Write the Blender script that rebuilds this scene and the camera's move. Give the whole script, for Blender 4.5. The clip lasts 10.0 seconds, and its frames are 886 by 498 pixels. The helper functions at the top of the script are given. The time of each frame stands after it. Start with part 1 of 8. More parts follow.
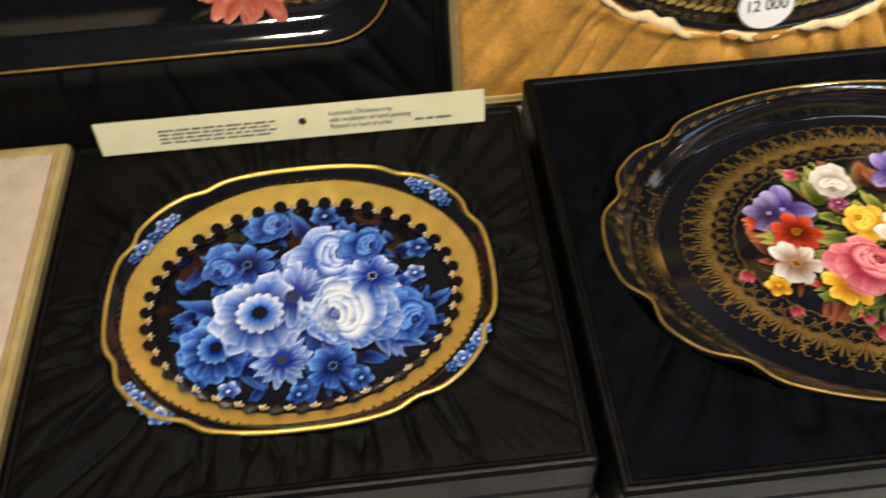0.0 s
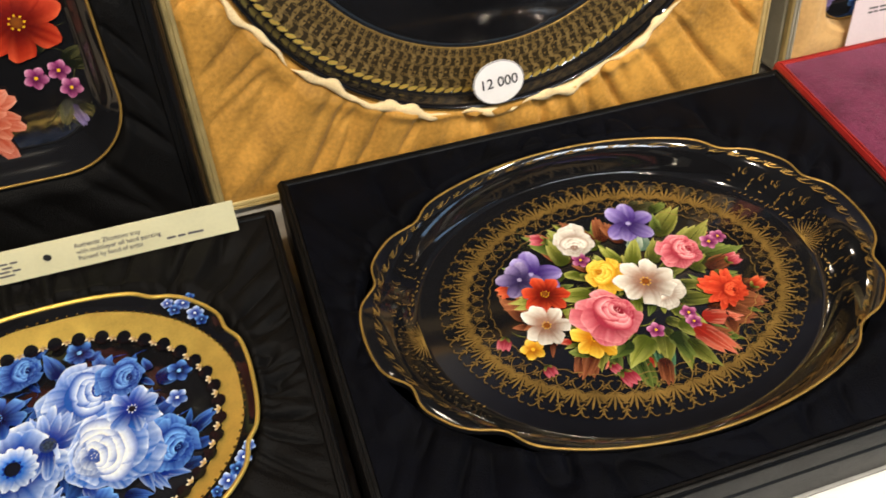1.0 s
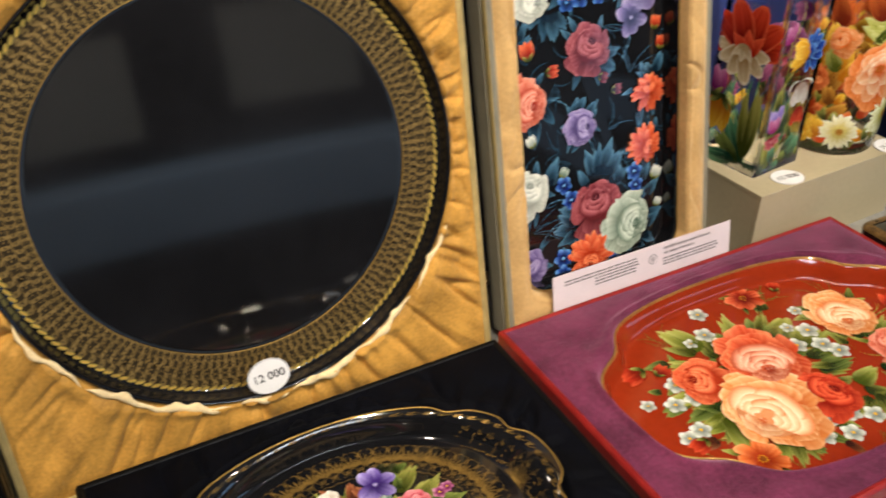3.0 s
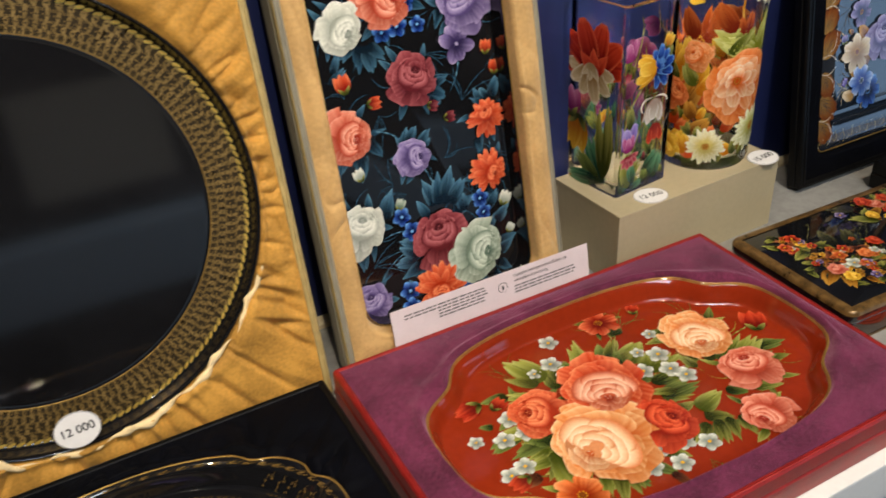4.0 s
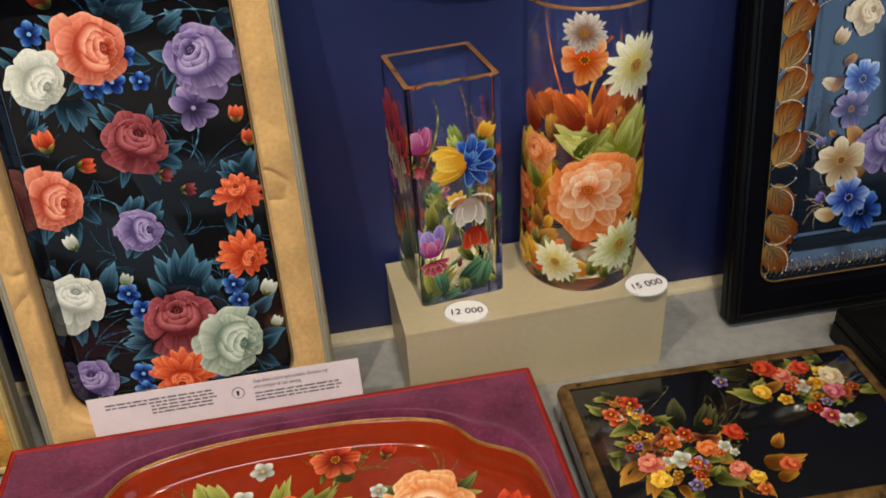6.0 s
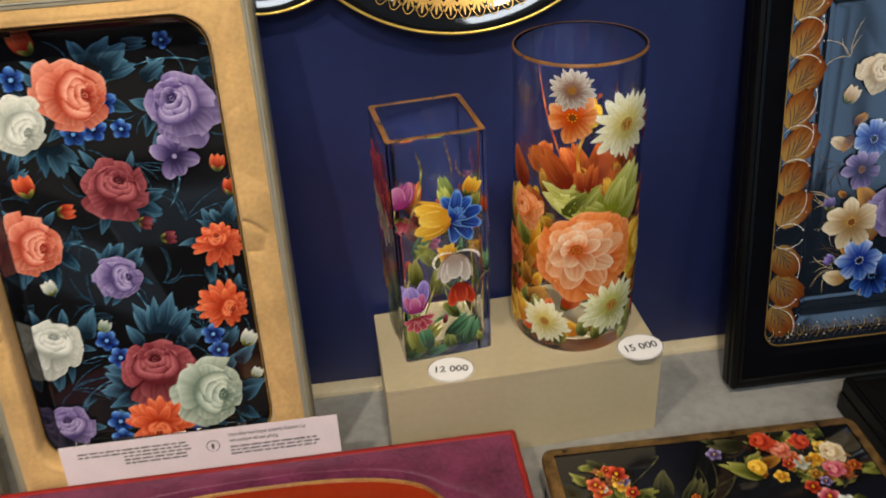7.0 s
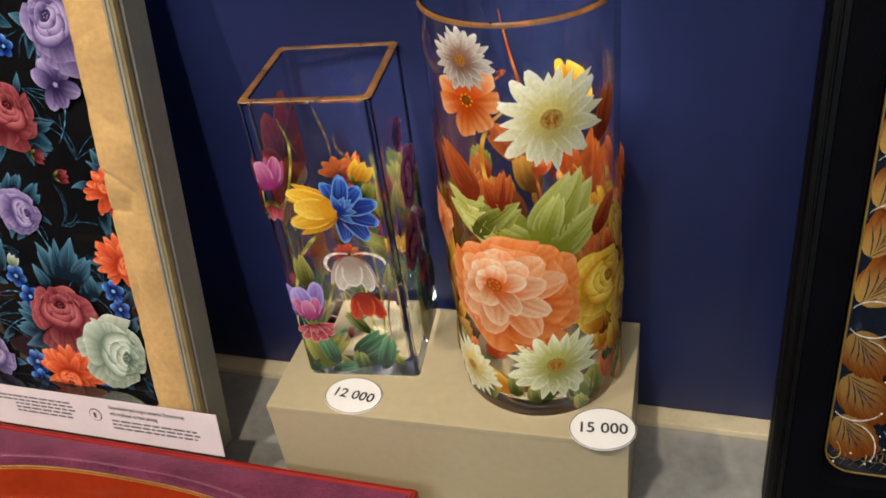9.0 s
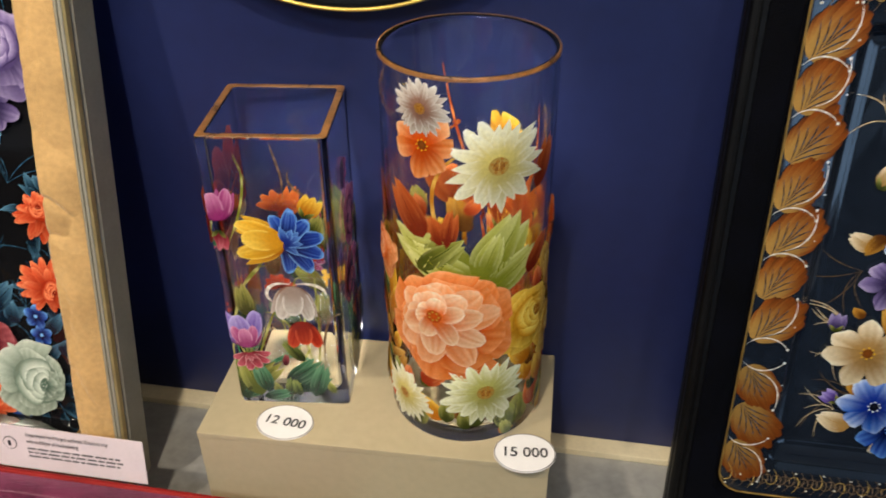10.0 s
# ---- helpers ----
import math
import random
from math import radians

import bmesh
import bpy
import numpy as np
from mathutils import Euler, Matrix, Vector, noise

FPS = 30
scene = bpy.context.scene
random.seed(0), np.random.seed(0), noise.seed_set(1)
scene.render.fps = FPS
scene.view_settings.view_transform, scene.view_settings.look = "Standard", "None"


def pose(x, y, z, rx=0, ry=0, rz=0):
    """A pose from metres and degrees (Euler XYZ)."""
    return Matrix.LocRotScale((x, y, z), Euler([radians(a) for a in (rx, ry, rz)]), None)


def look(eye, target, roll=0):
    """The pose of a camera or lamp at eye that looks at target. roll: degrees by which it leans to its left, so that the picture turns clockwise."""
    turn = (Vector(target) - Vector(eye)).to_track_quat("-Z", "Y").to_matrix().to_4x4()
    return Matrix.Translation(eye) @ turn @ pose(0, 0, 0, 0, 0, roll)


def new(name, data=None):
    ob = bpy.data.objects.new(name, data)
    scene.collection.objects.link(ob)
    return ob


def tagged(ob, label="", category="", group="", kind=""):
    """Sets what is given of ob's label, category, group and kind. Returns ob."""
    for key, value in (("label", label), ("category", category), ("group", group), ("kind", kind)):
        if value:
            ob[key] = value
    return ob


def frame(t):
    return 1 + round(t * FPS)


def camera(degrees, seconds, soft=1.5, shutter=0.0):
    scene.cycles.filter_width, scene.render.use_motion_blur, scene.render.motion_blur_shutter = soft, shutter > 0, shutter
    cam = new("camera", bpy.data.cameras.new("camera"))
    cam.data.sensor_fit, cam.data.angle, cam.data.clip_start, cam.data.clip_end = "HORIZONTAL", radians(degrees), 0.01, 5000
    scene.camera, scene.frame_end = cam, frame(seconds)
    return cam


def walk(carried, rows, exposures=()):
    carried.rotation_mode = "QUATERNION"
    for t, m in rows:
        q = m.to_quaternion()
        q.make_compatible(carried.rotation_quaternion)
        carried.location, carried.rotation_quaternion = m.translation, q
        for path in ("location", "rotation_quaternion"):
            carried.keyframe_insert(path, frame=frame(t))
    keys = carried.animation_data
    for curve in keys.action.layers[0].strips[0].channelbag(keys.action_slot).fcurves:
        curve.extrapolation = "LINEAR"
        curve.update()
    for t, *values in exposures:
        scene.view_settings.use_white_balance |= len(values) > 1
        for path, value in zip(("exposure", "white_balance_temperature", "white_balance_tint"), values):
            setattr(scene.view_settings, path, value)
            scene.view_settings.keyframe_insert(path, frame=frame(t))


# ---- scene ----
cam = camera(54.9, 10.0, 1.75, 0.3)
PATH = [
    (0, (0.019, 0.09, 1.432), (0.091, 1.322, -0.142), -3.1),
    (0.5, (0.071, 0.091, 1.451), (0.323, 1.351, -0.081), -2.2),
    (1, (0.095, 0.09, 1.461), (0.504, 1.349, -0.037), -0.5),
    (1.5, (0.095, 0.087, 1.47), (0.56, 1.357, -0.004), -0.9),
    (2, (0.079, 0.092, 1.544), (0.606, 1.445, 0.168), -0.2),
    (2.5, (0.088, 0.042, 1.591), (0.708, 1.495, 0.363), -0.3),
    (3, (0.173, -0.053, 1.614), (0.957, 1.427, 0.521), -0.3),
    (3.2, (0.214, -0.09, 1.62), (1.005, 1.392, 0.534), -1.0),
    (4.3, (0.467, -0.133, 1.604), (1.225, 1.39, 0.552), -3.9),
    (4.5, (0.528, -0.097, 1.597), (1.265, 1.408, 0.506), -2.3),
    (5, (0.685, -0.034, 1.594), (1.386, 1.403, 0.393), -1.1),
    (5.5, (0.856, -0.049, 1.603), (1.329, 1.478, 0.401), -2.3),
    (5.7, (0.931, -0.068, 1.622), (1.279, 1.52, 0.456), -3.3),
    (6.8, (1.054, -0.097, 1.63), (1.211, 1.607, 0.593), -3.8),
    (7, (1.068, -0.054, 1.635), (1.221, 1.64, 0.583), -3.6),
    (7.5, (1.143, 0.082, 1.585), (1.316, 1.735, 0.473), -0.8),
    (8, (1.206, 0.184, 1.542), (1.33, 1.767, 0.326), 0.9),
    (8.5, (1.333, 0.217, 1.532), (1.043, 1.775, 0.312), -5.8),
    (9, (1.417, 0.209, 1.548), (0.842, 1.734, 0.388), -8.1),
    (9.5, (1.394, 0.198, 1.556), (0.922, 1.765, 0.405), -3.8),
    (10, (1.376, 0.161, 1.575), (1.081, 1.801, 0.468), -0.5),
]
walk(cam, [(t, look(eye, target, roll)) for t, eye, target, roll in PATH],
     [(0, -0.02), (0.5, 0.04), (1.5, 0.13), (3.0, 0.06), (4.5, -0.36), (5.5, -0.40), (7.5, -0.40), (9, -0.16), (10, -0.06)])

# ---- world and light ----
world = bpy.data.worlds.new("room_dimness")
scene.world = world
world.use_nodes = True
world.node_tree.nodes["Background"].inputs["Color"].default_value = (0.9, 0.95, 1.0, 1)
world.node_tree.nodes["Background"].inputs["Strength"].default_value = 0.035


def spot(name, eye, target, watts, colour, cone=70, blend=0.6, radius=0.03):
    data = bpy.data.lights.new(name, "SPOT")
    data.energy, data.color, data.spot_size, data.spot_blend, data.shadow_soft_size = watts, colour, radians(cone), blend, radius
    ob = new(name, data)
    ob.matrix_world = look(eye, target)
    return ob


def panel(name, m, w, h, watts, colour):
    data = bpy.data.lights.new(name, "AREA")
    data.shape, data.size, data.size_y, data.energy, data.color = "RECTANGLE", w, h, watts, colour
    ob = new(name, data)
    ob.matrix_world = m
    return ob


WARM = (1.0, 0.86, 0.67)
for sx, watts in ((-0.25, 58), (0.45, 62), (1.15, 58), (1.85, 21)):
    spot("spot_lamp", (sx, -0.12, 2.42), (sx + 0.08, 0.62, 0.95), watts, WARM)
# unseen area lamp added as cool fill for the room
panel("cool_fill_lamp", pose(0.9, -1.3, 2.66), 1.2, 0.6, 40, (0.86, 0.93, 1.0))


# ---- materials ----
def material(name):
    m = bpy.data.materials.new(name)
    m.use_nodes = True
    return m, m.node_tree.nodes, m.node_tree.links, m.node_tree.nodes["Principled BSDF"]


def surface(name, colour, rough=0.5, metal=0.0, vary=0.15, scale=30.0, bump=0.0, bump_scale=200.0, coat=0.0, sheen=0.0, sheen_colour=(1, 1, 1), spec=0.5, stretch=(1, 1, 1), rough_vary=0.08):
    """A surface whose colour and gloss vary at two scales, with a fine relief."""
    m, nodes, links, bsdf = material(name)
    co = nodes.new("ShaderNodeTexCoord")
    mp = nodes.new("ShaderNodeMapping")
    mp.inputs["Scale"].default_value = stretch
    links.new(co.outputs["Object"], mp.inputs["Vector"])
    big = nodes.new("ShaderNodeTexNoise")
    big.inputs["Scale"].default_value, big.inputs["Detail"].default_value = scale, 5
    links.new(mp.outputs["Vector"], big.inputs["Vector"])
    fine = nodes.new("ShaderNodeTexNoise")
    fine.inputs["Scale"].default_value, fine.inputs["Detail"].default_value = scale * 12, 3
    links.new(mp.outputs["Vector"], fine.inputs["Vector"])
    mix = nodes.new("ShaderNodeMath")
    mix.operation = "MULTIPLY_ADD"
    mix.inputs[1].default_value = 0.6
    links.new(fine.outputs["Fac"], mix.inputs[0])
    links.new(big.outputs["Fac"], mix.inputs[2])
    ramp = nodes.new("ShaderNodeValToRGB")
    ramp.color_ramp.elements[0].position, ramp.color_ramp.elements[1].position = 0.5, 1.0
    ramp.color_ramp.elements[0].color = (*[c * (1 - vary) for c in colour], 1)
    ramp.color_ramp.elements[1].color = (*[min(1, c * (1 + vary)) for c in colour], 1)
    links.new(mix.outputs[0], ramp.inputs["Fac"])
    links.new(ramp.outputs["Color"], bsdf.inputs["Base Color"])
    gloss = nodes.new("ShaderNodeMapRange")
    gloss.inputs["To Min"].default_value, gloss.inputs["To Max"].default_value = max(0.0, rough - rough_vary), min(1.0, rough + rough_vary)
    links.new(big.outputs["Fac"], gloss.inputs["Value"])
    links.new(gloss.outputs["Result"], bsdf.inputs["Roughness"])
    bsdf.inputs["Metallic"].default_value = metal
    bsdf.inputs["Coat Weight"].default_value = coat
    bsdf.inputs["Coat Roughness"].default_value = 0.05
    bsdf.inputs["Specular IOR Level"].default_value = spec
    bsdf.inputs["Sheen Weight"].default_value = sheen
    bsdf.inputs["Sheen Roughness"].default_value = 0.4
    bsdf.inputs["Sheen Tint"].default_value = (*sheen_colour, 1)
    if bump:
        grain = nodes.new("ShaderNodeTexNoise")
        grain.inputs["Scale"].default_value, grain.inputs["Detail"].default_value = bump_scale, 4
        links.new(mp.outputs["Vector"], grain.inputs["Vector"])
        b = nodes.new("ShaderNodeBump")
        b.inputs["Strength"].default_value, b.inputs["Distance"].default_value = bump, 0.002
        links.new(grain.outputs["Fac"], b.inputs["Height"])
        links.new(b.outputs["Normal"], bsdf.inputs["Normal"])
    return m


def paint_material(name, rough=0.22, metal=0.0, through_light=0.0):
    """Oil paint under varnish: brush colours come with the strokes."""
    m, nodes, links, bsdf = material(name)
    at = nodes.new("ShaderNodeVertexColor")
    at.layer_name = "pigment"
    co = nodes.new("ShaderNodeTexCoord")
    n = nodes.new("ShaderNodeTexNoise")
    n.inputs["Scale"].default_value, n.inputs["Detail"].default_value = 420, 3
    links.new(co.outputs["Object"], n.inputs["Vector"])
    mr = nodes.new("ShaderNodeMapRange")
    mr.inputs["To Min"].default_value, mr.inputs["To Max"].default_value = 0.78, 1.2
    links.new(n.outputs["Fac"], mr.inputs["Value"])
    mul = nodes.new("ShaderNodeVectorMath")
    mul.operation = "SCALE"
    links.new(at.outputs["Color"], mul.inputs[0])
    links.new(mr.outputs["Result"], mul.inputs["Scale"])
    links.new(mul.outputs["Vector"], bsdf.inputs["Base Color"])
    bsdf.inputs["Roughness"].default_value = rough
    bsdf.inputs["Metallic"].default_value = metal
    bsdf.inputs["Coat Weight"].default_value = 0.25
    bsdf.inputs["Coat Roughness"].default_value = 0.06
    if through_light:
        thin = nodes.new("ShaderNodeBsdfTranslucent")
        blend = nodes.new("ShaderNodeMixShader")
        blend.inputs["Fac"].default_value = through_light
        links.new(mul.outputs["Vector"], thin.inputs["Color"])
        links.new(bsdf.outputs["BSDF"], blend.inputs[1])
        links.new(thin.outputs["BSDF"], blend.inputs[2])
        links.new(blend.outputs["Shader"], nodes["Material Output"].inputs["Surface"])
    return m


def glass_material(name, colour):
    m, nodes, links, bsdf = material(name)
    bsdf.inputs["Base Color"].default_value = (*colour, 1)
    bsdf.inputs["Transmission Weight"].default_value = 1.0
    bsdf.inputs["Roughness"].default_value = 0.0
    bsdf.inputs["IOR"].default_value = 1.47
    return m


LACQUER = surface("black_lacquer", (0.006, 0.006, 0.007), 0.07, vary=0.3, scale=9, coat=0.6, rough_vary=0.03)
RED_LACQUER = surface("red_lacquer", (0.25, 0.024, 0.006), 0.09, vary=0.12, scale=9, coat=0.1, rough_vary=0.04)
NAVY_LACQUER = surface("navy_lacquer", (0.008, 0.012, 0.02), 0.07, vary=0.4, scale=9, coat=0.6, rough_vary=0.03)
GOLD = surface("gold_paint", (0.92, 0.62, 0.14), 0.34, 0.74, 0.14, 60, bump=0.04, bump_scale=300)
GOLD_LINE = surface("gold_line", (0.36, 0.215, 0.05), 0.38, 0.5, 0.3, 80)
LACE_GOLD = surface("dull_gold_lace", (0.22, 0.13, 0.03), 0.40, 0.45, 0.4, 80)
SILVER_GOLD = surface("pale_gold_braid", (0.30, 0.20, 0.072), 0.34, 0.55, 0.4, 90)
BLACK_VELVET = surface("black_velvet", (0.0018, 0.0016, 0.0016), 0.62, vary=0.8, scale=16, bump=0.5, bump_scale=900, sheen=0.010, sheen_colour=(0.85, 0.78, 0.74), spec=0.13)
NAVY_VELVET = surface("navy_velvet", (0.0008, 0.0010, 0.0024), 0.7, vary=0.8, scale=16, bump=0.5, bump_scale=900, sheen=0.007, sheen_colour=(0.62, 0.66, 0.8), spec=0.07)
# gold velvet again, its highlight put into a lighter base colour
LIT_VELVET = surface("lit_gold_velvet", (0.78, 0.60, 0.33), 0.6, vary=0.25, scale=60, bump=0.6, bump_scale=500, sheen=0.6, sheen_colour=(1.0, 0.9, 0.7), spec=0.3)
GOLD_VELVET = surface("gold_velvet", (0.46, 0.235, 0.045), 0.55, vary=0.40, scale=22, bump=0.5, bump_scale=700, sheen=0.24, sheen_colour=(1.0, 0.82, 0.5), spec=0.2)
CREAM_VELVET = surface("honey_velvet", (0.55, 0.34, 0.135), 0.6, vary=0.2, scale=18, bump=0.5, bump_scale=700, sheen=0.6, sheen_colour=(1.0, 0.85, 0.62), spec=0.2)
WINE_VELVET = surface("wine_velvet", (0.115, 0.020, 0.050), 0.75, vary=0.55, scale=20, bump=0.6, bump_scale=800, sheen=0.62, sheen_colour=(0.88, 0.46, 0.62), spec=0.1)
BLACK_CASE = surface("black_leatherette", (0.0020, 0.0019, 0.0020), 0.45, vary=0.4, scale=40, bump=0.25, bump_scale=500, spec=0.25)
RED_CASE = surface("red_leatherette", (0.27, 0.014, 0.012), 0.38, vary=0.25, scale=40, bump=0.2, bump_scale=500)
OLIVE_CASE = surface("grey_gold_case_paper", (0.27, 0.25, 0.19), 0.55, vary=0.12, scale=30, bump=0.15, bump_scale=500)
GILT_EDGE = surface("gilt_edge", (0.52, 0.40, 0.17), 0.42, 0.3, 0.2, 60)
PLINTH = surface("khaki_painted_board", (0.44, 0.37, 0.235), 0.38, vary=0.07, scale=10, bump=0.05, bump_scale=200)
SHELF = surface("grey_stone_laminate", (0.27, 0.265, 0.25), 0.40, vary=0.28, scale=7, bump=0.05, bump_scale=120)
WHITE_EDGE = surface("white_edge_laminate", (0.78, 0.78, 0.76), 0.35, vary=0.05, scale=12)
IVORY = surface("ivory_batten_paint", (0.70, 0.60, 0.40), 0.5, vary=0.1, scale=25)
BLUE_WALL = surface("blue_painted_panel", (0.0105, 0.0168, 0.075), 0.42, vary=0.16, scale=5, bump=0.06, bump_scale=60)
ROOM_WALL = surface("dark_brown_wall", (0.035, 0.028, 0.025), 0.7, vary=0.2, scale=4)
ROOM_FLOOR = surface("dark_floor_tile", (0.10, 0.09, 0.08), 0.4, vary=0.25, scale=3)
ROOM_CEILING = surface("white_ceiling_paint", (0.6, 0.6, 0.6), 0.8, vary=0.05, scale=3)
COUNTER = surface("pale_counter_laminate", (0.58, 0.72, 0.86), 0.5, vary=0.06, scale=4)
CARD_YELLOW = surface("cream_card", (0.72, 0.68, 0.44), 0.6, vary=0.05, scale=30)
CARD_PINK = surface("pale_pink_card", (0.72, 0.62, 0.64), 0.6, vary=0.05, scale=30)
LABEL_WHITE = surface("white_paper_label", (0.80, 0.78, 0.78), 0.5, vary=0.04, scale=60)
INK = surface("black_ink", (0.012, 0.012, 0.014), 0.6, vary=0.2, scale=60)
GREY_INK = surface("grey_ink", (0.13, 0.12, 0.12), 0.6, vary=0.2, scale=60)
LINEN = surface("beige_linen", (0.55, 0.45, 0.34), 0.8, vary=0.15, scale=60, bump=0.5, bump_scale=900)
ORANGE = surface("orange_sticker", (0.75, 0.075, 0.02), 0.4, vary=0.06, scale=30)
CASKET_SIDE = surface("tortoise_gilt_lacquer", (0.022, 0.009, 0.004), 0.14, vary=0.95, scale=24, coat=0.5)
CASKET_EDGE = surface("worn_gilt_edge", (0.13, 0.072, 0.022), 0.30, 0.35, 0.98, 70)
AMBER_RIM = surface("amber_gilt_glass_edge", (0.52, 0.23, 0.06), 0.3, 0.0, 0.6, 60)
AMBER_RIM.node_tree.nodes["Principled BSDF"].inputs["Transmission Weight"].default_value = 0.6
DAYLIGHT, _nodes, _links, _bsdf = material("daylight_pane")
_bsdf.inputs["Base Color"].default_value = (0.3, 0.4, 0.5, 1)
_bsdf.inputs["Emission Color"].default_value = (0.42, 0.66, 1.0, 1)
_bsdf.inputs["Emission Strength"].default_value = 2.2
PAINT = paint_material("oil_paint")
MATT_PAINT = paint_material("matt_border_paint", 0.6)
MATT_PAINT.node_tree.nodes["Principled BSDF"].inputs["Coat Weight"].default_value = 0.0
MATT_PAINT.node_tree.nodes["Principled BSDF"].inputs["Specular IOR Level"].default_value = 0.2
VASE_PAINT = paint_material("thin_glass_paint", 0.25, 0.0, 0.06)
VASE_PAINT.node_tree.nodes["Principled BSDF"].inputs["Coat Weight"].default_value = 0.0
BRONZE = surface("dark_bronze_ground", (0.036, 0.024, 0.010), 0.3, 0.3, 0.3, 60)
GLASS = glass_material("clear_glass", (0.97, 0.985, 0.98))


# ---- building helpers ----
def part(name, bm, mat, parent=None, label=""):
    me = bpy.data.meshes.new(name)
    bm.to_mesh(me)
    bm.free()
    me.materials.append(mat)
    ob = new(name, me)
    ob.parent = parent
    if label:
        tagged(ob, label)
    return ob


def mesh_part(name, verts, faces, mat, parent=None, label="", smooth=True):
    me = bpy.data.meshes.new(name)
    me.from_pydata([tuple(v) for v in verts], [], faces)
    me.materials.append(mat)
    if smooth:
        me.polygons.foreach_set("use_smooth", [True] * len(me.polygons))
    me.update()
    ob = new(name, me)
    ob.parent = parent
    if label:
        tagged(ob, label)
    return ob


def thing(name, m, label, category, group="", kind=""):
    ob = new(name)
    ob.matrix_world = m
    ob.empty_display_size = 0.02
    return tagged(ob, label, category, group, kind)


def block(bm, x0, y0, z0, x1, y1, z1, bevel=0.0):
    made = bmesh.ops.create_cube(bm, size=1, matrix=Matrix.LocRotScale(((x0 + x1) / 2, (y0 + y1) / 2, (z0 + z1) / 2), None, (x1 - x0, y1 - y0, z1 - z0)))
    if bevel:
        edges = list({e for v in made["verts"] for e in v.link_edges})
        bmesh.ops.bevel(bm, geom=edges, offset=bevel, segments=2, affect="EDGES", profile=0.7)
    return bm


def solid(name, x0, y0, z0, x1, y1, z1, mat, parent=None, bevel=0.0, label="", kind=""):
    ob = part(name, block(bmesh.new(), x0, y0, z0, x1, y1, z1, bevel), mat, parent, label)
    if kind:
        tagged(ob, kind=kind)
    return ob


LEAN = radians(11.3)


def leaning(x, y, lean=LEAN):
    """Frame of a case leaning on the wall: u along x, v up its face, w out of its face; its origin is where the face meets the shelf."""
    m = Matrix(((1, 0, 0, x), (0, math.sin(lean), -math.cos(lean), y), (0, math.cos(lean), math.sin(lean), 0.9), (0, 0, 0, 1)))
    return m


def rounded(u0, v0, u1, v1, r, inset=0.0, n=3):
    """Corner points of a rounded rectangle, counter-clockwise."""
    u0, v0, u1, v1 = u0 + inset, v0 + inset, u1 - inset, v1 - inset
    r = max(0.0006, r - inset)
    pts = []
    for cu, cv, a in ((u1 - r, v0 + r, -90), (u1 - r, v1 - r, 0), (u0 + r, v1 - r, 90), (u0 + r, v0 + r, 180)):
        for k in range(n + 1):
            t = radians(a + 90 * k / n)
            pts.append((cu + r * math.cos(t), cv + r * math.sin(t)))
    return pts


def loops(name, rings, mat, parent, label="", cap_first=False, cap_last=False, smooth=True):
    """Skin over closed rings of equal length; each ring is a list of (u, v, w)."""
    n = len(rings[0])
    verts = [p for ring in rings for p in ring]
    faces = [(i * n + j, i * n + (j + 1) % n, (i + 1) * n + (j + 1) % n, (i + 1) * n + j) for i in range(len(rings) - 1) for j in range(n)]
    if cap_first:
        faces.append(tuple(reversed(range(n))))
    if cap_last:
        faces.append(tuple((len(rings) - 1) * n + j for j in range(n)))
    return mesh_part(name, verts, faces, mat, parent, label, smooth)


def case_walls(parent, u0, v0, u1, v1, deep, mats, lip=0.009, step=0.4):
    """An open presentation case: two stacked shells with a groove between them, and a raised lip round the lining."""
    base_mat, wall_mat, lip_mat = mats

    def skin(name, spec, mat, last=False, label=""):
        return loops(name, [[(a, b, w) for a, b in rounded(u0, v0, u1, v1, 0.004, i)] for i, w in spec], mat, parent, label, cap_first=last, smooth=False)

    g = -deep * step
    skin("lid_under", [(0.003, -deep), (0, -deep + 0.002), (0, g - 0.003), (0.002, g - 0.001)], base_mat, True)
    skin("case_wall", [(0.0035, g - 0.0012), (0.0015, g), (0.0005, g + 0.002), (0.0005, -0.003), (0.0018, -0.001)], wall_mat)
    skin("lip", [(0.0019, -0.0009), (0.0025, 0.0), (lip * 0.45, 0.0004), (lip * 0.5, -0.0012), (lip * 0.6, -0.0012), (lip * 0.65, 0.0004), (lip - 0.001, 0.0), (lip, -0.0015), (lip, -0.012)], lip_mat)


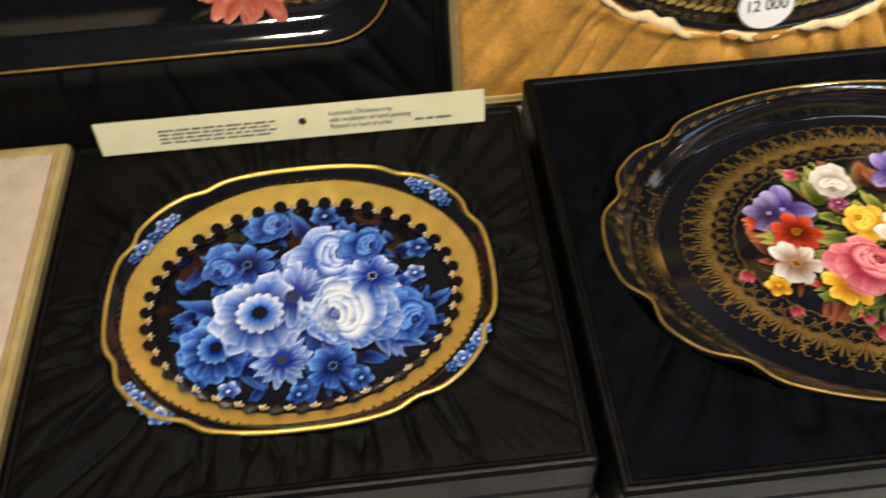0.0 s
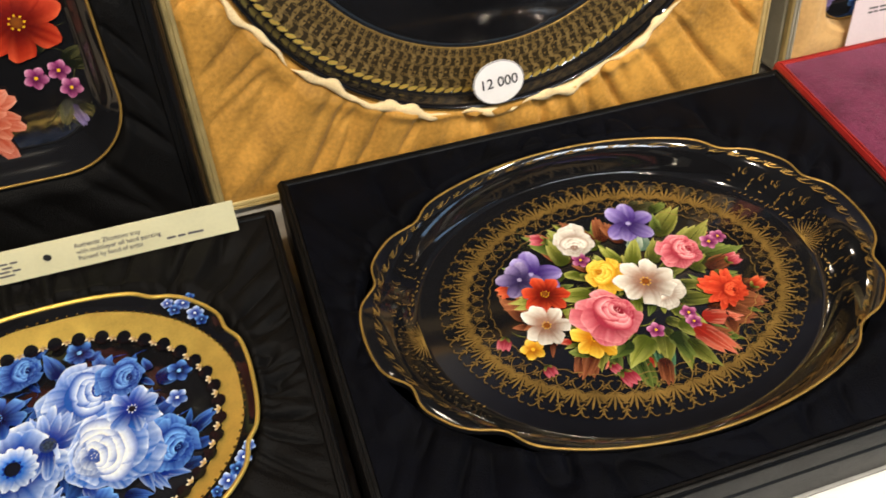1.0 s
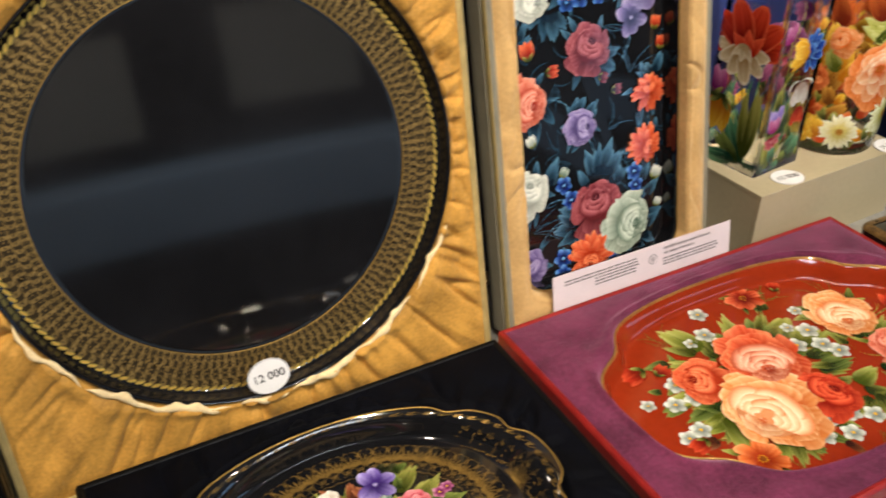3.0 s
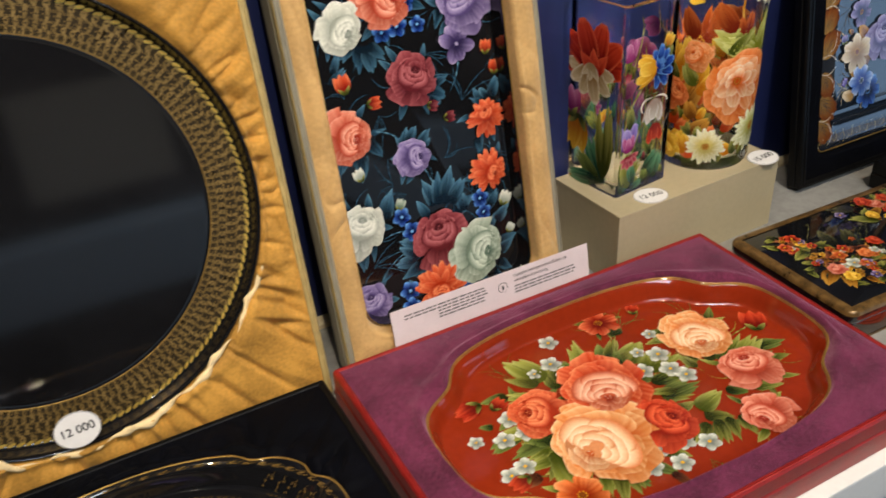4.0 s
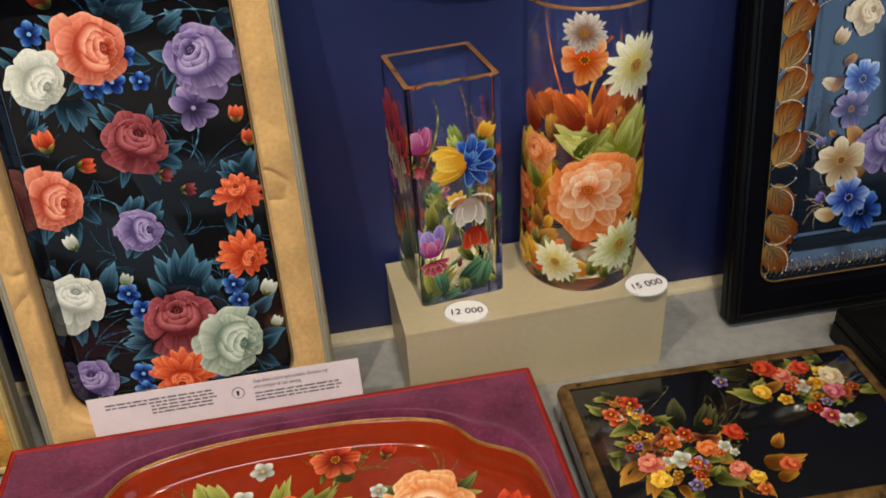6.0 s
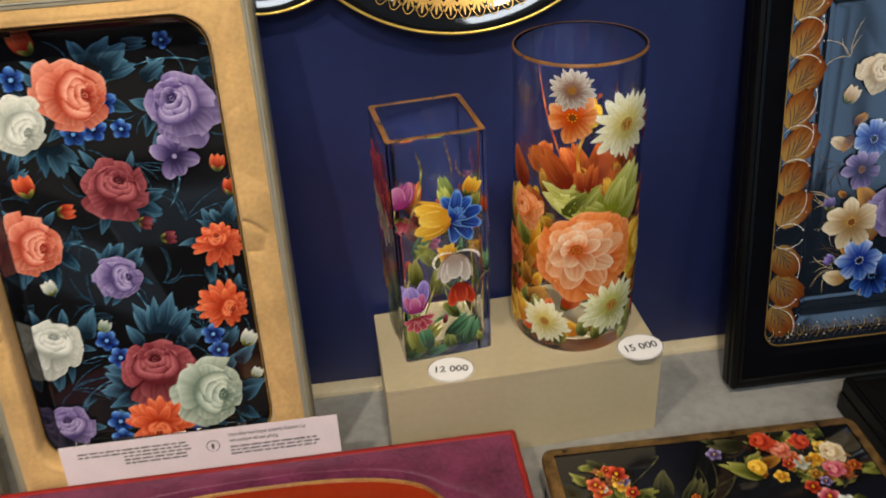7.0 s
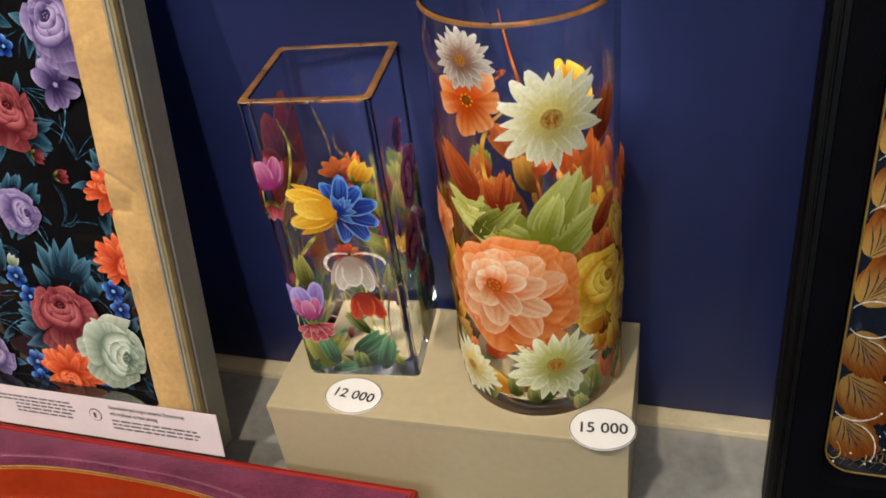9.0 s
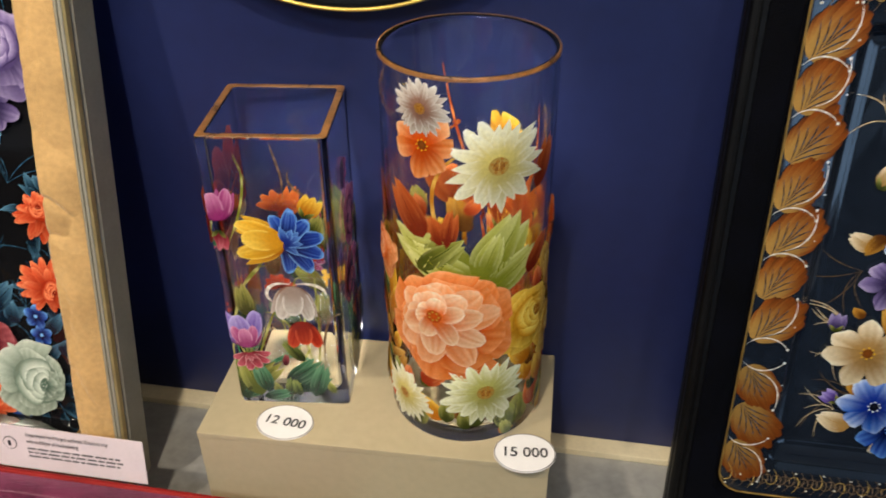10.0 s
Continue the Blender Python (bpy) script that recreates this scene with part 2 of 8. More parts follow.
def lining(parent, u0, v0, u1, v1, edge, mat, amp=0.004, folds=34, puff=0.004, seed=0, level=-0.001, sink=-0.006, roll=0.0, label=""):
    """Velvet stretched from the case's lip to the tray's edge, gathered in radial folds."""
    cu, cv = (u0 + u1) / 2, (v0 + v1) / 2
    n, rings = 760, 16
    angles = sorted([2 * math.pi * k / n for k in range(n)] + [math.atan2(b - cv, a - cu) % (2 * math.pi) for a in (u0, u1) for b in (v0, v1)])
    verts, m = [], len(angles)
    for k in range(rings + 1):
        s = k / rings
        for t in angles:
            c, d = math.cos(t), math.sin(t)
            far = min((u1 - cu) / abs(c) if abs(c) > 1e-9 else 9, (v1 - cv) / abs(d) if abs(d) > 1e-9 else 9)
            ea, eb = edge(t)
            a = ea * (1 - s) + (cu + far * c) * s
            b = eb * (1 - s) + (cv + far * d) * s
            gather = noise.noise((folds * 0.32 * c, folds * 0.32 * d, seed + 0.7 * s)) + 0.35 * noise.noise((folds * 0.7 * c, folds * 0.7 * d, seed + 5 + 0.9 * s))
            patch = 0.30 + 1.0 * max(0.0, noise.noise((2.2 * c, 2.2 * d, seed + 11)) + 0.35)
            puffs = min(1.0, abs(gather) * 3.0) ** 0.6 - 0.75
            pinch = noise.noise((folds * 1.9 * c, folds * 1.9 * d, seed + 19 + 0.5 * s)) * math.exp(-((1 - s) / 0.22) ** 2)
            fade = math.sin(math.pi * min(1, s * 0.9 + 0.1)) ** 0.7
            w = level + puff * math.sin(math.pi * (0.12 + 0.88 * s)) + amp * (puffs * patch + 0.35 * pinch) * fade
            w += roll * math.exp(-((s - 0.13) / 0.09) ** 2) * (0.8 + 0.5 * gather)
            if s < 0.12:
                w = sink + (w - sink) * (s / 0.12) ** 0.6
            verts.append((a, b, w))
    faces = [(i * m + j, i * m + (j + 1) % m, (i + 1) * m + (j + 1) % m, (i + 1) * m + j) for i in range(rings) for j in range(m)]
    return mesh_part("velvet_lining", verts, faces, mat, parent, label)


# outlines of trays: functions of the angle, round a centre
def oval(cu, cv, a, b, grow=0.0, notches=(), depth=0.05, wide=0.16, power=2.0):
    def at(t):
        c, s = math.cos(t), math.sin(t)
        r = 1.0 / (abs(c) ** power + abs(s) ** power) ** (1.0 / power)
        for q in notches:
            d = (t - q + math.pi) % (2 * math.pi) - math.pi
            r *= 1 - depth * math.exp(-(d / wide) ** 2)
        return cu + (a + grow) * r * c, cv + (b + grow) * r * s
    return at


def rect_edge(u0, v0, u1, v1, r, grow=0.0):
    """A rounded rectangle as a function of the angle round its middle."""
    cu, cv, a, b = (u0 + u1) / 2, (v0 + v1) / 2, (u1 - u0) / 2 + grow, (v1 - v0) / 2 + grow
    r = max(0.004, r + grow)

    def at(t):
        c, s = math.cos(t), math.sin(t)
        far = min(a / max(abs(c), 1e-9), b / max(abs(s), 1e-9))
        x, y = abs(far * c), abs(far * s)
        if x > a - r and y > b - r:
            lo, hi = 0.0, far
            for _ in range(24):
                mid = (lo + hi) / 2
                px, py = abs(mid * c) - (a - r), abs(mid * s) - (b - r)
                inside = (max(px, 0) ** 2 + max(py, 0) ** 2) ** 0.5 <= r
                lo, hi = (mid, hi) if inside else (lo, mid)
            far = lo
        return cu + far * c, cv + far * s
    return at


def ring_of(fn, w, n=200):
    return [(*fn(2 * math.pi * k / n), w) for k in range(n)]


def between(f, g, k):
    def at(t):
        a, b = f(t), g(t)
        return a[0] * (1 - k) + b[0] * k, a[1] * (1 - k) + b[1] * k
    return at


def tray_body(parent, outer, inner, mat, rim=0.0, floor=-0.012, flare=0.35, n=200, name="tray_body", label="", mid=None):
    """A pressed tray: turned edge, sloping wall, flat floor."""
    rings = [ring_of(outer, rim - 0.0045, n), ring_of(outer, rim - 0.001, n), ring_of(between(outer, inner, 0.03), rim + 0.0006, n), ring_of(between(outer, inner, 0.08), rim + 0.0002, n)]
    for k in (0.2, 0.35, 0.5, 0.65, 0.8, 0.92, 1.0, 1.03):
        q = min(1.0, (k - 0.08) / 0.92)
        drop = q * q * (3 - 2 * q) if q > flare else q * flare * (3 - 2 * flare) * 1.0
        rings.append(ring_of(between(mid or outer, inner, k), rim + (floor - rim) * min(1, drop), n))
    return loops(name, rings, mat, parent, label, cap_last=True)


def band(parent, name, f, wf, g, wg, mat, n=200, label=""):
    """A painted band between two outlines."""
    return loops(name, [ring_of(f, wf, n), ring_of(between(f, g, 0.5), (wf + wg) / 2 + 0.0002, n), ring_of(g, wg, n)], mat, parent, label)


def tube_along(parent, name, pts, r, mat, closed=True, sides=6, label=""):
    """A thin raised line along points."""
    pts = [Vector(p) for p in pts]
    n, verts, faces = len(pts), [], []
    for i, p in enumerate(pts):
        ahead = (pts[(i + 1) % n] - pts[i - 1]) if closed or 0 < i < n - 1 else (pts[1] - pts[0] if i == 0 else pts[-1] - pts[-2])
        ahead.normalize()
        side = ahead.cross(Vector((0, 0, 1)))
        side = side.normalized() if side.length > 1e-6 else Vector((1, 0, 0))
        up = side.cross(ahead)
        for k in range(sides):
            t = 2 * math.pi * k / sides
            verts.append(p + r * math.cos(t) * side + r * math.sin(t) * up)
    for i in range(n if closed else n - 1):
        for k in range(sides):
            a, b = i * sides, ((i + 1) % n) * sides
            faces.append((a + k, b + k, b + (k + 1) % sides, a + (k + 1) % sides))
    return mesh_part(name, verts, faces, mat, parent, label)

# ---- the room ----
tagged(solid("floor", -2.6, -2.7, -0.1, 4.2, 0.9, 0.0, ROOM_FLOOR), "dark tiled shop floor", "floor", kind="structure")
tagged(solid("ceiling", -2.6, -2.7, 2.7, 4.2, 1.0, 2.8, ROOM_CEILING), "plain white ceiling", "ceiling", kind="structure")
tagged(solid("wall_north", -2.6, 0.820, 0.0, 4.2, 0.95, 2.7, BLUE_WALL), "deep blue painted display wall behind the shelf", "wall", kind="structure")
tagged(solid("wall_south", -2.6, -2.8, 0.0, 4.2, -2.7, 2.7, ROOM_WALL), "dark brown wall across the room", "wall", kind="structure")
tagged(solid("wall_west", -2.7, -2.7, 0.0, -2.6, 0.95, 2.7, ROOM_WALL), "dark side wall", "wall", kind="structure")
tagged(solid("wall_east", 4.2, -2.7, 0.0, 4.3, 0.95, 2.7, ROOM_WALL), "dark side wall", "wall", kind="structure")

shelf = thing("display_shelf", Matrix(), "grey stone-look display shelf with a white front edge", "shelf", kind="structure")
solid("shelf_top", -2.4, 0.262, 0.868, 4.0, 0.820, 0.9, SHELF, shelf, 0.001)
solid("front_edge", -2.4, 0.236, 0.84, 4.0, 0.262, 0.9, WHITE_EDGE, shelf, 0.003, "white laminate front edge")
solid("front_panel", -2.4, 0.30, 0.0, 4.0, 0.33, 0.868, WHITE_EDGE, shelf)
tagged(solid("trim", -2.4, 0.799, 0.9, 4.0, 0.820, 0.908, IVORY, None, 0.002), "ivory batten where the shelf meets the wall", "trim", kind="structure")

# across the room, seen mirrored in the black trays
far = thing("far_counter", Matrix(), "pale blue-lit counter across the room", "counter")
solid("counter_front", -1.6, -2.55, 0.0, 2.6, -2.1, 0.78, ROOM_WALL, far)
solid("counter_top", -1.7, -2.65, 0.78, 2.7, -2.02, 0.98, COUNTER, far, 0.01)
window = thing("window_1", Matrix(), "pale daylight window in the wall across the room", "window", kind="structure")
solid("pane", 3.30, -2.695, 0.35, 4.12, -2.69, 1.55, DAYLIGHT, window)
for x in (3.25, 3.70, 4.10):
    solid("window_frame", x, -2.70, 0.30, x + 0.06, -2.66, 1.60, WHITE_EDGE, window, 0.004)
solid("window_sill", 3.20, -2.70, 0.26, 4.15, -2.60, 0.30, WHITE_EDGE, window, 0.004)
window = thing("window_2", Matrix(), "pale daylight window in the side wall of the room", "window", kind="structure")
solid("pane", 4.19, -2.50, 0.35, 4.195, -0.80, 1.55, DAYLIGHT, window)
for y in (-2.56, -1.68, -0.80):
    solid("window_frame", 4.16, y, 0.30, 4.20, y + 0.06, 1.60, WHITE_EDGE, window, 0.004)
solid("window_sill", 4.10, -2.60, 0.26, 4.20, -0.70, 0.30, WHITE_EDGE, window, 0.004)
for x, z in ((-0.9, 1.25), (-0.2, 1.32), (0.5, 1.25), (1.3, 1.3)):
    far_tray = thing("far_tray_case", pose(x, -2.62, z, 80), "tray in a pale case across the room", "tray case", "far tray cases")
    solid("case_panel", -0.24, -0.18, -0.02, 0.24, 0.18, 0.0, LINEN, far_tray, 0.004)
    tray_body(far_tray, oval(0, 0, 0.19, 0.13), oval(0, 0, 0.16, 0.10), LACQUER, 0.012, 0.004, n=60)
# made-up fixture that houses the added fill lamp, out of view
lamp = thing("fill_lamp_frame", Matrix(), "flat white frame added above the unseen cool fill lamp", "ceiling light")
solid("frame", 0.26, -1.64, 2.672, 1.54, -0.96, 2.7, WHITE_EDGE, lamp, 0.004)

# ---- black case with the blue oval tray ----
FLAT = pose(0, 0, 0.975)
case = thing("presentation_case", FLAT, "flat open black presentation case lined with black velvet on the shelf", "case", "presentation cases")
case_walls(case, -0.232, 0.283, 0.114, 0.585, 0.075, (BLACK_CASE, BLACK_CASE, BLACK_CASE))
blue_out = oval(-0.056, 0.427, 0.1275, 0.1055, 0, [radians(a) for a in (26, 58, 122, 154, 206, 238, 302, 334)], 0.03, 0.08, 2.5)
blue_gold = oval(-0.056, 0.424, 0.119, 0.098)
blue_in = oval(-0.056, 0.420, 0.103, 0.083)
lining(case, -0.223, 0.292, 0.105, 0.576, oval(-0.056, 0.430, 0.127, 0.107, 0, (), 0, 0.1, 2.25), BLACK_VELVET, 0.013, 24, 0.002, 3, roll=0.005)
blue_tray = thing("oval_tray", FLAT, "black lacquer oval tray with blue roses and a gold band", "tray", "painted trays")
tray_body(blue_tray, blue_out, blue_in, LACQUER, 0.004, -0.006, mid=oval(-0.056, 0.427, 0.127, 0.105, 0, (), 0, 0.1, 2.3))
band(blue_tray, "gold_band", blue_gold, 0.0014, blue_in, -0.0035, GOLD, label="broad burnished gold band")
tube_along(blue_tray, "gold_rim", ring_of(between(blue_out, blue_in, 0.035), 0.0046), 0.0016, GOLD, label="raised gold rim")

# ---- beige case beside it ----
edge_case = thing("presentation_case", pose(0, 0, 0.965), "flat case with beige linen lining and gilt edges", "case", "presentation cases")
case_walls(edge_case, -0.62, 0.27, -0.240, 0.60, 0.065, (OLIVE_CASE, GILT_EDGE, GILT_EDGE), 0.012)
lining(edge_case, -0.61, 0.282, -0.252, 0.588, oval(-0.44, 0.43, 0.1, 0.08), LINEN, 0.002, 12, 0.002, 9)
linen_tray = thing("oval_tray", pose(0, 0, 0.965), "small dark oval tray in a linen-lined case", "tray", "painted trays")
tray_body(linen_tray, oval(-0.44, 0.43, 0.103, 0.083), oval(-0.44, 0.43, 0.08, 0.06), LACQUER, 0.003)

# ---- black case with the large oval tray ----
FLAT2 = pose(0, 0, 0.972)
case = thing("presentation_case", FLAT2, "large flat black presentation case lined with blue-black velvet", "case", "presentation cases")
case_walls(case, 0.121, 0.264, 0.598, 0.617, 0.072, (BLACK_CASE, BLACK_CASE, BLACK_CASE))
big_notch = [radians(a) for a in (20, 46, 134, 160, 200, 226, 314, 340)]
big_out = oval(0.350, 0.434, 0.202, 0.139, 0, big_notch, 0.045, 0.09, 2.06)
big_in = oval(0.352, 0.437, 0.158, 0.124)
lining(case, 0.130, 0.273, 0.589, 0.608, oval(0.350, 0.437, 0.199, 0.142), NAVY_VELVET, 0.010, 18, 0.003, 21, roll=0.004)
big_tray = thing("oval_tray", FLAT2, "large scalloped black oval tray with a flower bouquet and gold lace", "tray", "painted trays")
big_mid = oval(0.350, 0.434, 0.197, 0.136)
tray_body(big_tray, big_out, big_in, LACQUER, 0.004, -0.022, mid=big_mid)
tube_along(big_tray, "gold_rim", ring_of(between(big_out, big_in, 0.03), 0.0044), 0.0009, GOLD_LINE, label="thin gold rim line")

# ---- wine-red case with the red tray ----
FLAT3 = pose(0, 0, 0.955)
case = thing("presentation_case", FLAT3, "flat red presentation case lined with wine-coloured velvet", "case", "presentation cases")
case_walls(case, 0.617, 0.252, 1.200, 0.645, 0.055, (RED_CASE, RED_CASE, RED_CASE), 0.008)
red_notch = [radians(a) for a in (38, 142, 218, 322)]
red_out = oval(0.920, 0.449, 0.255, 0.160, 0, red_notch, 0.085, 0.18, 2.6)
red_in = oval(0.920, 0.449, 0.238, 0.143, 0, red_notch, 0.075, 0.18, 2.5)
lining(case, 0.625, 0.260, 1.192, 0.637, oval(0.920, 0.449, 0.253, 0.158, 0, red_notch, 0.085, 0.18, 2.6), WINE_VELVET, 0.0011, 8, 0.003, 33, roll=0.006)
red_tray = thing("wavy_tray", FLAT3, "red lacquer wavy-edged tray with orange peonies", "tray", "painted trays")
tray_body(red_tray, red_out, red_in, RED_LACQUER, -0.004, -0.030)
tube_along(red_tray, "gold_rim", ring_of(between(red_out, red_in, 0.05), -0.0035), 0.0011, GOLD_LINE, label="thin gold rim line")

# ---- leaning black case with fruit tray ----
M_FRUIT = leaning(0.0, 0.605)
case = thing("leaning_case", M_FRUIT, "upright black presentation case leaning on the wall", "case", "leaning cases")
case_walls(case, -0.56, 0.010, 0.066, 0.60, 0.045, (BLACK_CASE, BLACK_CASE, BLACK_CASE), 0.014)
fruit_out = rect_edge(-0.505, 0.117, 0.025, 0.545, 0.055)
fruit_in = rect_edge(-0.485, 0.139, 0.004, 0.525, 0.04)
lining(case, -0.546, 0.024, 0.052, 0.586, rect_edge(-0.503, 0.119, 0.023, 0.543, 0.055), BLACK_VELVET, 0.008, 22, 0.003, 43, roll=0.003)
fruit_tray = thing("rectangular_tray", M_FRUIT, "black lacquer tray with red flowers and golden fruit", "tray", "painted trays")
tray_body(fruit_tray, fruit_out, fruit_in, LACQUER, 0.001, -0.014, n=280)
tube_along(fruit_tray, "gold_rim", ring_of(between(fruit_out, fruit_in, 0.05), 0.0016, 280), 0.0010, GOLD_LINE, label="thin gold rim line")

# ---- leaning gold case with round tray ----
M_ROUND = leaning(0.0, 0.655)
case = thing("leaning_case", M_ROUND, "upright gold velvet presentation case leaning on the wall", "case", "leaning cases")
case_walls(case, 0.066, 0.008, 0.621, 0.60, 0.036, (OLIVE_CASE, GILT_EDGE, GILT_EDGE), 0.010)
RC = (0.3415, 0.306)
ROUND = 0.245
gold_case = case
lining(case, 0.076, 0.018, 0.611, 0.590, oval(*RC, ROUND - 0.002, ROUND - 0.002), GOLD_VELVET, 0.016, 30, 0.005, 55, roll=0.008)
round_tray = thing("round_tray", M_ROUND, "plain black round tray with a gold braided border", "tray", "painted trays")
# turned edge, steep black wall, broad flat border, plain floor
ROUND_PROFILE = ((0.0, 0.0012), (0.0, 0.0052), (0.0012, 0.0066), (0.0028, 0.0058), (0.0042, 0.0005), (0.0056, -0.006), (0.0072, -0.0112), (0.0098, -0.0134), (0.014, -0.0140), (0.048, -0.0152), (0.0505, -0.0160), (0.056, -0.0164))
loops("tray_body", [ring_of(oval(*RC, ROUND - d, ROUND - d), w, 260) for d, w in ROUND_PROFILE], LACQUER, round_tray, cap_last=True)

# ---- leaning honey-coloured case with tall tray ----
M_TALL = leaning(0.0, 0.690)
case = thing("leaning_case", M_TALL, "upright honey velvet case with gilt edges leaning on the wall", "case", "leaning cases")
FORE = 0.035
tall_face = M_TALL @ pose(0, 0, FORE)
case.matrix_world = tall_face
case_walls(case, 0.646, 0.012, 0.976, 0.545, 0.043, (OLIVE_CASE, GILT_EDGE, OLIVE_CASE), 0.009, 0.24)
tall_out = rect_edge(0.684, 0.058, 0.931, 0.519, 0.034)
tall_in = rect_edge(0.692, 0.062, 0.927, 0.512, 0.028)
lining(case, 0.655, 0.021, 0.967, 0.536, rect_edge(0.683, 0.057, 0.932, 0.520, 0.034), CREAM_VELVET, 0.006, 11, 0.007, 66, sink=-0.013, roll=0.003)
tall_tray = thing("rectangular_tray", M_TALL, "tall black tray covered with roses and teal leaves", "tray", "painted trays")
loops("tray_body", [ring_of(between(tall_out, tall_in, k), w, 280) for k, w in ((0, 0.018), (0, 0.0225), (0.08, 0.0238), (0.2, 0.0232), (0.3, 0.019), (0.5, 0.010), (0.72, 0.002), (0.88, -0.002), (1.0, -0.004), (1.3, -0.0042))], LACQUER, tall_tray, cap_last=True)
tube_along(tall_tray, "gold_rim", ring_of(between(tall_out, tall_in, 0.1), 0.0242, 280), 0.0007, GOLD_LINE, label="thin gold rim line")

# ---- leaning black case with leaf-bordered tray ----
M_LEAF = leaning(0.0, 0.711, radians(8.5))
case = thing("leaning_case", M_LEAF, "upright black case with blue-black velvet leaning on the wall", "case", "leaning cases")
case.matrix_world = M_LEAF @ pose(0, 0, 0.004)
case_walls(case, 1.484, 0.008, 1.935, 0.560, 0.028, (BLACK_CASE, BLACK_CASE, BLACK_CASE), 0.014)
LU0, LV0, LU1, LV1 = 1.5255, 0.058, 1.896, 0.520
FLANGE, LEAF_RIM, LEAF_FLOOR = 0.038, -0.006, -0.022


def leaf_edge(inset):
    return rect_edge(LU0 + inset, LV0 + inset, LU1 - inset, LV1 - inset, max(0.008, 0.022 - 0.3 * inset))


lining(case, 1.498, 0.022, 1.921, 0.546, leaf_edge(-0.001), NAVY_VELVET, 0.0015, 6, 0.002, 77, sink=-0.012)
leaf_tray = thing("rectangular_tray", M_LEAF, "blue-black tray with flowers and a border of amber leaves", "tray", "painted trays")
loops("tray_body", [ring_of(leaf_edge(d), w, 280) for d, w in ((0, LEAF_RIM - 0.004), (0, LEAF_RIM - 0.0005), (0.0012, LEAF_RIM + 0.0004), (0.003, LEAF_RIM), (FLANGE, LEAF_RIM - 0.001), (FLANGE + 0.002, LEAF_RIM - 0.002), (FLANGE + 0.005, LEAF_RIM - 0.008), (FLANGE + 0.008, LEAF_FLOOR + 0.003), (FLANGE + 0.012, LEAF_FLOOR + 0.0006), (FLANGE + 0.02, LEAF_FLOOR))], NAVY_LACQUER, leaf_tray, cap_last=True)

# ---- plinth and vases ----
plinth = thing("plinth_box", pose(1.060, 0.660, 0.9, 0, 0, 2.0), "khaki painted plinth box under the vases", "plinth")
solid("top_board", 0, 0, 0.1105, 0.315, 0.147, 0.1165, PLINTH, plinth, 0.0010)
solid("front_board", 0.0004, 0.0004, 0, 0.3146, 0.0064, 0.1103, PLINTH, plinth, 0.0006)
solid("back_board", 0.0004, 0.1404, 0, 0.3146, 0.1464, 0.1103, PLINTH, plinth, 0.0006)
for x in (0.0006, 0.3084):
    solid("side_board", x, 0.0066, 0, x + 0.006, 0.1402, 0.1103, PLINTH, plinth, 0.0006)

VASE_SQ = pose(1.131, 0.760, 1.0167, 0, 0, 7.0)
vase = thing("square_vase", VASE_SQ, "clear square glass vase painted with spring flowers", "vase")


def square_ring(h, z, r=0.004):
    return [(a, b, z) for a, b in rounded(-h, -h, h, h, r)]


loops("glass_body", [square_ring(0.049, 0.0), square_ring(0.0505, 0.002), square_ring(0.0512, 0.272), square_ring(0.0500, 0.2735), square_ring(0.0455, 0.2735), square_ring(0.0448, 0.272), square_ring(0.0440, 0.022), square_ring(0.040, 0.016)], GLASS, vase, "thick clear glass", True, True, False)

VASE_CY = pose(1.290, 0.752, 1.0167)
tall_vase = thing("cylinder_vase", VASE_CY, "tall clear cylindrical glass vase painted with orange peonies", "vase")


def round_ring(r, z, n=72):
    return [(r * math.cos(2 * math.pi * k / n), r * math.sin(2 * math.pi * k / n), z) for k in range(n)]


loops("glass_body", [round_ring(0.060, 0.0), round_ring(0.0655, 0.0015), round_ring(0.0670, 0.0035), round_ring(0.0672, 0.0045), round_ring(0.0672, 0.006), round_ring(0.0672, 0.337), round_ring(0.0672, 0.338), round_ring(0.0665, 0.3405), round_ring(0.0640, 0.3405), round_ring(0.0632, 0.338), round_ring(0.0632, 0.337), round_ring(0.0632, 0.024), round_ring(0.0631, 0.022), round_ring(0.0622, 0.0192), round_ring(0.0600, 0.0182), round_ring(0.058, 0.018), round_ring(0.03, 0.018)], GLASS, tall_vase, "clear glass", True, True)

# ---- lacquer casket ----
casket = thing("lacquer_casket", pose(1.214, 0.392, 0.9, 0, 0, -1.5), "black lacquer casket with gilt edges and small bouquets", "casket")


def casket_rings(spec, r=0.014):
    return [[(a, b, w) for a, b in rounded(0, 0, 0.352, 0.216, r, i, 6)] for i, w in spec]


loops("box_body", casket_rings(((0.006, 0.0), (0.004, 0.002), (0.004, 0.033), (0.0055, 0.036))), CASKET_SIDE, casket, cap_first=True, cap_last=True, smooth=False)
loops("gilt_foot", casket_rings(((0.0034, 0.0004), (0.0034, 0.0040))), CASKET_EDGE, casket, "worn gilt foot line", smooth=False)
loops("lid", casket_rings(((0.004, 0.0365), (0.001, 0.0375), (0.0, 0.040), (0.0, 0.050), (0.0012, 0.0530), (0.0045, 0.0550))), LACQUER, casket, cap_first=True, cap_last=True)
lid_edge = casket_rings(((-0.0004, 0.0485), (0.0006, 0.0530), (0.0040, 0.0556), (0.0130, 0.0556)))
loops("gilt_edge", lid_edge, CASKET_EDGE, casket, "worn gilt edge")

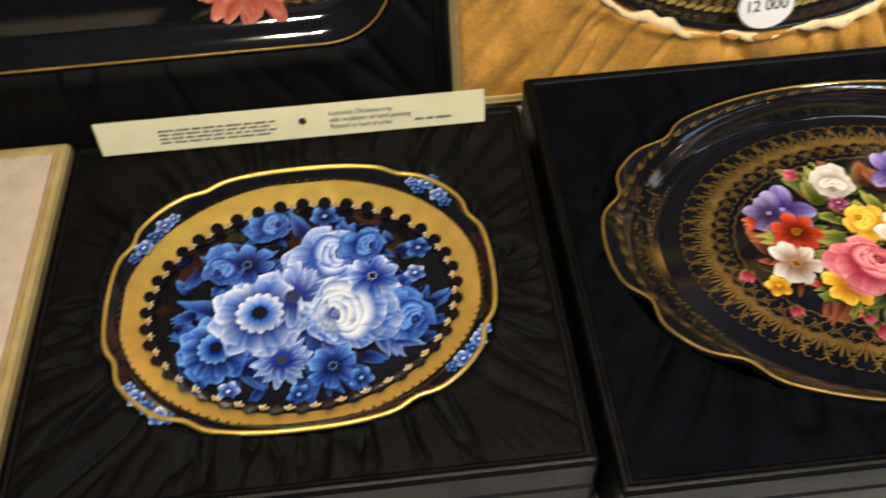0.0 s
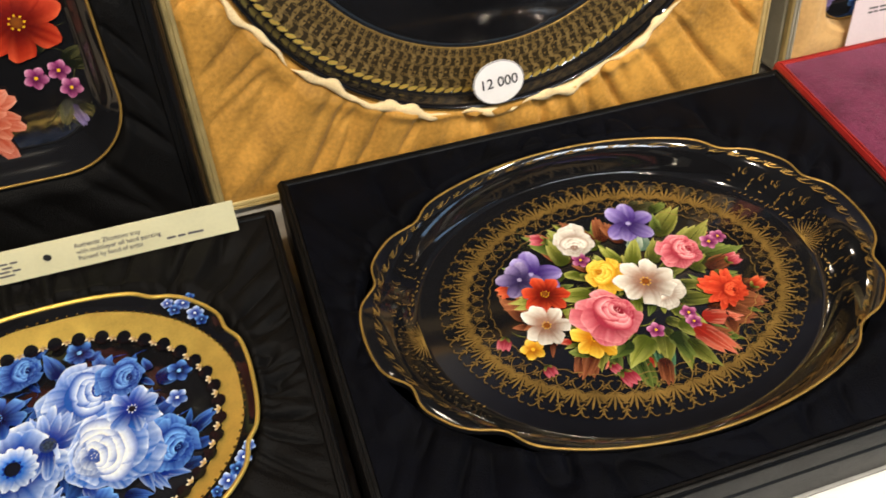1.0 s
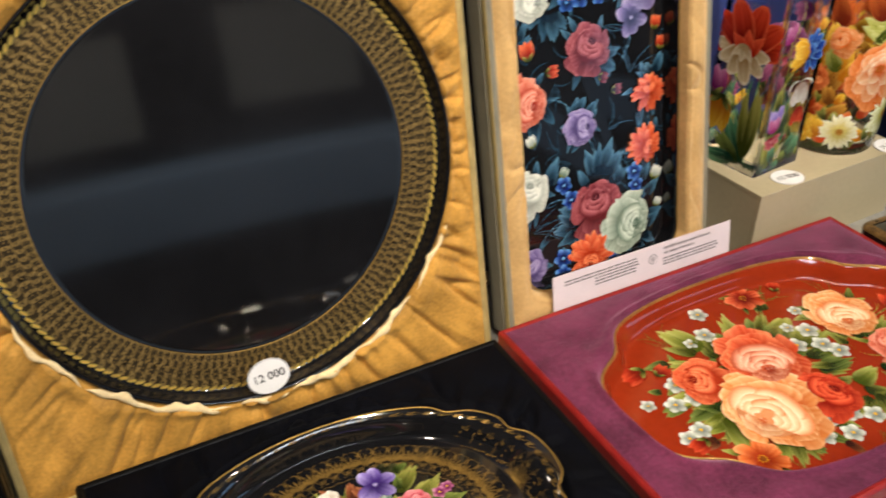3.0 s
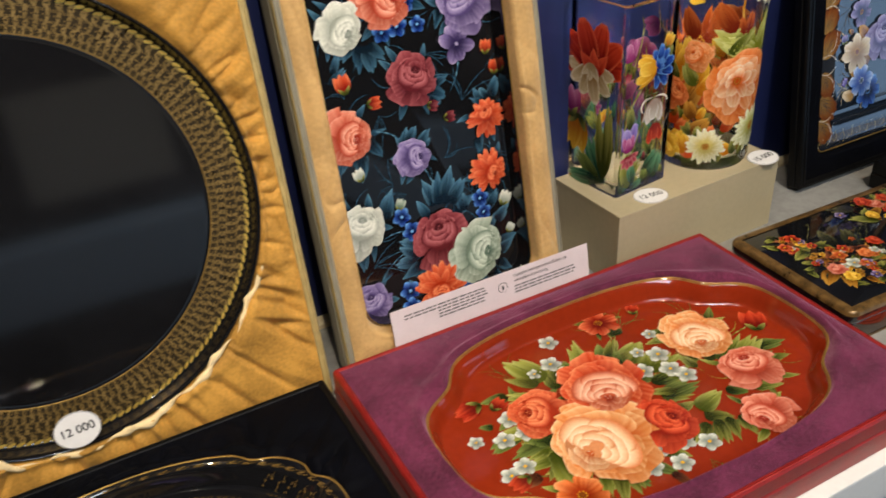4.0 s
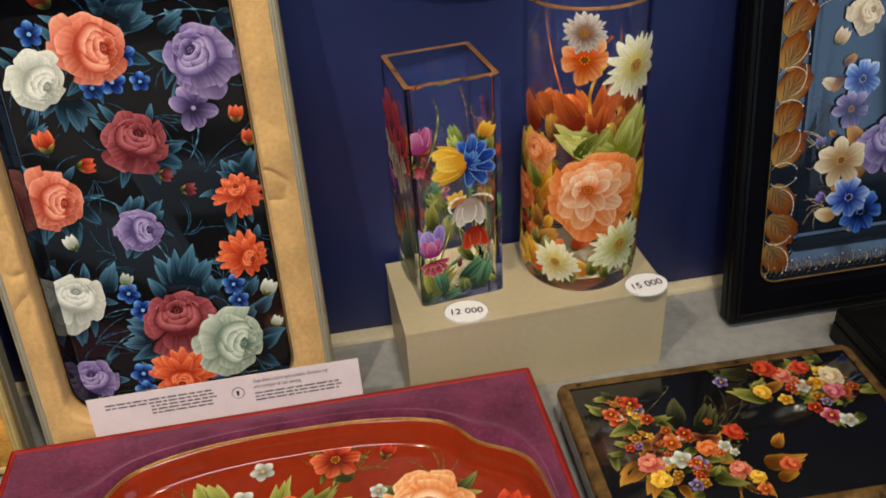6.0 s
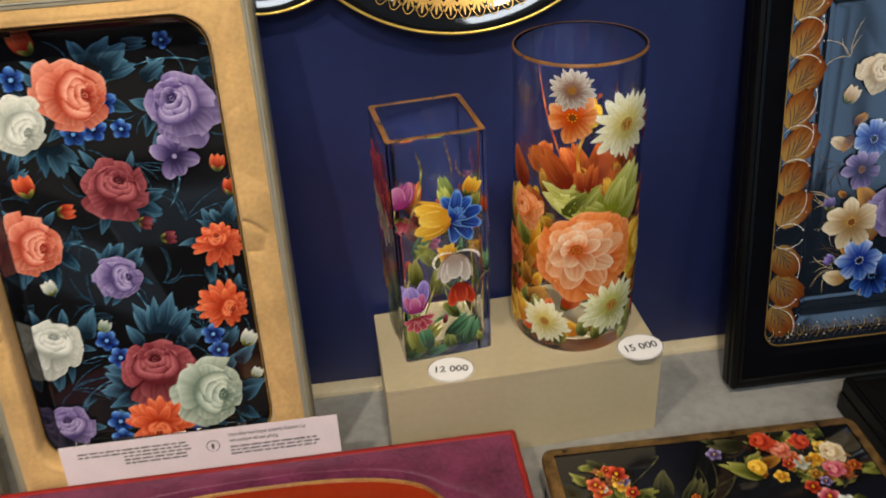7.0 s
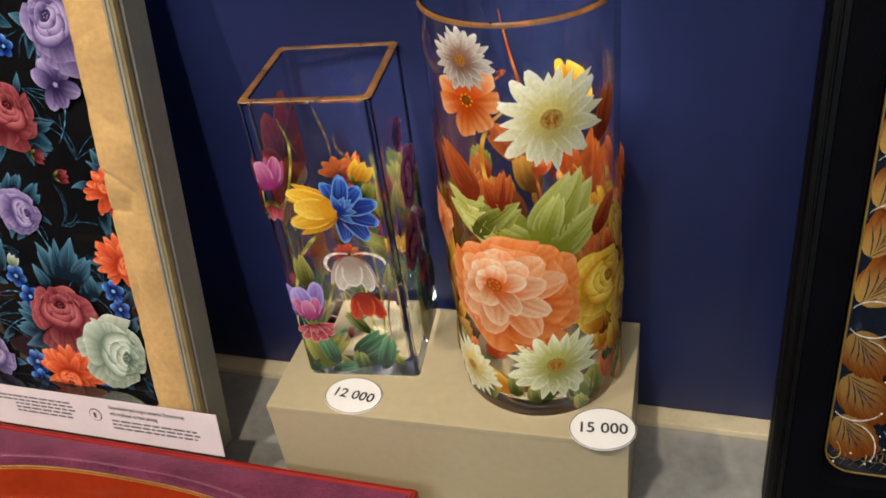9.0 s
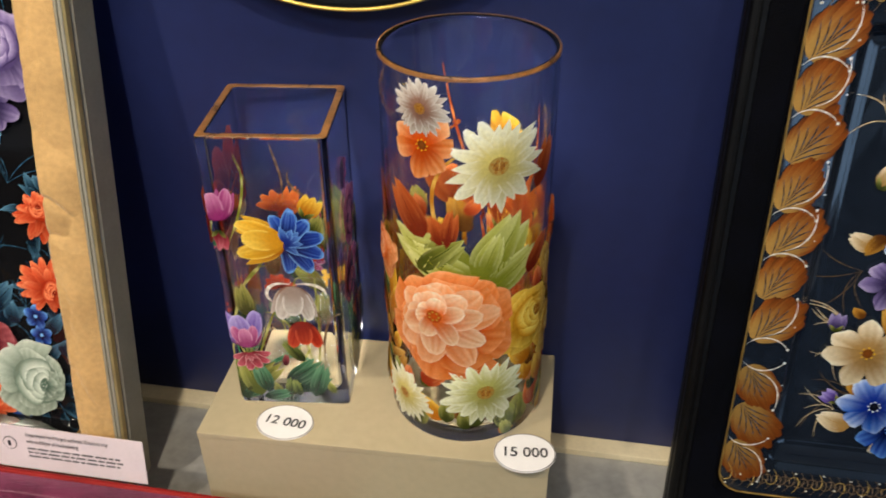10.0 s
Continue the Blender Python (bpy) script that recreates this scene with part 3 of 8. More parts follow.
# ---- black case lying at the far end ----
case = thing("presentation_case", pose(0, 0, 0.948), "flat black velvet-lined case beside the casket", "case", "presentation cases")
case_walls(case, 1.600, 0.27, 2.05, 0.668, 0.048, (BLACK_CASE, BLACK_CASE, BLACK_CASE))
lining(case, 1.609, 0.279, 2.041, 0.659, oval(1.83, 0.46, 0.16, 0.12), BLACK_VELVET, 0.003, 26, 0.003, 88)
end_tray = thing("oval_tray", pose(0, 0, 0.948), "dark oval tray in a black case", "tray", "painted trays")
tray_body(end_tray, oval(1.83, 0.46, 0.163, 0.123), oval(1.83, 0.46, 0.13, 0.09), LACQUER, 0.003)

# ---- trays hung on the wall ----
def hung_tray(x, z, a, b, label):
    m = Matrix(((1, 0, 0, x), (0, 0, -1, 0.817), (0, 1, 0, z), (0, 0, 0, 1)))
    ob = thing("hung_tray", m, label, "tray", "hung trays")
    f, g = oval(0, 0, a, b), oval(0, 0, a - 0.045, b - 0.045)
    tray_body(ob, f, g, LACQUER, 0.022, 0.002)
    tube_along(ob, "gold_rim", ring_of(between(f, g, 0.05), 0.0226), 0.0016, GOLD, label="gold rim")
    return ob


hung = hung_tray(1.183, 1.361 + 0.18, 0.19, 0.18, "black oval tray with gold lace hung on the wall")
hung_tray(0.985, 1.398 + 0.15, 0.13, 0.15, "black tray with a gold rim hung beside the larger one")


# ---- painted decoration: brush strokes as thin layers of paint ----
PALETTES = {
    "sunset": ((0.66, 0.075, 0.002), (0.98, 0.28, 0.045), (1.0, 0.66, 0.38)),
    "leafy": ((0.18, 0.20, 0.010), (0.52, 0.53, 0.08), (0.82, 0.82, 0.40)),
    "blue": ((0.0005, 0.004, 0.06), (0.002, 0.04, 0.38), (0.20, 0.48, 0.92)),
    "paleblue": ((0.001, 0.02, 0.24), (0.03, 0.17, 0.66), (0.84, 0.93, 0.98)),
    "deepblue": ((0.002, 0.006, 0.05), (0.010, 0.05, 0.30), (0.10, 0.30, 0.70)),
    "coral": ((0.20, 0.008, 0.003), (0.70, 0.060, 0.014), (0.95, 0.34, 0.15)),
    "pinkcoral": ((0.30, 0.016, 0.008), (0.70, 0.12, 0.055), (0.93, 0.50, 0.36)),
    "red": ((0.13, 0.004, 0.002), (0.54, 0.028, 0.009), (0.85, 0.15, 0.055)),
    "orange": ((0.32, 0.03, 0.004), (0.76, 0.14, 0.02), (0.95, 0.42, 0.16)),
    "peach": ((0.55, 0.055, 0.005), (0.86, 0.27, 0.06), (0.96, 0.70, 0.38)),
    "cream": ((0.40, 0.22, 0.06), (0.80, 0.62, 0.36), (0.94, 0.88, 0.68)),
    "yellow": ((0.45, 0.14, 0.003), (0.90, 0.48, 0.02), (1.0, 0.78, 0.16)),
    "gold": ((0.12, 0.035, 0.002), (0.48, 0.19, 0.014), (0.80, 0.47, 0.09)),
    "amber": ((0.42, 0.235, 0.055), (0.27, 0.058, 0.0006), (0.02, 0.004, 0.0003)),
    "pink": ((0.22, 0.008, 0.02), (0.62, 0.06, 0.11), (0.93, 0.48, 0.48)),
    "wine": ((0.05, 0.004, 0.007), (0.22, 0.026, 0.036), (0.55, 0.17, 0.18)),
    "purple": ((0.03, 0.018, 0.08), (0.17, 0.115, 0.33), (0.56, 0.47, 0.70)),
    "violet": ((0.04, 0.015, 0.15), (0.20, 0.12, 0.50), (0.62, 0.55, 0.85)),
    "magenta": ((0.12, 0.006, 0.07), (0.40, 0.04, 0.20), (0.78, 0.40, 0.56)),
    "white": ((0.26, 0.30, 0.26), (0.66, 0.68, 0.58), (0.90, 0.90, 0.82)),
    "snow": ((0.30, 0.15, 0.10), (0.70, 0.62, 0.52), (0.94, 0.93, 0.86)),
    "mint": ((0.08, 0.14, 0.10), (0.34, 0.42, 0.32), (0.76, 0.82, 0.70)),
    "daisy": ((0.70, 0.58, 0.16), (0.92, 0.90, 0.58), (1.0, 1.0, 0.86)),
    "palegreen": ((0.44, 0.42, 0.10), (0.78, 0.78, 0.42), (0.95, 0.97, 0.78)),
    "green": ((0.015, 0.028, 0.004), (0.10, 0.15, 0.022), (0.38, 0.42, 0.12)),
    "olive": ((0.03, 0.04, 0.004), (0.19, 0.20, 0.025), (0.55, 0.52, 0.16)),
    "lime": ((0.06, 0.08, 0.006), (0.30, 0.32, 0.04), (0.62, 0.62, 0.22)),
    "emerald": ((0.004, 0.03, 0.014), (0.03, 0.16, 0.07), (0.26, 0.48, 0.28)),
    "teal": ((0.003, 0.012, 0.024), (0.020, 0.082, 0.15), (0.18, 0.38, 0.52)),
    "darkleaf": ((0.006, 0.008, 0.003), (0.045, 0.045, 0.018), (0.16, 0.15, 0.06)),
    "russet": ((0.05, 0.010, 0.004), (0.22, 0.06, 0.02), (0.55, 0.22, 0.10)),
    "rust": ((0.16, 0.015, 0.004), (0.44, 0.07, 0.012), (0.72, 0.22, 0.05)),
    "gilt": ((0.22, 0.12, 0.02), (0.46, 0.28, 0.06), (0.66, 0.46, 0.14)),
    "sepia": ((0.04, 0.022, 0.010), (0.12, 0.075, 0.035), (0.26, 0.17, 0.09)),
    "eye": ((0.06, 0.012, 0.002), (0.22, 0.06, 0.008), (0.48, 0.22, 0.03)),
    "dark": ((0.002, 0.002, 0.003), (0.006, 0.008, 0.016), (0.04, 0.06, 0.10)),
}


class Brush:
    """Collects strokes on one surface. place() maps (u, v, w) of the paint to the thing's own space; su and sv turn its units to metres."""

    def __init__(self, place=None, su=1.0, sv=1.0):
        self.verts, self.faces, self.cols, self.marks = [], [], [], []
        self.su, self.sv = su, sv
        base = place or (lambda u, v, w: (u, v, w))
        self.place = (lambda x, y, w: base(x / su, y / sv, w))

    def petal(self, u, v, ang, length, half, pal, w, shape="round", bend=0.0, lit=1.0, rows=8, across=7, rim=0.0):
        dark, mid, light = pal
        u, v = u * self.su, v * self.sv
        start = len(self.verts)
        self.marks.append((start, len(self.faces)))
        ca, sa = math.cos(ang), math.sin(ang)
        side = random.choice((-1, 1))
        sun = 0.5 + 0.5 * math.cos(ang - 2.0)
        streak = [random.uniform(-0.22, 0.22) + (0.10 if j % 2 else -0.10) for j in range(across)]
        wave = random.uniform(0, 6.28)
        for i in range(rows):
            s = i / (rows - 1)
            if shape == "round":
                hw = half * (max(0.0, 1 - ((s - 0.56) / 0.56 if s < 0.56 else (s - 0.56) / 0.46) ** 2)) ** 0.5
            elif shape == "point":
                hw = half * math.sin(math.pi * s ** 0.75) ** 0.85 if 0 < s < 1 else 0
            else:
                hw = half * (0.30 + 0.70 * math.sin(math.pi * 0.64 * s))
            for j in range(across):
                x = 2 * j / (across - 1) - 1
                a = s * length
                if shape == "heart":
                    a -= length * s * s * (0.16 * x * x + 0.05 * math.sin(3.2 * x + wave))
                b = hw * x + bend * length * s * s
                self.verts.append(self.place(u + a * ca - b * sa, v + a * sa + b * ca, w + 0.00001 * (1 - x * x)))
                k = min(1.0, max(0.0, s * 1.3 - 0.24 + 0.6 * streak[j] * s))
                k = k * k * (3 - 2 * k)
                c = [dark[q] + (mid[q] - dark[q]) * k for q in range(3)]
                flank = ((x * side + 1) / 2) ** 1.3
                f = lit * (0.30 + 0.70 * sun) * (s ** 2.6 * (0.22 + 0.78 * flank) + (0.30 if s > 0.92 else 0.0)) + streak[j] * 0.8 * s * s
                if rim and (abs(x) > 0.82 or s > 0.9) and s > 0.3:
                    f = max(f, rim)
                f = min(1.0, max(0.0, f))
                deep = 0.62 + 0.38 * sun
                self.cols.append((*[(c[q] * deep) + (light[q] - c[q] * deep) * f for q in range(3)], 1.0))
        for i in range(rows - 1):
            for j in range(across - 1):
                p = start + i * across + j
                self.faces.append((p, p + across, p + across + 1, p + 1))
        return self

    def line(self, pts, width, pal, w, taper=True, n=14):
        """A thin brush line through points (u, v), smoothed."""
        dark, mid, light = pal
        p = [Vector((a * self.su, b * self.sv)) for a, b in pts]
        if len(p) == 2:
            p = [p[0], (p[0] + p[1]) / 2, p[1]]
        out = []
        for k in range(n + 1):
            t = k / n
            q = [x.copy() for x in p]
            while len(q) > 1:
                q = [q[i].lerp(q[i + 1], t) for i in range(len(q) - 1)]
            out.append(q[0])
        start = len(self.verts)
        for k, q in enumerate(out):
            d = (out[min(k + 1, n)] - out[max(k - 1, 0)])
            d = d.normalized() if d.length > 1e-9 else Vector((1, 0))
            h = width * (0.25 + 0.75 * math.sin(math.pi * k / n)) if taper else width
            c = mid if k % 3 else light
            for s in (1, -1):
                self.verts.append(self.place(q.x - s * d.y * h, q.y + s * d.x * h, w))
                self.cols.append((*c, 1.0))
        for k in range(n):
            a = start + 2 * k
            self.faces.append((a, a + 1, a + 3, a + 2))
        return self

    def dot(self, u, v, r, colour, w, n=10):
        u, v = u * self.su, v * self.sv
        start = len(self.verts)
        self.verts.append(self.place(u, v, w + r * 0.02))
        self.cols.append((*colour, 1.0))
        for k in range(n):
            t = 2 * math.pi * k / n
            self.verts.append(self.place(u + r * math.cos(t), v + r * math.sin(t), w))
            self.cols.append((*[c * 0.7 for c in colour], 1.0))
        for k in range(n):
            self.faces.append((start, start + 1 + k, start + 1 + (k + 1) % n))
        return self

    def put(self, name, parent, mat=None, label=""):
        return self.sheet(name, parent, mat, label, 0, len(self.verts), 0, len(self.faces))

    def put_petals(self, name, parent, mat=None):
        """The first petal is the blossom's own mesh, the others are its pieces."""
        ends = self.marks[1:] + [(len(self.verts), len(self.faces))]
        first = self.sheet(name, parent, mat, "", 0, ends[0][0], 0, ends[0][1])
        for (v0, f0), (v1, f1) in zip(self.marks[1:], ends[1:]):
            self.sheet("petal", first, mat, "", v0, v1, f0, f1)
        return first

    def sheet(self, name, parent, mat, label, v0, v1, f0, f1):
        me = bpy.data.meshes.new(name)
        me.from_pydata([tuple(v) for v in self.verts[v0:v1]], [], [tuple(k - v0 for k in f) for f in self.faces[f0:f1]])
        at = me.color_attributes.new("pigment", "FLOAT_COLOR", "POINT")
        at.data.foreach_set("color", [x for c in self.cols[v0:v1] for x in c])
        me.materials.append(mat or PAINT)
        me.polygons.foreach_set("use_smooth", [True] * len(me.polygons))
        me.update()
        ob = new(name, me)
        ob.parent = parent
        if label:
            tagged(ob, label)
        return ob


STEP = 0.000035


def mixed(a, b, k):
    return [x + (y - x) * k for x, y in zip(a, b)]


def scoop(b, u, v, wide, high, rot, a0, a1, depth, pal, w, lit=1.0):
    """A cupped petal: pale along its curled lip, sinking to the dark at its foot. rot points to the flower's throat."""
    d, m, l = pal
    ca, sa = math.cos(rot), math.sin(rot)
    along, down = 13, 7
    start = len(b.verts)
    b.marks.append((start, len(b.faces)))
    wave, streak = random.uniform(0, 6.28), [random.uniform(-0.12, 0.12) for _ in range(along)]
    for i in range(along):
        q = i / (along - 1)
        t = a0 + (a1 - a0) * q
        swell = math.sin(math.pi * q) ** 0.55
        ripple = 1 + 0.05 * math.sin(4.5 * t + wave)
        up, side = -high * math.cos(t) * ripple, wide * math.sin(t) * ripple
        n = math.hypot(up, side) or 1.0
        for j in range(down):
            r = j / (down - 1)
            far = 1 + depth * swell * r / n
            x, y = up * far, side * far
            b.verts.append(b.place((u + x * ca - y * sa) * b.su, (v + x * sa + y * ca) * b.sv, w + 0.00001 * j))
            k = min(1.0, r * 1.15)
            tone = mixed(m, d, k * k * 0.75)
            f = lit * max(0.0, (1 - r) ** 1.5 * (0.55 + 0.45 * swell) + streak[i] * (1 - r) + (0.20 if j == 0 else 0.0))
            b.cols.append((*mixed(tone, l, min(1.0, f)), 1.0))
    for i in range(along - 1):
        for j in range(down - 1):
            p = start + i * down + j
            b.faces.append((p, p + down, p + down + 1, p + 1))


def cup(b, u, v, r, pal, w, rot, layers=3):
    """The bowl of a rose: petals behind, a dark throat with stamens, cupped petals in front."""
    d, m, l = pal
    ca, sa = math.cos(rot), math.sin(rot)
    b.dot(u, v, 0.92 * r, mixed(d, m, 0.55), w, 20)
    i = 2
    tu, tv = u + 0.28 * r * ca, v + 0.28 * r * sa
    for n, length, half, k in ((5, 0.74, 0.34, 0.55), (4, 0.52, 0.28, 0.8)):
        for q in range(n):
            a = rot + (q - (n - 1) / 2) * 2.5 / n + random.uniform(-0.1, 0.1)
            b.petal(tu - 0.05 * r * ca, tv - 0.05 * r * sa, a, length * r * random.uniform(0.9, 1.08), half * r, (d, mixed(d, m, 0.8), mixed(m, l, k)), w + i * STEP, "heart", random.uniform(-0.2, 0.2), 0.8, 9, 9)
            i += 1
    b.dot(tu, tv, 0.19 * r, mixed(d, m, 0.12), w + i * STEP, 14)
    i += 2
    for q in range(5):
        b.dot(tu + 0.09 * r * math.cos(1.3 * q), tv + 0.09 * r * math.sin(1.3 * q), 0.026 * r, mixed(m, l, 0.8), w + i * STEP, 6)
    i += 2
    for q in range(layers):
        wide, high = r * (0.30 + 0.20 * q), r * (0.17 + 0.20 * q)
        cu, cv = tu - 0.07 * q * r * ca, tv - 0.07 * q * r * sa
        tone = (mixed(d, m, 0.15), m, mixed(l, m, 0.10 * (q % 2)))
        spans = ((-2.0, -0.1), (0.1, 2.0), (-0.95, 0.95)) if q % 2 else ((-2.1, 0.35), (-0.35, 2.1))
        for a0, a1 in spans:
            turn = random.uniform(-0.2, 0.2)
            scoop(b, cu, cv, wide, high, rot, a0 + turn, a1 + turn, 0.40 * r, tone, w + i * STEP, 0.9)
            i += 1
    return i + 2


def skirt(b, u, v, r, pal, w, rot, rows, i=0):
    """Loose outer petals, longest away from the throat."""
    for ring, (n, far, length, half) in enumerate(rows):
        for k in range(n):
            t = 2 * math.pi * (k + 0.5 * ring) / n + random.uniform(-0.18, 0.18)
            back = 0.5 - 0.5 * math.cos(t)
            t += rot
            b.petal(u + far * r * math.cos(t), v + far * r * math.sin(t), t, length * r * (0.74 + 0.36 * back) * random.uniform(0.88, 1.1), half * r * random.uniform(0.86, 1.12), pal, w + i * STEP, "heart", random.uniform(-0.3, 0.3), 0.85, 10, 11)
            i += 1
    return i


def rose(b, u, v, r, pal, w, rot=0.0):
    """A full rose turned aside: broad loose skirt petals round an offset bowl."""
    d, m, l = pal
    soft = (mixed(d, m, 0.35), mixed(m, l, 0.12), mixed(m, l, 0.85))
    i = skirt(b, u, v, r, soft, w, rot, ((7, 0.26, 0.74, 0.38), (6, 0.20, 0.60, 0.36)))
    cup(b, u + 0.12 * r * math.cos(rot), v + 0.12 * r * math.sin(rot), 0.60 * r, pal, w + i * STEP, rot)


def fan(b, u, v, r, pal, w, rot=0.0, n=6, spread=1.05):
    """Curling petals spread from one point, with pale edges and a lit throat: tulips, columbines, bells."""
    order = sorted(range(n), key=lambda k: -abs(k - (n - 1) / 2))
    for i, k in enumerate(order):
        q = (k - (n - 1) / 2) / ((n - 1) / 2)
        a = rot + spread * q
        size = r * (1.0 - 0.10 * q * q) * random.uniform(0.85, 1.06)
        b.petal(u, v, a, size, 0.22 * r, pal, w + i * 3 * STEP, "round", 0.34 * q, 0.45, 10, 11, 0.80)
    for k in range(3):
        a = rot + (k - 1) * 0.42
        b.petal(u - 0.05 * r * math.cos(rot), v - 0.05 * r * math.sin(rot), a, 0.52 * r, 0.13 * r, (mixed(pal[0], pal[1], 0.4), mixed(pal[1], pal[2], 0.25), pal[2]), w + (n * 3 + 2 * k) * STEP, "point", 0.25 * (k - 1), 0.8, 8, 7, 0.6)


def tulip(b, u, v, r, pal, w, rot=0.0):
    """A tulip-like bloom seen aside: petals behind, then broad pale-edged petals that close to a cup, tips turned out."""
    d, m, l = pal
    i = 0
    for row, (turns, length, half, tone) in enumerate((((-0.85, 0.85, -0.35, 0.35), 1.0, 0.20, (d, mixed(d, m, 0.7), mixed(m, l, 0.35))), ((-0.58, 0.58), 1.02, 0.25, (mixed(d, m, 0.4), m, l)), ((0.0,), 0.86, 0.31, (mixed(d, m, 0.5), mixed(m, l, 0.2), l)))):
        for turn in turns:
            b.petal(u - 0.30 * r * math.cos(rot), v - 0.30 * r * math.sin(rot), rot + turn + random.uniform(-0.08, 0.08), 1.25 * length * r, half * r, tone, w + i * 2 * STEP, "round" if row else "point", -0.30 * turn, 0.75, 11, 9, 0.62 if row else 0.45)
            i += 1


def peony(b, u, v, r, pal, w, rot=0.0):
    """A peony seen aside: three rows of broad skirt petals, then a pale bowl."""
    d, m, l = pal
    i = skirt(b, u, v, r, (mixed(d, m, 0.3), m, l), w, rot, ((9, 0.36, 0.66, 0.34), (8, 0.30, 0.54, 0.34), (6, 0.22, 0.48, 0.34)))
    warm = PALETTES["cream"][2]
    inner = (mixed(d, m, 0.2), mixed(m, l, 0.45), mixed(l, warm, 0.6))
    cup(b, u + 0.14 * r * math.cos(rot), v + 0.14 * r * math.sin(rot), 0.58 * r, inner, w + i * STEP, rot, 4)


def openbloom(b, u, v, r, pal, w, rot=0.0, n=7, eye="eye", shape="heart"):
    """An open flower with broad petals and a stippled eye."""
    for k in range(n):
        a = rot + 2 * math.pi * k / n + random.uniform(-0.1, 0.1)
        b.petal(u + 0.06 * r * math.cos(a), v + 0.06 * r * math.sin(a), a, 0.95 * r * random.uniform(0.9, 1.05), 2.1 * r / n, pal, w + k * STEP, shape, random.uniform(-0.12, 0.12))
    if pal[1][2] > 3 * pal[1][0]:
        eye = "dark"
    b.dot(u, v, 0.13 * r, PALETTES[eye][1], w + (n + 1) * STEP, 14)
    for k in range(8):
        a = 2 * math.pi * k / 8
        b.dot(u + 0.16 * r * math.cos(a), v + 0.16 * r * math.sin(a), 0.03 * r, PALETTES["yellow"][1] if eye != "dark" else pal[2], w + (n + 3) * STEP, 6)


def daisy(b, u, v, r, pal, w, rot=0.0):
    for ring in range(2):
        for k in range(13):
            a = rot + 2 * math.pi * (k + 0.5 * ring) / 13 + random.uniform(-0.06, 0.06)
            b.petal(u + 0.08 * r * math.cos(a), v + 0.08 * r * math.sin(a), a, (0.96 - 0.14 * ring) * r * random.uniform(0.92, 1.04), 0.15 * r, pal, w + (13 * ring + k) * STEP, "point" if k % 3 else "round", random.uniform(-0.16, 0.16), 1.0, 8, 7, 0.35)
    eye = "dark" if pal[1][2] > 3 * pal[1][0] else "eye"
    b.dot(u, v, 0.20 * r, mixed(PALETTES[eye][2], pal[0], 0.4), w + 28 * STEP, 14)
    b.dot(u, v, 0.12 * r, mixed(PALETTES[eye][1], PALETTES[eye][2], 0.5), w + 29.5 * STEP, 12)
    for k in range(12):
        a = 2.4 * k
        b.dot(u + 0.17 * r * math.cos(a) * (k / 12) ** 0.5, v + 0.17 * r * math.sin(a) * (k / 12) ** 0.5, 0.035 * r, PALETTES[eye][2], w + 31 * STEP, 6)


def aster(b, u, v, r, pal, w, rot=0.0):
    """A double flower turned aside: long narrow skirt petals, longest on one side, round a small bowl."""
    d, m, l = pal
    i = 0
    for n, length, half in ((15, 1.0, 0.15), (13, 0.84, 0.14), (11, 0.66, 0.14)):
        for k in range(n):
            t = 2 * math.pi * (k + 0.37 * i) / n + random.uniform(-0.08, 0.08)
            back = 0.5 - 0.5 * math.cos(t)
            b.petal(u, v, rot + t, length * r * (0.70 + 0.42 * back) * random.uniform(0.9, 1.08), half * r, (mixed(d, m, 0.3), m, l), w + i * STEP, "round", random.uniform(-0.16, 0.16), 0.9, 8, 7, random.uniform(0.0, 0.3))
            i += 1
    cup(b, u + 0.10 * r * math.cos(rot), v + 0.10 * r * math.sin(rot), 0.36 * r, pal, w + i * STEP, rot, 3)


def small(b, u, v, r, pal, w, rot=0.0):
    for k in range(5):
        a = rot + 2 * math.pi * k / 5
        b.petal(u, v, a, r, 0.42 * r, pal, w + k * STEP, "round", 0, 1.2, 5)
    b.dot(u, v, 0.17 * r, PALETTES["yellow"][1] if pal[1][2] < 3 * pal[1][0] else pal[2], w + 7 * STEP, 8)


def iris(b, u, v, r, pal, w, rot=0.0):
    """Three upright and three hanging petals."""
    for k, a in enumerate((-2.5, -1.57, -0.64, 0.7, 1.57, 2.44)):
        b.petal(u, v, a + rot, r * (1.0 if k != 4 else 0.85), 0.34 * r, pal, w + k * STEP, "round", 0.1 * (1 if k % 2 else -1))
    b.dot(u, v, 0.10 * r, mixed(pal[1], pal[2], 0.5), w + 8 * STEP)


def bell(b, u, v, r, pal, w, rot=0.0):
    """A hanging bell flower with turned-out tips."""
    for k, a in enumerate((-2.75, -0.4, -2.2, -0.95, -1.57)):
        b.petal(u, v + 0.35 * r, a + rot, r * 1.15, 0.24 * r, pal, w + k * STEP, "point", 0.25 * (1 if math.cos(a) > 0 else -1) if k < 2 else 0.0)
    for k in range(3):
        b.petal(u, v + 0.3 * r, 0.6 + k * 0.95 + rot, 0.75 * r, 0.12 * r, pal, w + (6 + k) * STEP, "point", 0.3 * (1 - k))


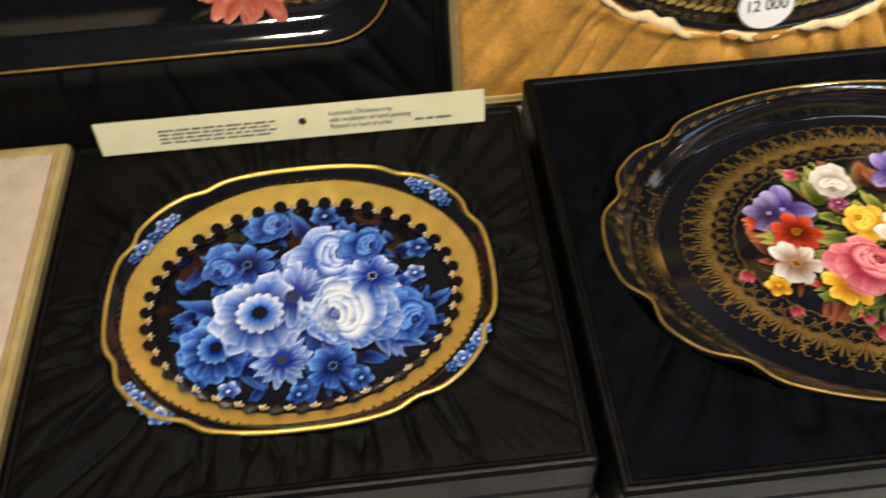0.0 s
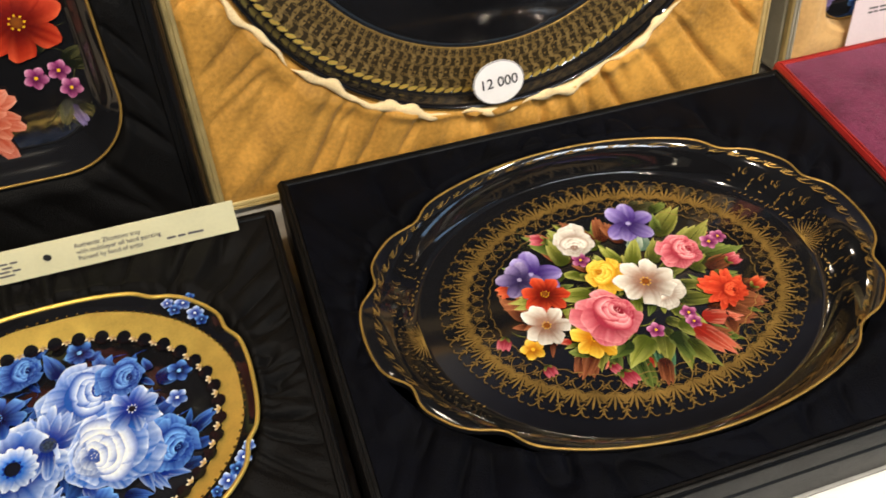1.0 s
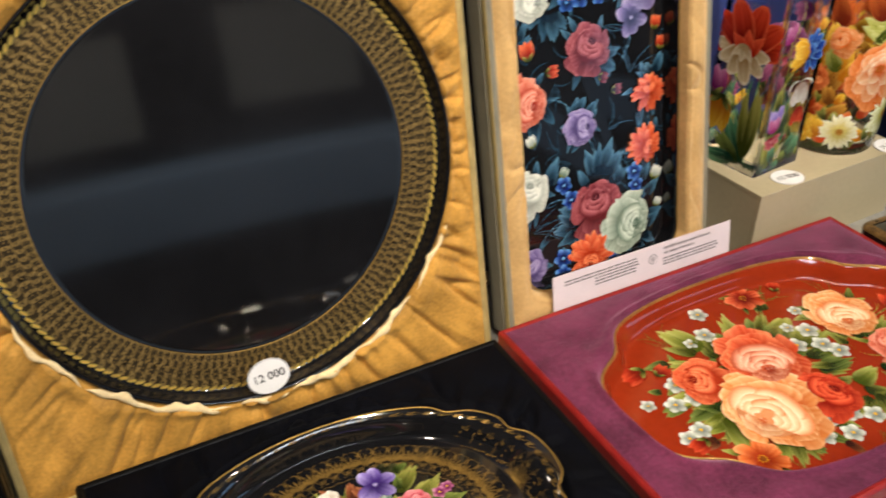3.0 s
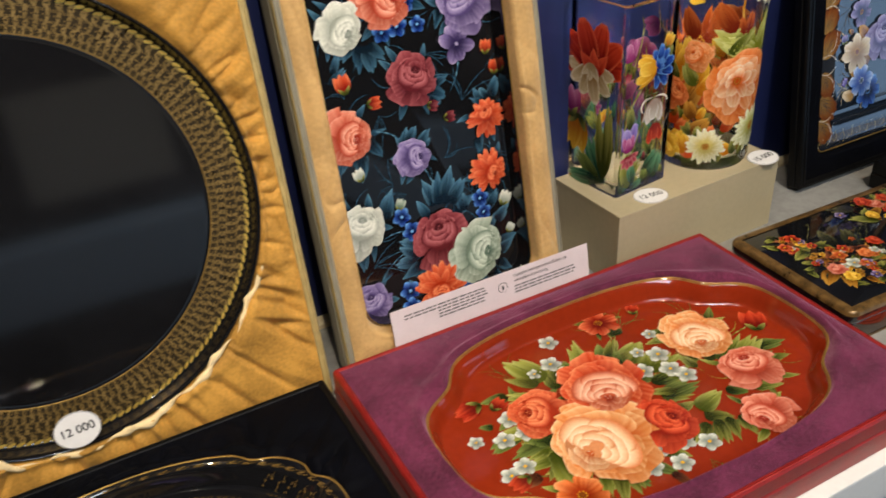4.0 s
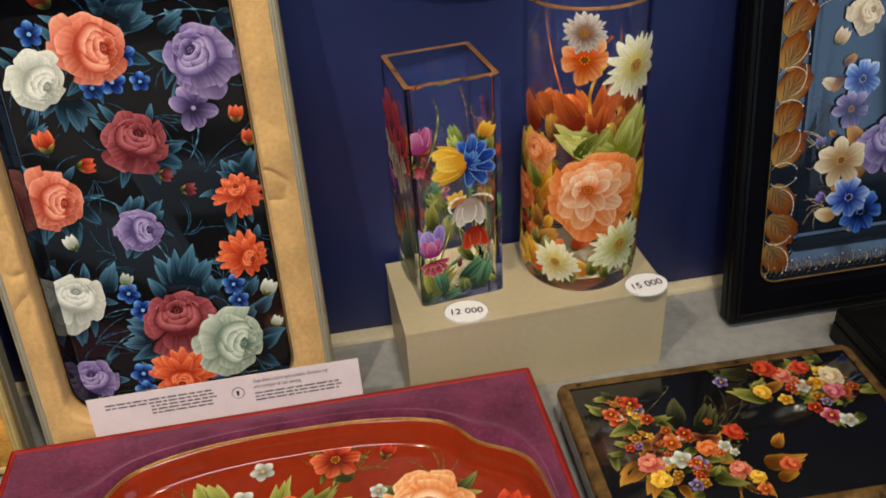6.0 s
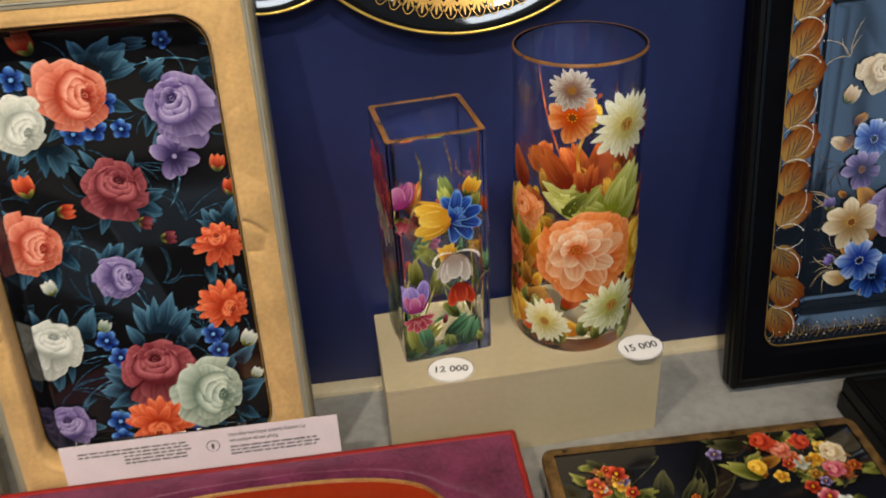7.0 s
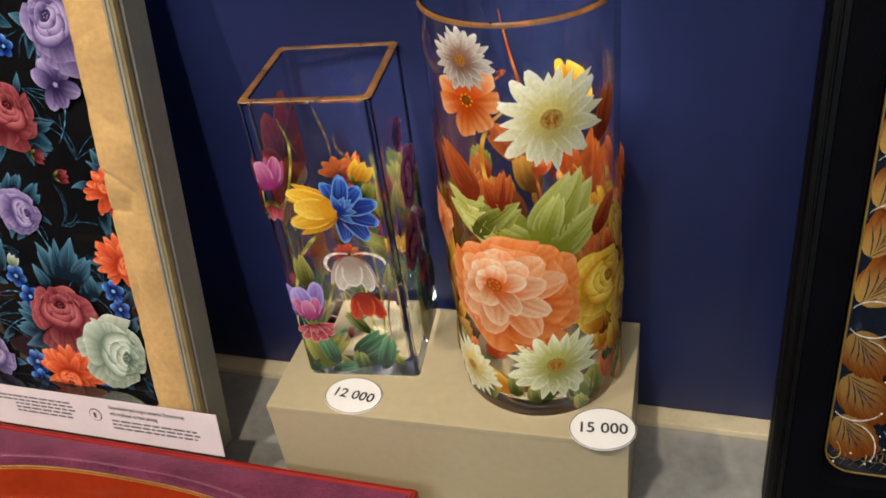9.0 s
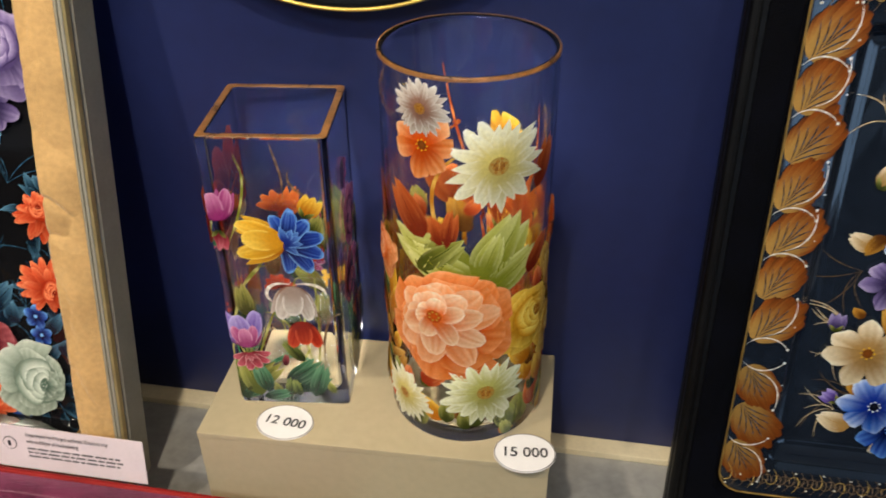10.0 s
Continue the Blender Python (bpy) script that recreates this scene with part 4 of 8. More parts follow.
def bud(b, u, v, r, pal, w, rot=0.0):
    for k, a in enumerate((-0.35, 0.35, 0.0)):
        b.petal(u - 0.6 * r * math.cos(rot), v - 0.6 * r * math.sin(rot), rot + a, 1.6 * r, 0.45 * r, pal, w + k * STEP, "point")
    for k in (-0.7, 0.7):
        b.petal(u - 0.7 * r * math.cos(rot), v - 0.7 * r * math.sin(rot), rot + k, 0.8 * r, 0.16 * r, PALETTES["olive"], w + 4 * STEP, "point")


def eyed(b, u, v, r, pal, w, rot=0.0):
    """Broad petals round a pale cup with a dark middle."""
    for ring in range(2):
        for k in range(9):
            a = rot + 2 * math.pi * (k + 0.5 * ring) / 9
            b.petal(u + 0.25 * r * math.cos(a), v + 0.25 * r * math.sin(a), a, (0.78 - 0.14 * ring) * r, 0.26 * r, pal, w + (9 * ring + k) * STEP, "heart", random.uniform(-0.1, 0.1), 1.2)
    for k in range(14):
        a = rot + 2 * math.pi * k / 14
        b.petal(u + 0.12 * r * math.cos(a), v + 0.12 * r * math.sin(a), a, 0.36 * r, 0.12 * r, (pal[1], [0.5 * (x + y) for x, y in zip(pal[1], pal[2])], pal[2]), w + (20 + k) * STEP, "round", 0, 1.3, 5, 5)
    b.dot(u, v, 0.16 * r, PALETTES["dark"][1], w + 38 * STEP, 16)
    for k in range(9):
        b.dot(u + 0.17 * r * math.cos(0.7 * k), v + 0.17 * r * math.sin(0.7 * k), 0.03 * r, pal[0], w + 40 * STEP, 6)


def fullpeony(b, u, v, r, pal, w, rot=0.0):
    """A wide open peony: coral skirt, then rows of long cream petals that spread from a small russet throat."""
    d, m, l = pal
    i = skirt(b, u, v, r, (d, mixed(d, m, 0.8), mixed(m, l, 0.45)), w, rot, ((9, 0.38, 0.66, 0.34), (8, 0.30, 0.56, 0.34)))
    warm = PALETTES["cream"][2]
    tu, tv = u + 0.20 * r * math.cos(rot), v + 0.20 * r * math.sin(rot)
    for n, length, half, k in ((9, 0.84, 0.24, 0.30), (8, 0.66, 0.20, 0.80), (6, 0.44, 0.15, 1.0)):
        tone = (mixed(d, m, 0.35), mixed(m, l, 0.75 * k), mixed(l, warm, k))
        for q in range(n):
            t = 2 * math.pi * (q + 0.5 * (n % 2)) / n + random.uniform(-0.12, 0.12)
            long = length * r * (0.60 + 0.55 * (0.5 - 0.5 * math.cos(t)))
            b.petal(tu, tv, rot + t, long * random.uniform(0.9, 1.08), half * r, tone, w + i * STEP, "round", random.uniform(-0.15, 0.15), 0.9, 10, 9, 0.35)
            i += 1
    b.dot(tu, tv, 0.11 * r, mixed(d, PALETTES["eye"][1], 0.4), w + i * STEP, 14)
    for q in range(7):
        b.dot(tu + 0.07 * r * math.cos(0.9 * q), tv + 0.07 * r * math.sin(0.9 * q), 0.022 * r, PALETTES["eye"][2], w + (i + 3) * STEP, 6)


KINDS = {"fullpeony": fullpeony, "fan": fan, "tulip": tulip, "eyed": eyed, "rose": rose, "peony": peony, "open": openbloom, "daisy": daisy, "aster": aster, "small": small, "iris": iris, "bell": bell, "bud": bud}
NAMES = {"fullpeony": "painted_peony", "tulip": "painted_tulip", "fan": "painted_blossom", "eyed": "painted_blossom", "rose": "painted_rose", "peony": "painted_peony", "open": "painted_blossom", "daisy": "painted_daisy", "aster": "painted_dahlia", "small": "painted_floret", "iris": "painted_iris", "bell": "painted_bellflower", "bud": "painted_bud"}


class Picture:
    """A painted picture on one thing: leaves first, then blossoms, each a part of its own."""

    def __init__(self, parent, level, place=None, mat=None, spray=()):
        self.spray = spray
        self.parent, self.level, self.place, self.count, self.mat = parent, level, place, 0, mat
        self.green, self.laid = Brush(place), 0

    def f(self, kind, u, v, r, pal, rot=None):
        b = Brush(self.place)
        self.count += 1
        if self.spray and kind in ("rose", "peony", "open", "aster", "eyed", "daisy"):
            self.garnish(u, v, r)
        small_kind = kind in ("small", "bud")
        w = self.level + (0.0007 + 0.00008 * (self.count % 7) if small_kind else 0.0010 + 0.00022 * (self.count % 14))
        KINDS[kind](b, u, v, r, PALETTES[pal], w, random.uniform(0, 6.28) if rot is None else radians(rot))
        if r >= 0.010 and not small_kind:
            b.put_petals(NAMES[kind], self.parent, self.mat)
        else:
            b.put(NAMES[kind], self.parent, self.mat)

    def garnish(self, u, v, r):
        """Slender leaf strokes and tendrils that reach out from behind a blossom."""
        for k in range(9):
            a = 2 * math.pi * k / 9 + random.uniform(-0.35, 0.35)
            pal = PALETTES[random.choice(self.spray)]
            c = (u + 0.62 * r * math.cos(a), v + 0.62 * r * math.sin(a))
            if k % 3 == 2:
                q, turn = r * random.uniform(0.7, 1.1), random.choice((-0.7, 0.7))
                mid = (c[0] + 0.6 * q * math.cos(a), c[1] + 0.6 * q * math.sin(a))
                self.green.line([c, mid, (c[0] + q * math.cos(a + turn), c[1] + q * math.sin(a + turn))], 0.010 * r + 0.0001, (pal[0], mixed(pal[0], pal[1], 0.6), mixed(pal[1], pal[2], 0.25)), self.level + 0.00022)
            else:
                self.green.petal(*c, a + random.uniform(-0.3, 0.3), r * random.uniform(0.55, 0.85), r * random.uniform(0.10, 0.17), pal, self.level + 0.00024 + 0.000012 * k, "point", random.uniform(-0.4, 0.4), 0.9, 9, 7, random.uniform(0.0, 0.45))

    def leaf(self, u, v, tu, tv, wide, pal):
        """A leaf of comma strokes fanned along a dark midrib; broad ones on the vases are laid in three."""
        a, n = math.atan2(tv - v, tu - u), math.hypot(tu - u, tv - v)
        w = self.level + 0.0003 + (0.00006 if self.spray else 0.00020) * (self.laid % 9)
        self.laid += 1
        b = Brush(self.place) if n > 0.016 else self.green
        if self.spray:
            for k, (turn, long, fat) in enumerate(((0.46, 0.70, 0.44), (-0.46, 0.70, 0.44), (0.24, 0.90, 0.46), (-0.24, 0.90, 0.46), (0.0, 1.04, 0.40))):
                b.petal(u, v, a + turn, n * long * random.uniform(0.9, 1.1), n * wide * fat, PALETTES[pal], w + k * 0.00002, "point", random.uniform(-0.08, 0.08) - 0.55 * turn, 0.9, 10, 7, random.uniform(0.0, 0.3))
        else:
            for k, (turn, long, fat) in enumerate(((0.24, 0.93, 0.62), (-0.24, 0.93, 0.62), (0.0, 1.0, 0.52))):
                b.petal(u, v, a + turn, n * long, n * wide * fat, PALETTES[pal], w + k * 0.00010, "point", random.uniform(-0.06, 0.06) - 0.5 * turn, 0.9, 10, 7, 0.26)
        d = PALETTES[pal][0]
        b.line([(u, v), (u + 0.8 * (tu - u), v + 0.8 * (tv - v))], n * 0.010, (d, d, d), w + (0.00012 if self.spray else 0.00032), True, 5)
        if b is not self.green:
            b.put("painted_leaf", self.parent, self.mat)

    def twig(self, pts, pal, width=0.0006):
        self.green.line(pts, width, PALETTES[pal], self.level + 0.0003)

    def sprig(self, u, v, ang, n, pal, k=5):
        """A feathery spray of thin strokes."""
        for i in range(k):
            a = radians(ang) + (i - (k - 1) / 2) * random.uniform(0.2, 0.5)
            q = n * random.uniform(0.7, 1.5)
            bend = random.choice((-0.5, 0.5))
            e = (u + q * math.cos(a + bend), v + q * math.sin(a + bend))
            m = (u + 0.55 * q * math.cos(a - 0.2), v + 0.55 * q * math.sin(a - 0.2))
            tone = PALETTES[pal]
            self.green.line([(u, v), m, e], n * 0.012, (tone[0], mixed(tone[0], tone[1], 0.6), mixed(tone[1], tone[2], 0.25)), self.level + 0.00025)

    def done(self):
        if self.green.verts:
            self.green.put("painted_leaves", self.parent, self.mat)



blue_art = Picture(blue_tray, -0.0055, spray=('blue', 'deepblue'))
blue_art.leaf(-0.1366, 0.4603, -0.1498, 0.4770, 0.36, "deepblue")
blue_art.leaf(-0.1069, 0.4145, -0.1376, 0.4273, 0.34, "blue")
blue_art.leaf(-0.1135, 0.4021, -0.1425, 0.4013, 0.34, "deepblue")
blue_art.leaf(-0.1308, 0.4357, -0.1431, 0.4467, 0.36, "blue")
blue_art.leaf(0.0073, 0.4520, 0.0353, 0.4584, 0.36, "blue")
blue_art.leaf(0.0013, 0.4193, 0.0215, 0.4355, 0.36, "blue")
blue_art.leaf(0.0266, 0.4070, 0.0426, 0.4164, 0.42, "blue")
blue_art.leaf(-0.0337, 0.3712, -0.0169, 0.3491, 0.36, "blue")
blue_art.leaf(-0.0194, 0.3736, -0.0019, 0.3674, 0.36, "blue")
blue_art.leaf(-0.0479, 0.3730, -0.0481, 0.3489, 0.36, "deepblue")
blue_art.leaf(-0.0585, 0.3581, -0.0482, 0.3432, 0.36, "blue")
blue_art.leaf(-0.0972, 0.3667, -0.1036, 0.3556, 0.36, "blue")
blue_art.leaf(-0.1301, 0.3829, -0.1283, 0.3624, 0.36, "deepblue")
blue_art.leaf(-0.0429, 0.4839, -0.0468, 0.5004, 0.42, "blue")
blue_art.leaf(-0.0349, 0.4829, -0.0267, 0.4897, 0.42, "blue")
blue_art.leaf(0.0040, 0.4624, 0.0007, 0.4731, 0.48, "blue")
blue_art.leaf(-0.0981, 0.4654, -0.1181, 0.4729, 0.48, "blue")
blue_art.leaf(-0.1255, 0.4168, -0.1438, 0.4146, 0.30, "blue")
blue_art.leaf(0.0171, 0.3818, 0.0354, 0.3839, 0.30, "deepblue")
blue_art.leaf(-0.0795, 0.3606, -0.0894, 0.3461, 0.30, "deepblue")
blue_art.leaf(-0.0940, 0.3744, -0.0759, 0.3562, 0.36, "blue")
blue_art.leaf(-0.0550, 0.3657, -0.0619, 0.3506, 0.36, "blue")
blue_art.leaf(-0.0042, 0.3887, 0.0055, 0.3706, 0.36, "paleblue")
blue_art.leaf(0.0027, 0.3836, 0.0203, 0.3772, 0.36, "paleblue")
blue_art.leaf(-0.0078, 0.3892, -0.0016, 0.3715, 0.36, "paleblue")
blue_art.leaf(-0.0948, 0.3912, -0.1069, 0.4145, 0.36, "blue")
blue_art.leaf(-0.1245, 0.4539, -0.1346, 0.4362, 0.30, "blue")
blue_art.leaf(-0.0549, 0.4751, -0.0630, 0.4971, 0.42, "blue")
blue_art.leaf(-0.0793, 0.4992, -0.0954, 0.4959, 0.36, "blue")
blue_art.leaf(-0.0272, 0.4715, -0.0308, 0.4876, 0.42, "blue")
blue_art.leaf(0.0063, 0.4375, 0.0132, 0.4271, 0.42, "blue")
blue_art.leaf(0.0254, 0.3938, 0.0404, 0.3963, 0.36, "blue")
blue_art.leaf(-0.1392, 0.4052, -0.1293, 0.4173, 0.36, "blue")
blue_art.leaf(-0.0405, 0.3889, -0.0337, 0.3712, 0.42, "paleblue")
blue_art.leaf(-0.0478, 0.3813, -0.0585, 0.3701, 0.42, "paleblue")
blue_art.f("small", -0.1117, 0.4646, 0.0116, "blue")
blue_art.f("small", -0.0201, 0.3574, 0.0081, "blue")
blue_art.f("small", -0.1232, 0.3638, 0.0089, "blue")
blue_art.f("small", -0.1020, 0.3573, 0.0074, "paleblue")
blue_art.f("small", -0.0585, 0.3502, 0.0073, "blue")
blue_art.f("small", 0.0195, 0.4334, 0.0072, "paleblue")
blue_art.f("small", 0.0232, 0.4549, 0.0090, "blue")
blue_art.f("small", -0.0408, 0.4915, 0.0103, "blue")
blue_art.f("rose", -0.0790, 0.4859, 0.0170, "blue")
blue_art.f("rose", -0.1090, 0.4520, 0.0172, "blue")
blue_art.f("open", -0.0936, 0.4525, 0.0181, "blue")
blue_art.f("rose", -0.0138, 0.4597, 0.0174, "blue")
blue_art.f("open", -0.0093, 0.4323, 0.0177, "paleblue")
blue_art.f("rose", 0.0112, 0.3999, 0.0217, "blue")
blue_art.f("daisy", -0.0692, 0.3755, 0.0196, "paleblue")
blue_art.f("open", -0.0373, 0.3676, 0.0164, "blue")
blue_art.f("eyed", -0.1109, 0.3889, 0.0253, "blue")
blue_art.f("rose", -0.0394, 0.4530, 0.0295, "paleblue")
blue_art.f("daisy", -0.0625, 0.4226, 0.0278, "paleblue")
blue_art.f("peony", -0.0253, 0.4089, 0.0344, "paleblue", 200)
blue_art.f("eyed", -0.0839, 0.4117, 0.0330, "paleblue")
blue_art.done()

blue_corner_art = Picture(blue_tray, 0.0036)
blue_corner_art.f("small", 0.0340, 0.5055, 0.0065, "paleblue")
blue_corner_art.f("small", 0.0410, 0.4936, 0.0064, "paleblue")
blue_corner_art.f("small", 0.0275, 0.5008, 0.0049, "blue")
blue_corner_art.f("small", -0.1513, 0.4895, 0.0068, "paleblue")
blue_corner_art.f("small", -0.1637, 0.4708, 0.0067, "paleblue")
blue_corner_art.f("small", -0.1554, 0.3544, 0.0059, "paleblue")
blue_corner_art.f("small", -0.1411, 0.3403, 0.0058, "paleblue")
blue_corner_art.f("small", -0.1335, 0.3379, 0.0037, "blue")
blue_corner_art.f("small", 0.0549, 0.3709, 0.0056, "paleblue")
blue_corner_art.f("small", 0.0435, 0.3580, 0.0059, "paleblue")
blue_corner_art.f("small", 0.0360, 0.3529, 0.0038, "blue")
blue_corner_art.f("small", 0.0384, 0.5088, 0.0045, "blue")
blue_corner_art.f("small", 0.0447, 0.4862, 0.0048, "blue")
blue_corner_art.f("small", 0.0232, 0.5086, 0.0045, "paleblue")
blue_corner_art.f("small", -0.1570, 0.4800, 0.0056, "blue")
blue_corner_art.f("small", -0.1456, 0.4950, 0.0048, "paleblue")
blue_corner_art.f("small", -0.1685, 0.4626, 0.0047, "blue")
blue_corner_art.f("small", -0.1485, 0.3471, 0.0048, "blue")
blue_corner_art.f("small", -0.1604, 0.3615, 0.0042, "paleblue")
blue_corner_art.f("small", 0.0499, 0.3641, 0.0049, "blue")
blue_corner_art.f("small", 0.0594, 0.3779, 0.0043, "paleblue")
blue_corner_art.done()

big_art = Picture(big_tray, -0.0216, spray=('olive', 'green', 'lime', 'russet'))
big_art.leaf(0.4155, 0.4056, 0.4529, 0.3928, 0.30, "russet")
big_art.leaf(0.4022, 0.3978, 0.4359, 0.3766, 0.30, "russet")
big_art.leaf(0.3961, 0.3943, 0.4263, 0.3832, 0.30, "pinkcoral")
big_art.leaf(0.3940, 0.3837, 0.4138, 0.3655, 0.30, "green")
big_art.leaf(0.3897, 0.3814, 0.4101, 0.3741, 0.30, "russet")
big_art.leaf(0.3855, 0.3881, 0.4057, 0.3545, 0.30, "pinkcoral")
big_art.leaf(0.3755, 0.3786, 0.3863, 0.3487, 0.30, "olive")
big_art.leaf(0.3689, 0.3829, 0.3705, 0.3606, 0.30, "green")
big_art.leaf(0.3517, 0.3695, 0.3431, 0.3465, 0.30, "russet")
big_art.leaf(0.3474, 0.3759, 0.3434, 0.3622, 0.30, "olive")
big_art.leaf(0.3434, 0.3722, 0.3276, 0.3585, 0.30, "pinkcoral")
big_art.leaf(0.3345, 0.3831, 0.3310, 0.3467, 0.30, "green")
big_art.leaf(0.3230, 0.3859, 0.3093, 0.3738, 0.30, "pinkcoral")
big_art.leaf(0.3204, 0.3880, 0.3151, 0.3649, 0.30, "green")
big_art.leaf(0.3163, 0.3955, 0.3035, 0.3730, 0.30, "olive")
big_art.leaf(0.3099, 0.3948, 0.2911, 0.3716, 0.30, "russet")
big_art.leaf(0.3040, 0.3960, 0.2890, 0.3906, 0.30, "olive")
big_art.leaf(0.2945, 0.4029, 0.2826, 0.4070, 0.30, "pinkcoral")
big_art.leaf(0.2902, 0.4133, 0.2833, 0.4045, 0.30, "pinkcoral")
big_art.leaf(0.2946, 0.4217, 0.2797, 0.4125, 0.30, "green")
big_art.leaf(0.2913, 0.4247, 0.2715, 0.4189, 0.30, "olive")
big_art.leaf(0.2996, 0.4294, 0.2640, 0.4185, 0.30, "russet")
big_art.leaf(0.2973, 0.4408, 0.2565, 0.4496, 0.30, "russet")
big_art.leaf(0.2996, 0.4446, 0.2650, 0.4498, 0.30, "lime")
big_art.leaf(0.3098, 0.4581, 0.2917, 0.4775, 0.30, "russet")
big_art.leaf(0.3002, 0.4637, 0.2744, 0.4836, 0.30, "green")
big_art.leaf(0.3144, 0.4606, 0.2816, 0.4777, 0.30, "olive")
big_art.leaf(0.3261, 0.4730, 0.3051, 0.5093, 0.30, "russet")
big_art.leaf(0.3261, 0.4846, 0.2974, 0.5089, 0.30, "green")
big_art.leaf(0.3360, 0.4873, 0.3201, 0.5109, 0.30, "lime")
big_art.leaf(0.3504, 0.4784, 0.3383, 0.5113, 0.30, "olive")
big_art.leaf(0.3498, 0.4832, 0.3336, 0.5145, 0.30, "russet")
big_art.leaf(0.3578, 0.4848, 0.3656, 0.5118, 0.30, "russet")
big_art.leaf(0.3728, 0.4789, 0.3662, 0.5046, 0.30, "russet")
big_art.leaf(0.3882, 0.4884, 0.3965, 0.4969, 0.30, "green")
big_art.leaf(0.3823, 0.4792, 0.3816, 0.5048, 0.30, "green")
big_art.leaf(0.4006, 0.4775, 0.4342, 0.5036, 0.30, "olive")
big_art.leaf(0.4052, 0.4791, 0.4095, 0.5010, 0.30, "green")
big_art.leaf(0.4196, 0.4627, 0.4449, 0.4677, 0.30, "pinkcoral")
big_art.leaf(0.4075, 0.4536, 0.4477, 0.4784, 0.30, "olive")
big_art.leaf(0.4122, 0.4466, 0.4578, 0.4471, 0.30, "green")
big_art.leaf(0.4193, 0.4393, 0.4610, 0.4446, 0.30, "green")
big_art.leaf(0.4226, 0.4355, 0.4555, 0.4394, 0.30, "russet")
big_art.leaf(0.4210, 0.4260, 0.4453, 0.4203, 0.30, "green")
big_art.leaf(0.4218, 0.4158, 0.4449, 0.4008, 0.30, "russet")
big_art.leaf(0.4216, 0.4147, 0.4444, 0.4182, 0.30, "russet")
big_art.leaf(0.3870, 0.4148, 0.4154, 0.4062, 0.35, "olive")
big_art.leaf(0.3812, 0.4082, 0.3952, 0.3872, 0.35, "lime")
big_art.leaf(0.3692, 0.4001, 0.3817, 0.3874, 0.35, "olive")
big_art.leaf(0.3564, 0.3955, 0.3629, 0.3857, 0.35, "olive")
big_art.leaf(0.3422, 0.4044, 0.3236, 0.3889, 0.35, "olive")
big_art.leaf(0.3330, 0.4068, 0.3128, 0.3942, 0.35, "olive")
big_art.leaf(0.3234, 0.4150, 0.3079, 0.4104, 0.35, "olive")
big_art.leaf(0.3251, 0.4288, 0.2968, 0.4214, 0.35, "lime")
big_art.leaf(0.3283, 0.4382, 0.2990, 0.4442, 0.35, "lime")
big_art.leaf(0.3332, 0.4539, 0.3200, 0.4591, 0.35, "olive")
big_art.leaf(0.3485, 0.4586, 0.3443, 0.4742, 0.35, "lime")
big_art.leaf(0.3611, 0.4606, 0.3542, 0.4808, 0.35, "lime")
big_art.leaf(0.3700, 0.4553, 0.3820, 0.4807, 0.35, "lime")
big_art.leaf(0.3847, 0.4515, 0.3998, 0.4751, 0.35, "olive")
big_art.leaf(0.3885, 0.4411, 0.4164, 0.4449, 0.35, "olive")
big_art.leaf(0.3928, 0.4265, 0.4148, 0.4210, 0.35, "olive")
big_art.leaf(0.3200, 0.4716, 0.3153, 0.4993, 0.41, "olive")
big_art.leaf(0.3589, 0.4890, 0.3624, 0.5116, 0.47, "green")
big_art.leaf(0.3675, 0.4857, 0.3851, 0.4993, 0.47, "lime")
big_art.leaf(0.3831, 0.4663, 0.3916, 0.4967, 0.47, "mint")
big_art.leaf(0.3767, 0.4688, 0.3899, 0.4837, 0.54, "mint")
big_art.leaf(0.4193, 0.4393, 0.4404, 0.4440, 0.54, "green")
big_art.leaf(0.4120, 0.4358, 0.4298, 0.4481, 0.54, "olive")
big_art.leaf(0.3266, 0.4596, 0.3109, 0.4626, 0.41, "lime")
big_art.leaf(0.3020, 0.4538, 0.2928, 0.4821, 0.34, "russet")
big_art.leaf(0.2962, 0.4211, 0.2738, 0.4441, 0.30, "russet")
big_art.leaf(0.2724, 0.4303, 0.2608, 0.4579, 0.30, "russet")
big_art.leaf(0.4144, 0.3983, 0.4355, 0.3842, 0.41, "russet")
big_art.leaf(0.4155, 0.3920, 0.4118, 0.3707, 0.41, "russet")
big_art.leaf(0.3634, 0.3950, 0.3520, 0.3667, 0.47, "olive")
big_art.leaf(0.3779, 0.3951, 0.3869, 0.3775, 0.54, "lime")
big_art.leaf(0.3686, 0.3874, 0.3737, 0.3636, 0.47, "green")
big_art.leaf(0.3504, 0.3889, 0.3267, 0.3713, 0.47, "lime")
big_art.leaf(0.3362, 0.3889, 0.3176, 0.3800, 0.47, "green")
big_art.leaf(0.3045, 0.3904, 0.2891, 0.3964, 0.54, "green")
big_art.leaf(0.3006, 0.3919, 0.2872, 0.3737, 0.41, "russet")
big_art.leaf(0.3023, 0.3860, 0.2984, 0.3693, 0.41, "russet")
big_art.leaf(0.3557, 0.3814, 0.3485, 0.3525, 0.41, "emerald")
big_art.leaf(0.3738, 0.3798, 0.3647, 0.3566, 0.41, "olive")
big_art.leaf(0.4399, 0.4064, 0.4628, 0.4098, 0.41, "russet")
big_art.leaf(0.3912, 0.5110, 0.4183, 0.5112, 0.41, "darkleaf")
big_art.leaf(0.4090, 0.5041, 0.4273, 0.5077, 0.41, "green")
big_art.sprig(0.2954, 0.4939, 83, 0.0322, "darkleaf")
big_art.sprig(0.4245, 0.3827, -71, 0.0208, "darkleaf")
big_art.sprig(0.3533, 0.3610, -89, 0.0155, "darkleaf")
